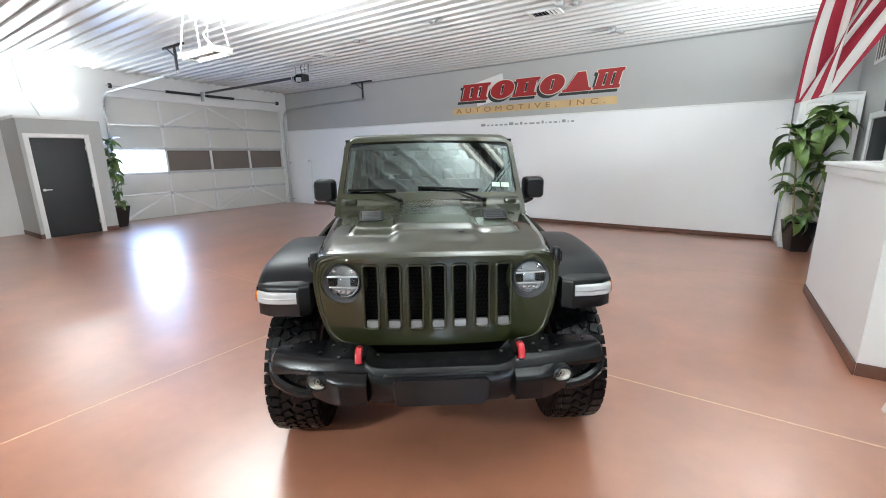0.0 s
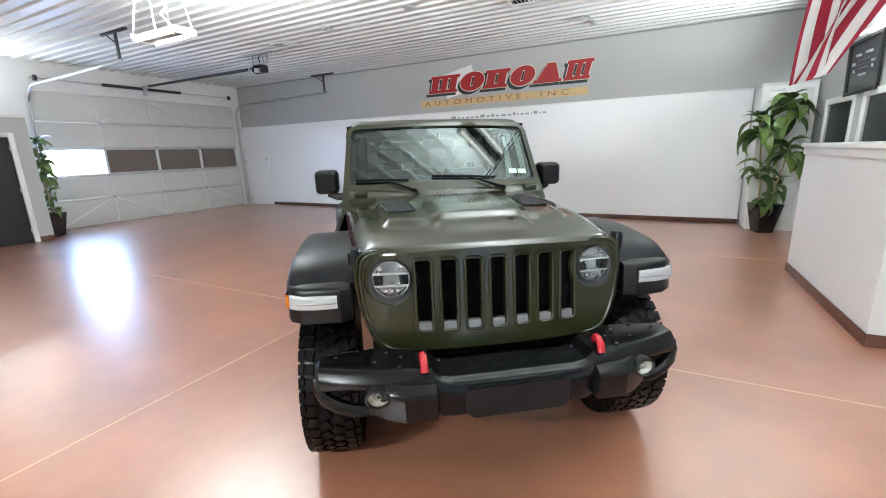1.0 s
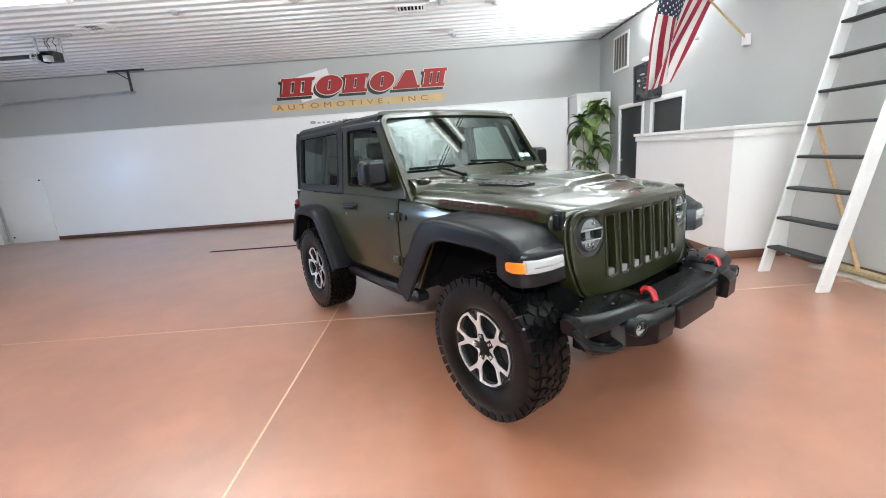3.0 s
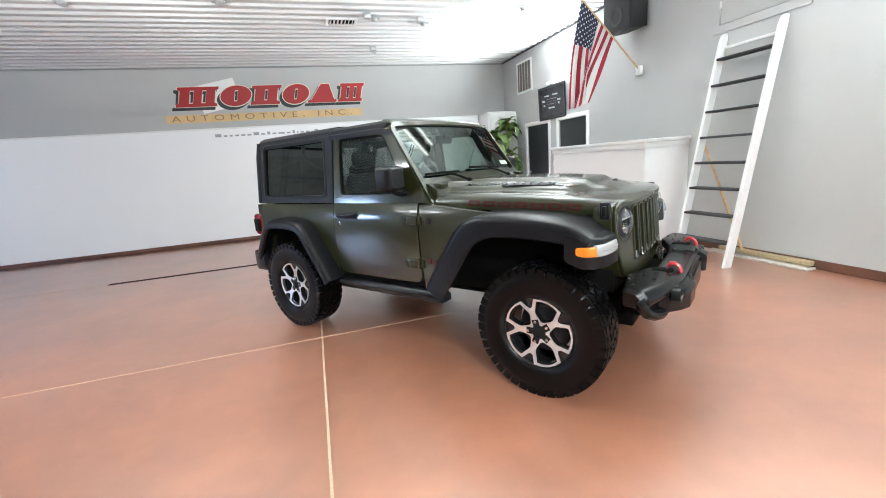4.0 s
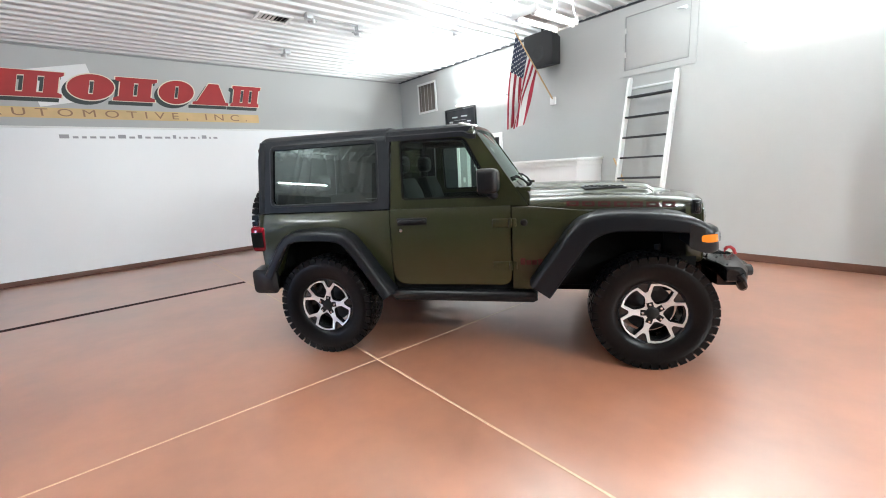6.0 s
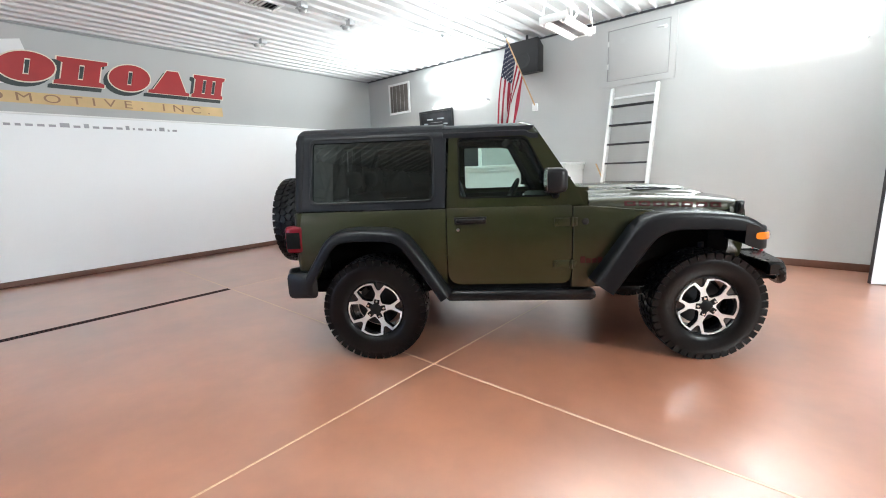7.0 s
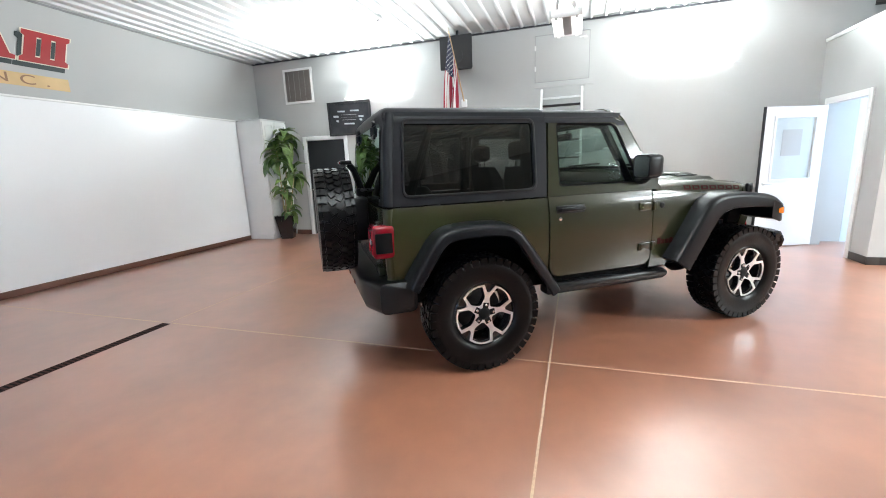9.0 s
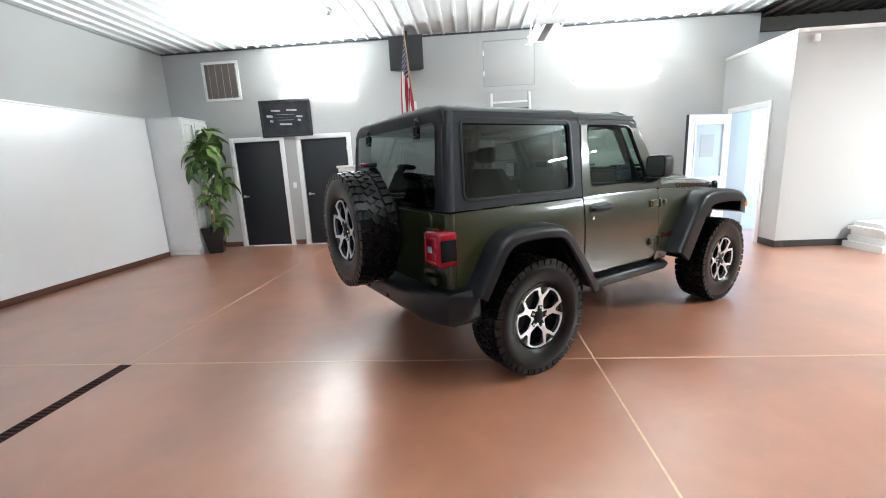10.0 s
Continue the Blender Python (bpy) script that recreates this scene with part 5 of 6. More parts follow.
part("inner_wheel_well", boxes((-3.06, 0.60, 0.62, -2.93, 0.735, 1.10), (-3.06, -0.735, 0.62, -2.93, -0.60, 1.10), (-2.95, 0.60, 0.99, -1.96, 0.76, 1.13), (-2.95, -0.76, 0.99, -1.96, -0.60, 1.13), (-2.02, 0.60, 0.52, -1.95, 0.76, 1.13), (-2.02, -0.76, 0.52, -1.95, -0.60, 1.13)), CHASSIS, car, smooth=False)
for s in (1, -1):
    part("frame_rail", boxes((-3.15, s * 0.38, 0.44, 0.45, s * 0.48, 0.54), bevel=0.01), CHASSIS, car, "black frame rail")
for x in (-0.045, -2.50):
    b = bmesh.new()
    tube(b, [(x, -0.70, 0.395), (x, 0.70, 0.395)], 0.045, 12)
    lathe(b, [(0, -0.13), (0.09, -0.11), (0.135, -0.04), (0.135, 0.04), (0.09, 0.11), (0, 0.13)], 18, pose(x, -0.18 if x > -1 else 0.0, 0.395, 0, 90, 0))
    part("axle", b, CHASSIS, car, "black axle with differential")
    for s in (1, -1):
        b = bmesh.new()
        tube(b, [(x - 0.06 + 0.05 * math.cos(k * 0.7), s * 0.50 + 0.05 * math.sin(k * 0.7), 0.44 + k * 0.0055) for k in range(54)], 0.008, 6)
        part("coil_spring", b, CHASSIS, car)
        b = bmesh.new()
        tube(b, [(x + 0.12, s * 0.56, 0.36), (x + 0.09, s * 0.55, 0.82)], 0.026, 10)
        part("shock", b, DARK_METAL, car, "shock absorber")
b = bmesh.new()
tube(b, [(-2.75, -0.45, 0.47), (-3.05, -0.50, 0.47), (-3.16, -0.52, 0.46)], 0.03, 12)
part("exhaust", b, DARK_METAL, car, "exhaust tail pipe")

# cabin
part("dashboard", boxes((-1.20, -0.68, 0.92, -0.93, 0.68, 1.20), bevel=0.05, seg=3), CABIN, car, "black dashboard")
b = boxes((-1.235, -0.16, 1.06, -1.195, 0.10, 1.19), bevel=0.01)
part("dash_screen", b, RIM_BLACK, car, "gloss black centre screen")
for y in (-0.55, -0.24, 0.18, 0.55):
    b = bmesh.new()
    lathe(b, [(0.03, 0), (0.045, 0.0), (0.045, 0.012), (0.03, 0.012)], 18, pose(-1.2, y, 1.13, 0, -90, 0), closed=True)
    part("air_vent", b, RIM_SILVER, car, "round silver-ringed air vent")
b = bmesh.new()
Gs = pose(-1.36, 0.37, 1.16, 0, -65, 0)
n = 28
rows = []
for k in range(n):
    a = k * 2 * math.pi / n
    rows.append([Gs @ Vector(((0.185 + 0.016 * math.cos(q * math.pi / 4)) * math.cos(a), (0.185 + 0.016 * math.cos(q * math.pi / 4)) * math.sin(a), 0.016 * math.sin(q * math.pi / 4))) for q in range(8)])
rows.append(rows[0])
loft(b, rows, caps=False)
for a in (0, 180, 270):
    tube(b, [Gs @ Vector((0, 0, -0.02)), Gs @ Vector((0.185 * math.cos(radians(a + 90)), 0.185 * math.sin(radians(a + 90)), 0))], 0.018, 6)
lathe(b, [(0, -0.04), (0.055, -0.03), (0.06, 0.0), (0, 0.015)], 16, Gs)
tube(b, [Gs @ Vector((0, 0, -0.02)), (-1.1, 0.37, 1.05)], 0.03, 8)
part("steering_wheel", b, CABIN, car, "black steering wheel")


def seat(x, y, w=0.26, rear=False):
    b = bmesh.new()
    secs = []
    for px, pz, k in ((x + 0.28, 0.84, 0.9), (x + 0.15, 0.86, 1.0), (x - 0.2, 0.83, 1.0)):
        secs.append([(px, y + yy, pz + zz) for yy, zz in rrect(-w * k, -0.16, w * k, 0.03, 0.04)])
    loft(b, secs)
    st = part("rear_seat" if rear else "front_seat", b, SEAT, car, "black leather rear bench" if rear else "black leather bucket seat")
    b = bmesh.new()
    secs = []
    top = 1.26 if rear else 1.38
    for pz, px, k, th in ((0.84, x - 0.2, 0.95, 0.08), (1.0, x - 0.24, 1.0, 0.075), (top - 0.1, x - 0.31, 0.95, 0.06), (top, x - 0.335, 0.75, 0.045)):
        secs.append([(px + xx, y + yy, pz) for xx, yy in rrect(-th, -w * k, th, w * k, 0.04)])
    loft(b, secs)
    part("backrest", b, SEAT, st)
    for yy in ((-0.3, 0.3) if rear else (0.0,)):
        b = bmesh.new()
        box(b, x - 0.40, y + yy - 0.12, top + 0.05, x - 0.30, y + yy + 0.12, top + 0.20, bevel=0.045, seg=3)
        tube(b, [(x - 0.345, y + yy - 0.05, top - 0.02), (x - 0.345, y + yy - 0.05, top + 0.08)], 0.006, 6)
        tube(b, [(x - 0.345, y + yy + 0.05, top - 0.02), (x - 0.345, y + yy + 0.05, top + 0.08)], 0.006, 6)
        part("headrest", b, SEAT, st)


seat(-1.60, 0.36)
seat(-1.60, -0.36)
seat(-2.42, 0.0, 0.52, True)
for s in (1, -1):
    b = bmesh.new()
    tube(b, [(-1.10, s * 0.64, 1.22), (-1.34, s * 0.60, 1.66), (-1.50, s * 0.59, 1.70), (-2.05, s * 0.59, 1.71), (-2.75, s * 0.60, 1.66), (-2.92, s * 0.62, 1.20)], 0.032, 10)
    tube(b, [(-2.02, s * 0.59, 1.70), (-2.04, s * 0.63, 1.2), (-2.04, s * 0.63, 0.7)], 0.036, 10)
    part("roll_bar", b, CABIN, car, "padded black roll bar")
for x, z in ((-1.40, 1.69), (-2.04, 1.70)):
    b = bmesh.new()
    tube(b, [(x, -0.59, z), (x, 0.59, z)], 0.03, 10)
    part("cross_bar", b, CABIN, car)
b = bmesh.new()
box(b, -1.30, -0.12, 1.585, -1.275, 0.12, 1.65, bevel=0.012)
tube(b, [(-1.27, 0, 1.63), (-1.235, 0, 1.69)], 0.01, 6)
part("rear_view_mirror", b, CABIN, car, "black rear-view mirror")


# wheels: local z is the axis, out of the car
def tyre_wheel(m, label, name="wheel"):
    """A mud tyre on a split five-spoke rim."""
    R = 0.405
    half = [(0.222, 0.098), (0.235, 0.114), (0.262, 0.126), (0.315, 0.132), (0.348, 0.131), (0.375, 0.120), (0.389, 0.100), (0.393, 0.05)]
    b = bmesh.new()
    lathe(b, half + [(r, -h) for r, h in half[::-1]], 64, m, closed=True)
    tyre = part("tyre", b, RUBBER, car, label)
    b = bmesh.new()
    N = 40
    for k in range(N):
        a = 360 * k / N
        for h, tw, lx, ly, r0, r1, off in ((0.026, 32, 0.041, 0.042, 0.380, R, 0), (-0.026, -32, 0.041, 0.042, 0.380, R, 4.5), (0.080, -12, 0.049, 0.040, 0.376, R - 0.001, 3.4), (-0.080, 12, 0.049, 0.040, 0.376, R - 0.001, 7.8)):
            q = m @ pose(0, 0, h, 0, 0, a + off)
            box(b, r0, -lx / 2, -ly / 2, r1, lx / 2, ly / 2, m=q @ Matrix.Rotation(radians(tw), 4, "X"))
        for sg in (1, -1):
            q = m @ pose(0, 0, sg * 0.117, 0, 0, a + (4 if sg > 0 else 9))
            ln = 0.055 if k % 2 else 0.036
            box(b, 0.388 - ln, -0.024, -0.012, R - 0.006, 0.024, 0.012, m=q)
    part("tread", b, RUBBER, tyre, "chunky mud-terrain tread blocks", smooth=False)
    b = bmesh.new()
    lathe(b, [(0.20, 0.03), (0.212, 0.09), (0.222, 0.104), (0.228, 0.10), (0.226, 0.08), (0.214, 0.02), (0.214, -0.09), (0.20, -0.09)], 48, m, closed=True)
    rim = part("rim", b, RIM_BLACK, tyre, "gloss black rim barrel")
    b = bmesh.new()
    lathe(b, [(0.03, -0.02), (0.165, -0.02), (0.165, -0.035), (0.03, -0.035)], 32, m, closed=True)
    part("brake_disc", b, DARK_METAL, tyre, "brake disc")
    out, holes = [], []
    def polar(a, r):
        return (r * math.cos(radians(a)), r * math.sin(radians(a)))
    for k in range(5):
        c = 72 * k
        out += [polar(c + a, r) for a, r in ((-24.5, 0.210), (-12, 0.2125), (0, 0.213), (12, 0.2125), (24.5, 0.210), (31, 0.160), (34, 0.154), (38, 0.154), (41, 0.160))]
        holes.append(rounded([polar(c + a, r) for a, r in ((-20, 0.197), (-10, 0.2015), (0, 0.203), (10, 0.2015), (20, 0.197), (27.5, 0.126), (25.5, 0.105), (7, 0.067), (-7, 0.067), (-25.5, 0.105), (-27.5, 0.126))], [0.006, 0, 0, 0, 0.006, 0.012, 0.012, 0.006, 0.006, 0.012, 0.012], 3))
    def dish(r):
        return 0.084 + 0.022 * (r / 0.21) ** 2
    b = bmesh.new()
    plate(b, out, holes, 0.006, lambda u, v, w: m @ Vector((u, v, dish(math.hypot(u, v)) + w)))
    part("spoke_face", b, RIM_SILVER, tyre, "machined silver split spokes", angle=25)
    b = bmesh.new()
    small = [[(p[0] * 0.985, p[1] * 0.985) for p in h] for h in holes]
    plate(b, [polar(5 * k, 0.2145) for k in range(72)], small, 0.045, lambda u, v, w: m @ Vector((u, v, dish(math.hypot(u, v)) - 0.047 + w * (1.0 if math.hypot(u, v) < 0.152 else 0.55))))
    part("spoke_back", b, RIM_BLACK, tyre, "black spoke sides", angle=25)
    b = bmesh.new()
    lathe(b, [(0, 0.103), (0.026, 0.102), (0.038, 0.098), (0.047, 0.091), (0.048, 0.06), (0, 0.06)], 10, m)
    part("centre_cap", b, HUB, tyre, "black centre cap", angle=20)
    for k in range(5):
        a = radians(72 * k + 36)
        q = m @ pose(0.0635 * math.cos(a), 0.0635 * math.sin(a), 0, 0, 0, 72 * k + 36)
        b = bmesh.new()
        plate(b, rounded([(-0.026, -0.021), (0.020, -0.021), (0.020, 0.021), (-0.026, 0.021)], 0.009, 3), (), 0.002, lambda u, v, w: q @ Vector((u, v, 0.0915 + w)))
        part("lug_recess", b, HUB, tyre, "black lug nut pocket")
        b = bmesh.new()
        lathe(b, [(0.0, 0.07), (0.0105, 0.07), (0.0105, 0.100), (0.008, 0.106), (0, 0.107)], 6, q)
        part("lug_nut", b, CHROME, tyre)
    b = bmesh.new()
    box(b, -0.018, 0.135, -0.03, 0.05, 0.175, 0.03, bevel=0.01, m=m)
    part("brake_caliper", b, DARK_METAL, tyre, "dark brake caliper behind the spokes")
    return tyre


for x, turn in ((-0.045, -1), (-2.50, 43)):
    for s in (1, -1):
        tyre_wheel(pose(x, s * 0.79, 0.402, -90 * s, 0, 0) @ pose(0, 0, 0, 0, 0, turn), "black mud-terrain tyre on the floor")
tyre_wheel(pose(-3.385, 0.02, 1.02, 0, -90, 0) @ pose(0, 0, 0, 0, 0, 15), "black spare mud-terrain tyre on the tailgate")
b = bmesh.new()
box(b, -3.31, -0.16, 0.86, -3.13, 0.26, 1.20, bevel=0.03)
part("spare_carrier", b, PLASTIC, car, "black spare wheel carrier")
b = bmesh.new()
tube(b, [(-3.15, 0.04, 1.24), (-3.20, 0.04, 1.40), (-3.24, 0.04, 1.45)], [0.03, 0.026, 0.026], 8)
box(b, -3.31, -0.03, 1.445, -3.22, 0.11, 1.478, bevel=0.01)
part("brake_light_bracket", b, PLASTIC, car, "black high brake light bracket")
part("high_brake_light", boxes((-3.318, -0.02, 1.452, -3.309, 0.10, 1.472), bevel=0.003), RED_LENS, car, "red high brake light")
# rounded rear corners of hardtop and tub
for s in (1, -1):
    b = bmesh.new()
    tube(b, [(-3.092, s * 0.738, 1.165), (-3.060, s * 0.705, 1.60), (-3.040, s * 0.690, 1.742)], [0.036, 0.036, 0.030], 14)
    part("hardtop_corner", b, TOP_BLACK, car, "rounded black hardtop corner")
    b = bmesh.new()
    tube(b, [(-3.098, s * 0.752, 0.66), (-3.104, s * 0.758, 0.9), (-3.100, s * 0.750, 1.150)], 0.034, 14)
    part("tub_corner", b, PAINT, car, "rounded green rear corner")

# rolled edges of the body panels
for ob in list(car.children):
    kind = ob.name.split(".")[0]
    if kind in ("door", "rear_quarter", "cowl_side", "windscreen_frame", "hardtop_side", "roof_rail", "window_surround", "rear_panel", "tailgate", "grille", "grille_shell", "hardtop_back"):
        bv = ob.modifiers.new("rolled_edge", "BEVEL")
        bv.width, bv.segments, bv.limit_method, bv.angle_limit = 0.005, 2, "ANGLE", radians(50)
        bv.use_clamp_overlap = True
# ---- things along the north wall ----
sign = thing("wall_sign", "red block shapes with black shadows over a tan band", "sign")


def sign_shape(x0, x1, kind):
    """One slanted plain shape of the sign, outline and openings in (x, z): 0 block with two slits, 1 oval with a slit, 2 block with one slit, 3 wedge."""
    z0, z1, sl = 2.93, 3.325, 0.10
    w, h = x1 - x0, z1 - z0

    def at(u, v):
        return (x0 + u * w + sl * v, z0 + v * h)

    def oval(cu, cv, ru, rv):
        return [at(cu + ru * math.cos(k * math.pi / 14), cv + rv * math.sin(k * math.pi / 14)) for k in range(28)]
    if kind == 1:
        return oval(0.5, 0.5, 0.5, 0.53), [[at(u, v) for u, v in ((0.45, 0.22), (0.55, 0.22), (0.55, 0.78), (0.45, 0.78))]]
    if kind == 3:
        return [at(u, v) for u, v in ((-0.04, 0), (1.04, 0), (1.04, 0.13), (0.94, 0.16), (0.66, 1.0), (0.36, 1.0), (0.08, 0.16), (-0.04, 0.13))], []
    e = 0.07 if kind == 0 else 0.12
    out = [at(u, v) for u, v in ((0, 0), (1, 0), (1, 0.13), (1 - e, 0.20), (1 - e, 0.80), (1, 0.87), (1, 1), (0, 1), (0, 0.87), (e, 0.80), (e, 0.20), (0, 0.13))]
    if kind == 0:
        return out, [[at(u, v) for u, v in ((c - 0.05, 0.18), (c + 0.05, 0.18), (c + 0.05, 0.82), (c - 0.05, 0.82))] for c in (0.36, 0.66)]
    return out, [[at(u, v) for u, v in ((0.45, 0.22), (0.55, 0.22), (0.55, 0.78), (0.45, 0.78))]]


def grow(loop, d):
    cx, cz = sum(p[0] for p in loop) / len(loop), sum(p[1] for p in loop) / len(loop)
    out = []
    for p in loop:
        v = Vector((p[0] - cx, p[1] - cz))
        out.append(tuple(Vector(p) + v.normalized() * d))
    return out


tagged(part("white_patch", boxes((-0.40, -0.004, -0.28, 0.40, 0, 0.28)), TRIM, sign, smooth=False), "pale patch on the wall behind the sign").matrix_world = pose(-4.26, NORTH - 0.001, 3.14, 0, -12, 0)
for x0, x1, kind in ((-5.10, -4.32, 0), (-4.27, -3.66, 1), (-3.66, -3.06, 2), (-3.02, -2.46, 1), (-2.44, -1.86, 3), (-1.80, -1.26, 0)):
    out, holes = sign_shape(x0, x1, kind)
    for nm, mt, dx, dz, g, y0, lab in (("shadow_block", SIGN_BLACK, -0.06, -0.06, 0.018, 0.004, "black drop shadow"), ("outline_block", SIGN_CREAM, 0.0, 0.0, 0.018, 0.007, "cream outline"), ("red_block", SIGN_RED, 0.0, 0.0, 0.0, 0.010, "red block")):
        bm = bmesh.new()
        plate(bm, grow(out, g), [grow(h, -g) for h in holes], 0.003, lambda u, v, w: (u + dx, NORTH - y0 - w, v + dz))
        part(nm, bm, mt, sign, lab, smooth=False)
part("tan_band", boxes((-5.32, NORTH - 0.006, 2.615, -1.28, NORTH - 0.001, 2.775)), SIGN_TAN, sign, "tan band", smooth=False)
fc = bpy.data.curves.new("band_lettering", "FONT")
fc.body, fc.size, fc.space_character, fc.extrude = "AUTOMOTIVE, INC.", 0.165, 1.75, 0.0015
fc.align_x, fc.align_y = "CENTER", "CENTER"
lt = new("band_lettering", fc)
lt.parent = sign
lt.data.materials.append(SIGN_BROWN)
bpy.context.view_layer.update()
lt.matrix_world = pose(-3.36, NORTH - 0.009, 2.695, 90, 0, 0) @ Matrix.Diagonal((3.70 / lt.dimensions.x, 1.0, 1.0, 1.0))
tagged(lt, "thin brown capital lettering on the tan band")
x = -4.45
for k in range(20):
    w_ = (0.12, 0.07, 0.06, 0.08, 0.08, 0.08, 0.11, 0.08, 0.06, 0.08, 0.13, 0.08, 0.05, 0.03, 0.07, 0.08, 0.02, 0.08, 0.03, 0.07)[k]
    hh = 0.062 if k in (0, 6, 8, 12, 17) else 0.034
    part("small_bar", boxes((x, NORTH - 0.074, 2.29, x + w_, NORTH - 0.0715, 2.29 + hh)), SIGN_GREY, sign, "small grey lettering bar", smooth=False)
    x += w_ + 0.045

lb = thing("leaning_board", "white board with dark bolts against the wall by the garage door", "board")
part("board", boxes((-12.05, NORTH - 0.125, 0.0, -10.95, NORTH - 0.088, 1.50), bevel=0.004), PANEL_WHITE, lb)
for bx, bz in ((-11.98, 1.40), (-11.98, 0.14), (-11.0, 1.46)):
    bm = bmesh.new()
    lathe(bm, [(0, 0), (0.02, 0), (0.018, 0.012), (0, 0.014)], 12, pose(bx, NORTH - 0.125, bz, 90, 0, 0))
    part("bolt", bm, BLACK, lb)

cab = thing("tall_cabinet", "tall white storage cabinet with raised panel doors in the corner", "cabinet", pose(1.63, 9.06, 0))
CW = EAST - 0.02 - 1.63
part("body", boxes((0, 0.02, 0.10, CW, 0.66, 2.45), (0.02, 0.06, 0.0, CW - 0.02, 0.66, 0.10), bevel=0.004), TRIM, cab)
part("crown", boxes((-0.015, 0.0, 2.451, CW, 0.66, 2.475), bevel=0.005), TRIM, cab)
for z0, z1, kz in ((1.71, 2.42, 1.78), (0.13, 1.69, 0.95)):
    for k in (0, 1):
        a, b_ = 0.012 + k * CW / 2, CW / 2 - 0.006 + k * CW / 2
        bm = bmesh.new()
        plate(bm, rrect(a, z0, b_, z1, 0.002, 1), [rrect(a + 0.06, z0 + 0.06, b_ - 0.06, z1 - 0.06, 0.002, 1)] if z1 - z0 < 1 else [rrect(a + 0.06, z0 + 0.06, b_ - 0.06, 0.84, 0.002, 1), rrect(a + 0.06, 0.92, b_ - 0.06, z1 - 0.06, 0.002, 1)], 0.02, lambda u, v, w: (u, 0.018 - w, v))
        dr = part("cabinet_door", bm, TRIM, cab, smooth=False)
        spans = [(z0 + 0.06, z1 - 0.06)] if z1 - z0 < 1 else [(z0 + 0.06, 0.84), (0.92, z1 - 0.06)]
        for q0, q1 in spans:
            part("raised_panel", boxes((a + 0.075, 0.004, q0 + 0.015, b_ - 0.075, 0.016, q1 - 0.015), bevel=0.008), TRIM, dr)
        bm = bmesh.new()
        lathe(bm, [(0, 0), (0.008, 0), (0.008, 0.015), (0.015, 0.022), (0, 0.03)], 12, pose(b_ - 0.03 if k == 0 else a + 0.03, -0.002, kz, 90, 0, 0))
        part("knob", bm, DARK_METAL, dr, "small dark knob")


# ---- plants ----
def leaf_mesh(length, width, droop, mt):
    """A broad pointed leaf with a folded midrib that arches and droops along x."""
    bm = bmesh.new()
    rows = []
    n = 8
    for k in range(n + 1):
        t = k / n
        w = width * 0.5 * (math.sin(math.pi * min(1.0, t * 0.92 + 0.08)) ** 0.8) * (1 - 0.25 * t) + 0.002
        a = droop * t * t
        x = length * t * math.cos(a * 0.6)
        z = length * (0.35 * t - (0.35 + 0.55 * droop) * t * t)
        rip = 0.006 * math.sin(t * 17)
        rows.append([(x, -w, z + w * 0.35 + rip), (x, -w * 0.5, z + w * 0.12), (x, 0, z - 0.004), (x, w * 0.5, z + w * 0.12), (x, w, z + w * 0.35 - rip)])
    loft(bm, rows, closed=False)
    return mesh_of("leaf", bm, mt, True, 60)


LEAVES = [leaf_mesh(0.30, 0.17, 0.9, LEAF_DARK), leaf_mesh(0.27, 0.155, 1.3, LEAF), leaf_mesh(0.32, 0.165, 1.5, LEAF), leaf_mesh(0.23, 0.135, 0.5, LEAF)]


def potted_plant(x, y, label, clusters, seed):
    """A cane plant in a tapered square pot; clusters: cane lean, height, leaves."""
    rng = random.Random(seed)
    p = thing("potted_plant", label, "plant", pose(x, y, 0, 0, 0, 20), group="potted plants")
    bm = bmesh.new()
    loft(bm, [[(a, b_, z) for a, b_ in rrect(-w, -w, w, w, 0.02)] for z, w in ((0.0, 0.115), (0.005, 0.12), (0.48, 0.19), (0.495, 0.194), (0.495, 0.175), (0.40, 0.16))])
    pot = part("pot", bm, POT, p, "black glossy tapered square pot")
    bm = bmesh.new()
    loft(bm, [[(a, b_, z) for a, b_ in rrect(-w, -w, w, w, 0.02)] for z, w in ((0.395, 0.158), (0.44, 0.166))])
    part("soil", bm, SOIL, p, "dark potting soil")
    for lx, ly, h, n, spread in clusters:
        bm = bmesh.new()
        pts = [(lx * 0.25, ly * 0.25, 0.34)]
        for k in range(1, 6):
            t = k / 5
            pts.append((lx * (0.25 + 0.75 * t) + 0.012 * math.sin(5 * t + seed), ly * (0.25 + 0.75 * t) + 0.012 * math.cos(4 * t), 0.34 + (h - 0.34) * t))
        tube(bm, pts, [0.016, 0.015, 0.014, 0.013, 0.012, 0.010], 8)
        part("cane", bm, CANE, p, "pale bare cane")
        for k in range(n):
            me = LEAVES[rng.randrange(4)]
            ob = new("leaf", me)
            ob.parent = p
            up = rng.random()
            s = rng.uniform(0.75, 1.15) * spread
            ob.matrix_local = pose(lx + rng.uniform(-0.03, 0.03), ly + rng.uniform(-0.03, 0.03), h - 0.22 * up * spread + 0.05, rng.uniform(-25, 25), -45 + 70 * up + rng.uniform(-15, 15), k * 137.5 + rng.uniform(-25, 25)) @ Matrix.Scale(s, 4)
    return p


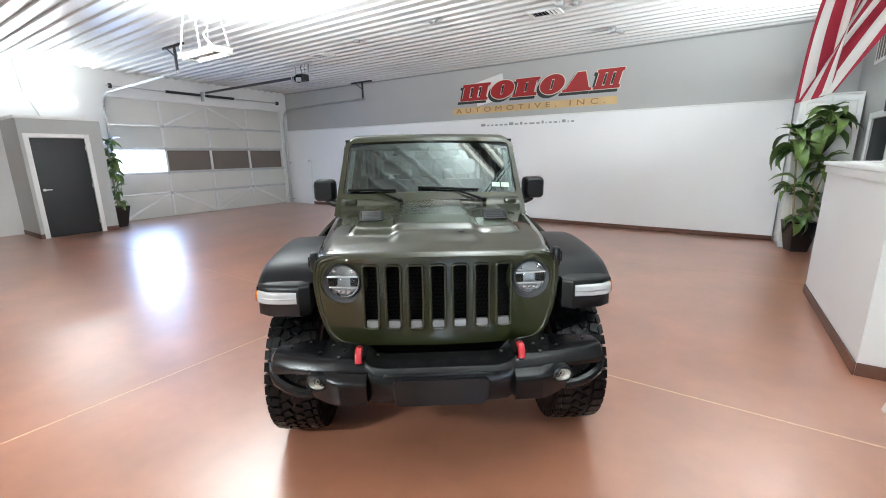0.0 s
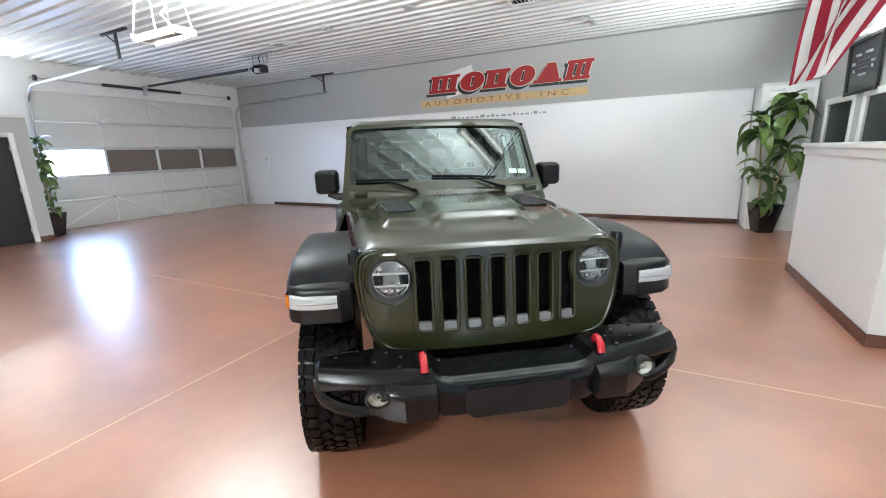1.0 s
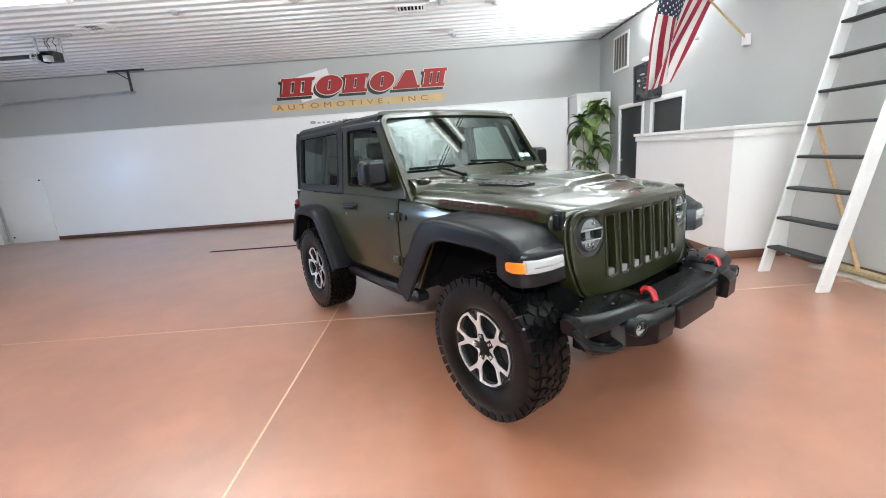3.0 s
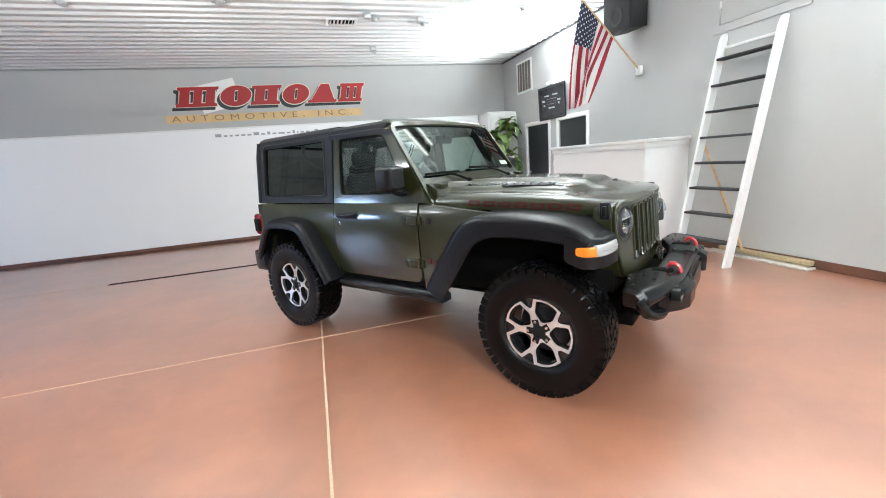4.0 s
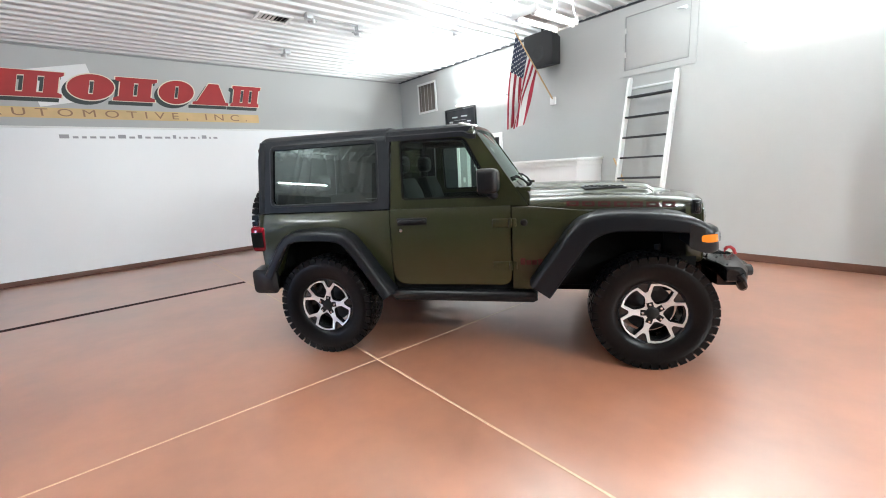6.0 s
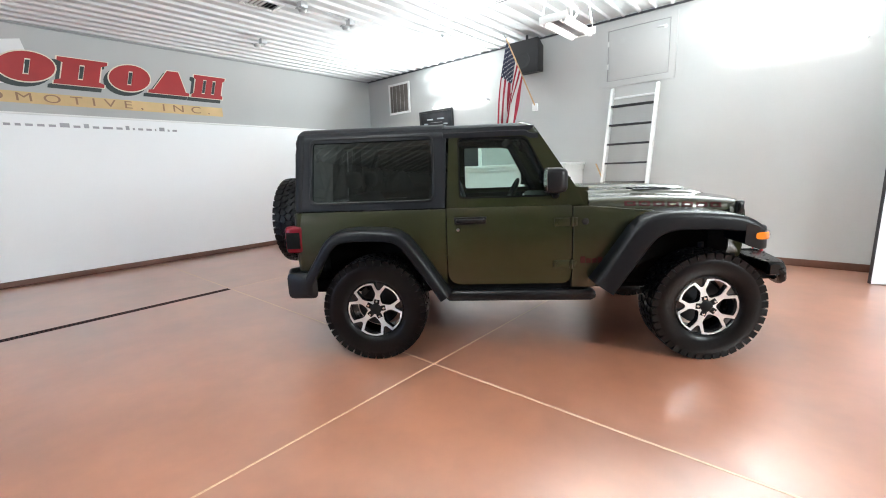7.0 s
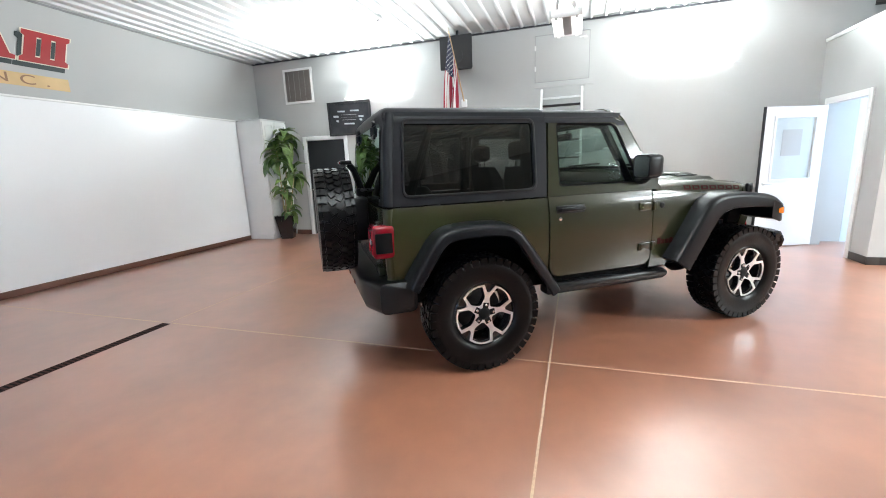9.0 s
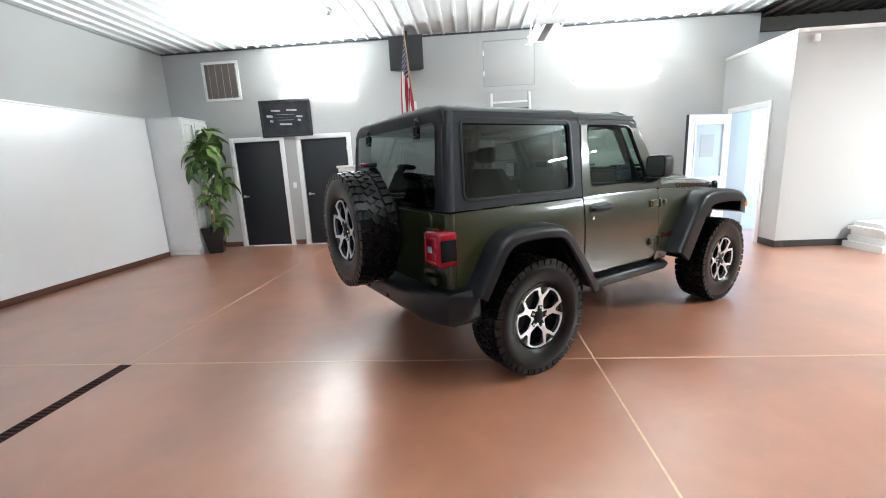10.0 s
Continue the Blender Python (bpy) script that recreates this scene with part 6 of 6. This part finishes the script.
potted_plant(1.86, 8.90, "tall leafy green cane plant in a black pot beside the cabinet", [(0.10, -0.10, 2.14, 24, 1.3), (-0.28, -0.04, 1.84, 24, 1.3), (0.08, -0.24, 1.45, 20, 1.15), (-0.24, -0.10, 1.10, 13, 1.05), (0.10, -0.08, 0.84, 10, 0.95), (-0.12, -0.12, 0.66, 9, 0.9)], 3)
potted_plant(-11.40, 4.13, "leafy green cane plant in a black pot beside the garage door", [(0.06, 0.02, 1.96, 18, 0.9), (0.0, 0.06, 1.66, 16, 0.85), (0.1, 0.0, 1.34, 14, 0.85), (0.05, 0.05, 0.95, 10, 0.8), (0.1, 0.04, 0.62, 8, 0.8)], 8)


# ---- things on the east wall ----
hat = thing("wall_hatch", "white painted access hatch with trim and a lever, closed", "hatch", pose(EAST, 0, 0), kind="structure")
HY0, HY1, HZ0, HZ1 = 2.73, 3.82, 2.68, 3.63
bm = bmesh.new()
plate(bm, rrect(HY0, HZ0, HY1, HZ1, 0.003, 1), [rrect(HY0 + 0.09, HZ0 + 0.09, HY1 - 0.09, HZ1 - 0.09, 0.003, 1)], 0.02, lambda u, v, w: (-w, u, v))
part("frame", bm, WALL_GREY, hat, "grey painted casing", smooth=False)
# grey sheet draws the shade in the gap between casing and panel
part("reveal", boxes((-0.003, HY0 + 0.085, HZ0 + 0.085, -0.001, HY1 - 0.085, HZ1 - 0.085)), SLOT_GREY, hat, "grey sheet standing for the shaded gap round the panel", smooth=False)
part("panel", boxes((-0.012, HY0 + 0.1, HZ0 + 0.1, -0.0035, HY1 - 0.1, HZ1 - 0.1), bevel=0.003), WALL_GREY, hat, "grey painted door panel")
for hz in (0.28, 0.62):
    part("hinge", boxes((-0.026, HY1 - 0.112, HZ0 + hz, -0.012, HY1 - 0.088, HZ0 + hz + 0.08), bevel=0.003), NICKEL, hat, "small hinge")
bm = bmesh.new()
lathe(bm, [(0, 0), (0.026, 0), (0.026, 0.01), (0.01, 0.014), (0.01, 0.05), (0, 0.05)], 14, pose(-0.012, HY0 + 0.16, HZ1 - 0.2, 0, -90, 0))
box(bm, -0.066, HY0 + 0.15, HZ1 - 0.21, -0.052, HY0 + 0.26, HZ1 - 0.19, bevel=0.004)
part("lever", bm, NICKEL, hat, "nickel lever handle")

lad = thing("ladder", "white wooden ship's ladder with black grip treads against the wall", "ladder")
def lad_x(z):
    return 1.76 + (2.33 - 1.76) * z / 2.64


for yy in (2.93, 3.60):
    bm = bmesh.new()
    secs = []
    for z in (0.0, 2.55, 2.62, 2.645):
        d = 0.075 if z < 2.6 else (0.06 if z < 2.63 else 0.035)
        secs.append([(lad_x(z) - d, yy - 0.02, z), (lad_x(z) + d * 0.4, yy - 0.02, z), (lad_x(z) + d * 0.4, yy + 0.02, z), (lad_x(z) - d, yy + 0.02, z)])
    loft(bm, secs)
    bmesh.ops.bevel(bm, geom=[e for e in bm.edges], offset=0.004, segments=1, affect="EDGES")
    part("stile", bm, LADDER_WHITE, lad)
for k in range(8):
    z = 0.27 + 0.297 * k
    x = lad_x(z)
    part("tread", boxes((x - 0.10, 2.952, z - 0.014, x + 0.03, 3.578, z + 0.014), bevel=0.012, seg=3), TREAD_BLACK, lad, "black grip tread")
part("top_board", boxes((2.30, 2.952, 2.47, 2.325, 3.578, 2.50), bevel=0.004), LADDER_WHITE, lad)

pl = thing("floor_plank", "rough white-painted plank lying along the wall base", "plank")
part("plank", boxes((2.22, 2.42, 0.0, 2.36, 3.62, 0.025), bevel=0.006), OLD_WHITE, pl)
pl2 = thing("floor_plank", "short weathered board on the floor by the wall", "plank")
part("plank", boxes((2.30, 2.45, 0.036, 2.375, 3.5, 0.085), bevel=0.006), CANE, pl2)
st = thing("wooden_strip", "thin pine strip leaning in the corner behind the ladder", "wood strip")
bm = bmesh.new()
box(bm, -0.018, -0.008, 0, 0.018, 0.008, 1.52, bevel=0.002)
for v in bm.verts:
    v.co = Matrix.Translation((2.32, 3.20, 0.086)) @ Matrix.Rotation(radians(-25), 4, "X") @ v.co
part("strip", bm, WOOD, st)

vt = thing("return_air_vent", "white framed return air grille with dark vertical slats", "air vent", pose(EAST, 8.28, 2.82), kind="structure")
bm = bmesh.new()
plate(bm, rrect(0, 0, 0.71, 0.70, 0.004, 1), [rrect(0.045, 0.045, 0.665, 0.655, 0.004, 1)], 0.018, lambda u, v, w: (-w, u, v))
part("frame", bm, TRIM, vt, smooth=False)
# grey-brown sheet behind the slats
part("backing", boxes((-0.004, 0.045, 0.045, -0.001, 0.665, 0.655)), VENT_GREY, vt, "grey-brown backing behind the slats", smooth=False)
for k in range(19):
    y = 0.06 + k * 0.0325
    bm = bmesh.new()
    box(bm, -0.011, -0.001, 0.045, 0.011, 0.001, 0.655, m=Matrix.Translation((-0.011, y, 0)) @ Matrix.Rotation(radians(35), 4, "Z"))
    part("slat", bm, VENT_GREY if k % 4 else TRIM, vt, smooth=False)

pic = thing("framed_picture", "black framed dark photograph hung above the doors", "picture", pose(EAST - 0.005, 7.96, 2.10, 0, -2, 0))
bm = bmesh.new()
plate(bm, rrect(-0.985, 0.0, 0.0, 0.67, 0.004, 1), [rrect(-0.945, 0.04, -0.04, 0.63, 0.004, 1)], 0.03, lambda u, v, w: (-w, u, v))
part("frame", bm, BLACK_DOOR, pic, smooth=False)
part("print", boxes((-0.012, -0.945, 0.04, -0.008, -0.04, 0.63)), PICTURE, pic, "dark photo print", smooth=False)
bm = bmesh.new()
for u0, v0, u1, v1 in ((-0.40, 0.46, -0.22, 0.50), (-0.72, 0.46, -0.52, 0.50), (-0.82, 0.34, -0.70, 0.38), (-0.24, 0.36, -0.12, 0.41), (-0.66, 0.40, -0.30, 0.415), (-0.68, 0.35, -0.28, 0.36), (-0.64, 0.30, -0.32, 0.315), (-0.60, 0.21, -0.36, 0.25), (-0.78, 0.27, -0.72, 0.32), (-0.24, 0.27, -0.18, 0.32)):
    plate(bm, rounded([(u0, v0), (u1, v0 + 0.012), (u1, v1), (u0, v1 - 0.008)], 0.012), (), 0.001, lambda u, v, w: (-0.0125 - w, u, v))
part("print_highlights", bm, PHOTO_SILVER, pic, "pale bar shapes in the photograph", smooth=False)

sw = thing("light_switch", "white light switch plate between the doors", "light switch", pose(EAST, 7.455, 1.18))
part("plate", boxes((-0.006, -0.036, -0.058, 0, 0.036, 0.058), bevel=0.003), TRIM, sw)
part("rocker", boxes((-0.011, -0.016, -0.032, -0.005, 0.016, 0.032), bevel=0.002), PANEL_WHITE, sw)

spk = thing("wall_speaker", "large black loudspeaker bracketed high on the wall", "speaker", pose(EAST, 5.05, 3.34))
bm = bmesh.new()
loft(bm, [[(x, y, z) for y, z in rrect(-wy, -wz, wy, wz, 0.015)] for x, wy, wz in ((-0.06, 0.20, 0.22), (-0.40, 0.29, 0.275), (-0.42, 0.29, 0.275))])
part("cabinet", bm, SPEAKER, spk)
part("grille", boxes((-0.432, -0.275, -0.26, -0.421, 0.275, 0.26), bevel=0.005), GRILLE_CLOTH, spk, "black mesh grille")
bm = bmesh.new()
lathe(bm, [(0.09, 0), (0.13, 0.0), (0.13, 0.008), (0.09, 0.004)], 28, pose(-0.432, 0.0, -0.06, 0, -90, 0), closed=True)
part("cone_ring", bm, SPEAKER, spk)
part("bracket", boxes((-0.08, -0.04, -0.1, 0.0, 0.04, 0.1), (-0.30, -0.02, 0.26, -0.27, 0.02, 0.385), bevel=0.004), DARK_METAL, spk, "steel wall bracket")

# flag on a slanted pole
flag = thing("flag", "red and white striped flag with blue canton on wall pole", "flag")
FB, FT = Vector((2.36, 5.02, 2.55)), Vector((1.30, 4.98, 3.50))
bm = bmesh.new()
tube(bm, [FB, FT], 0.013, 10)
part("pole", bm, WOOD, flag, "pale wooden pole")
bm = bmesh.new()
lathe(bm, [(0, 0), (0.018, 0.0), (0.024, 0.02), (0.016, 0.045), (0, 0.055)], 14, Matrix.Translation(FT) @ (FT - FB).to_track_quat("Z", "Y").to_matrix().to_4x4())
part("finial", bm, NICKEL, flag, "small pole tip")
part("pole_bracket", boxes((2.33, 4.97, 2.47, 2.385, 5.07, 2.60), bevel=0.008), TRIM, flag, "white wall bracket")
NU, NV = 120, 104
bm = bmesh.new()
grid = []
for j in range(NV + 1):
    v = j / NV
    hoist = FT + (FB - FT) * (0.02 + 0.52 * v)
    fold = 0.5 - 0.5 * math.cos(3 * math.pi * v)
    end = Vector((1.15 + 0.22 * fold, 5.06 - 0.17 * v, 2.02 + 0.07 * fold))
    row = []
    for i in range(NU + 1):
        u = i / NU
        sag = smooth01(u * 1.6)
        p = hoist.lerp(end, u)
        p.x -= 0.05 * math.sin(math.pi * u) * (1 - v)
        p.y += sag * (0.035 * math.sin(3 * math.pi * v) + 0.022 * math.sin(7 * math.pi * v + 3 * u))
        p.x += sag * 0.012 * math.cos(6 * math.pi * v + 2 * u)
        row.append(bm.verts.new(p))
    grid.append(row)
for j in range(NV):
    for i in range(NU):
        f = bm.faces.new((grid[j][i], grid[j][i + 1], grid[j + 1][i + 1], grid[j + 1][i]))
        f.material_index = (j // 8) % 2
        if i < 46 and j < 56:
            f.material_index = 1 if (i + 3 * (j // 5 % 2)) % 7 in (2, 3) and j % 5 in (2, 3) else 2
        f.smooth = True
part("cloth", bm, (FLAG_RED, FLAG_WHITE, FLAG_BLUE), flag, "striped cloth with a starred blue canton", angle=80)

# ---- on floor and ceiling ----
dr = thing("floor_drain", "long narrow dark iron trench drain in the floor", "drain", pose(-5.74, 6.73, 0), kind="structure")
part("channel", boxes((0, 0, -0.06, 3.02, 0.10, 0.0008)), BLACK, dr, smooth=False)
part("rim", boxes((0, 0.0, -0.02, 3.02, 0.010, 0.003), (0, 0.09, -0.02, 3.02, 0.10, 0.003), (0, 0.010, -0.02, 0.01, 0.09, 0.003), (3.01, 0.010, -0.02, 3.02, 0.09, 0.003), bevel=0.001, seg=1), DRAIN_MAT, dr)
bm = boxes((0, 0, 0, 0.018, 0.08, 0.012), bevel=0.001, seg=1)
me = mesh_of("slat", bm, DRAIN_MAT)
for k in range(85):
    ob = new("slat", me)
    ob.parent = dr
    ob.location = (0.018 + 0.0352 * k, 0.010, -0.0085)

for cx, cy in ((-6.67, 6.67), (-1.82, 6.8)):
    cv = thing("ceiling_vent", "white louvred ceiling air register", "air vent", pose(cx, cy, TOP - 0.029), group="ceiling registers")
    bm = bmesh.new()
    plate(bm, rrect(-0.24, -0.16, 0.24, 0.16, 0.006, 1), [rrect(-0.20, -0.12, 0.20, 0.12, 0.004, 1)], 0.02, lambda u, v, w: (u, v, -w))
    part("frame", bm, TRIM, cv, smooth=False)
    part("backing", boxes((-0.20, -0.12, -0.003, 0.20, 0.12, 0.0)), BLACK, cv, smooth=False)
    for k in range(7):
        bm = bmesh.new()
        box(bm, -0.014, -0.12, -0.001, 0.014, 0.12, 0.001, m=Matrix.Translation((-0.17 + k * 0.057, 0, -0.012)) @ Matrix.Rotation(radians(40 if k < 4 else -40), 4, "Y"))
        part("slat", bm, TRIM, cv, smooth=False)
for cx, cy in ((-5.23, 6.24), (-3.45, 6.11), (-1.06, 8.53), (-0.47, 6.80), (0.98, 6.01), (-1.33, 6.62)):
    sn = thing("ceiling_sensor", "small grey round detector on the ceiling", "detector", pose(cx, cy, TOP - 0.029), group="ceiling detectors")
    bm = bmesh.new()
    lathe(bm, [(0, 0), (0.055, 0), (0.055, -0.03), (0.04, -0.05), (0, -0.055)], 20)
    part("housing", bm, STEEL, sn)
    part("mount", boxes((-0.09, -0.03, -0.012, 0.09, 0.03, 0.0), bevel=0.002), STEEL, sn)

pk = thing("folded_sheeting", "pile of folded white plastic sheeting by the partition", "folded sheet")
for k, (x0, x1, y0, y1, z0, z1) in enumerate(((0.12, 0.74, -2.7, -1.36, 0.0, 0.09), (0.14, 0.74, -2.65, -1.42, 0.09, 0.17), (0.16, 0.735, -2.6, -1.45, 0.17, 0.25), (0.2, 0.735, -2.55, -1.40, 0.25, 0.31), (0.28, 0.735, -2.5, -1.47, 0.31, 0.37))):
    bm = bmesh.new()
    rings = []
    for j in range(9):
        y = y0 + (y1 - y0) * j / 8
        wv = 0.012 * math.sin(j * 1.7 + k)
        rings.append([(a, y, b_) for a, b_ in rounded([(x0 + wv, z0), (x1, z0), (x1, z1 + wv * 0.3), (x0 + wv, z1 + wv * 0.5)], 0.03, 3)])
    loft(bm, rings)
    part("fold", bm, CLOTH_WHITE, pk)

pc = thing("wall_camera", "small white sensor box near the partition top", "sensor", pose(0.78, -0.67, 2.86))
part("housing", boxes((-0.05, -0.04, -0.05, 0, 0.04, 0.05), bevel=0.01), TRIM, pc)
cd = thing("conduit", "white conduit and junction box on the wall above the closet", "conduit")
part("junction_box", boxes((WEST, 3.02, 2.86, WEST + 0.06, 3.14, 2.98), bevel=0.006), TRIM, cd)
bm = bmesh.new()
tube(bm, [(WEST + 0.03, 3.08, 2.98), (WEST + 0.03, 3.02, TOP - 0.02)], 0.012, 8)
tube(bm, [(WEST + 0.03, 3.14, 2.92), (WEST + 0.03, 3.3, 2.5)], 0.012, 8)
part("pipe", bm, STEEL, cd)

ch = thing("ceiling_channel", "pale metal channel fixed across the ceiling ribs", "channel", pose(0.36, 0, TOP - 0.039))
part("channel_body", boxes((-0.075, 1.7, -0.03, 0.075, 4.6, 0.0), bevel=0.004), TRIM, ch)
for gx in (-0.03, 0.03):
    part("channel_groove", boxes((gx - 0.009, 1.72, -0.034, gx + 0.009, 4.58, -0.0305)), DARK_METAL, ch, "dark groove", smooth=False)

# small boxes on the ceiling
for cx, cy in ((-1.47, 6.39), (-0.61, 6.50), (-1.13, 8.18)):
    cb = thing("ceiling_box", "small grey electrical box screwed to the ribbed ceiling", "junction box", pose(cx, cy, TOP - 0.036), group="ceiling boxes")
    part("body", boxes((-0.05, -0.05, -0.075, 0.05, 0.05, 0.0), bevel=0.006), STEEL, cb)
    part("cover", boxes((-0.042, -0.042, -0.080, 0.042, 0.042, -0.0755), bevel=0.001, seg=1), STEEL, cb, "grey steel cover plate")
wr = thing("ceiling_wire", "thin grey cable stapled between boxes on the ceiling", "cable")
bm = bmesh.new()
tube(bm, [(-1.42, 6.40, TOP - 0.045), (-1.05, 6.46, TOP - 0.048), (-0.66, 6.50, TOP - 0.045)], 0.006, 6)
part("cable", bm, STEEL, wr)
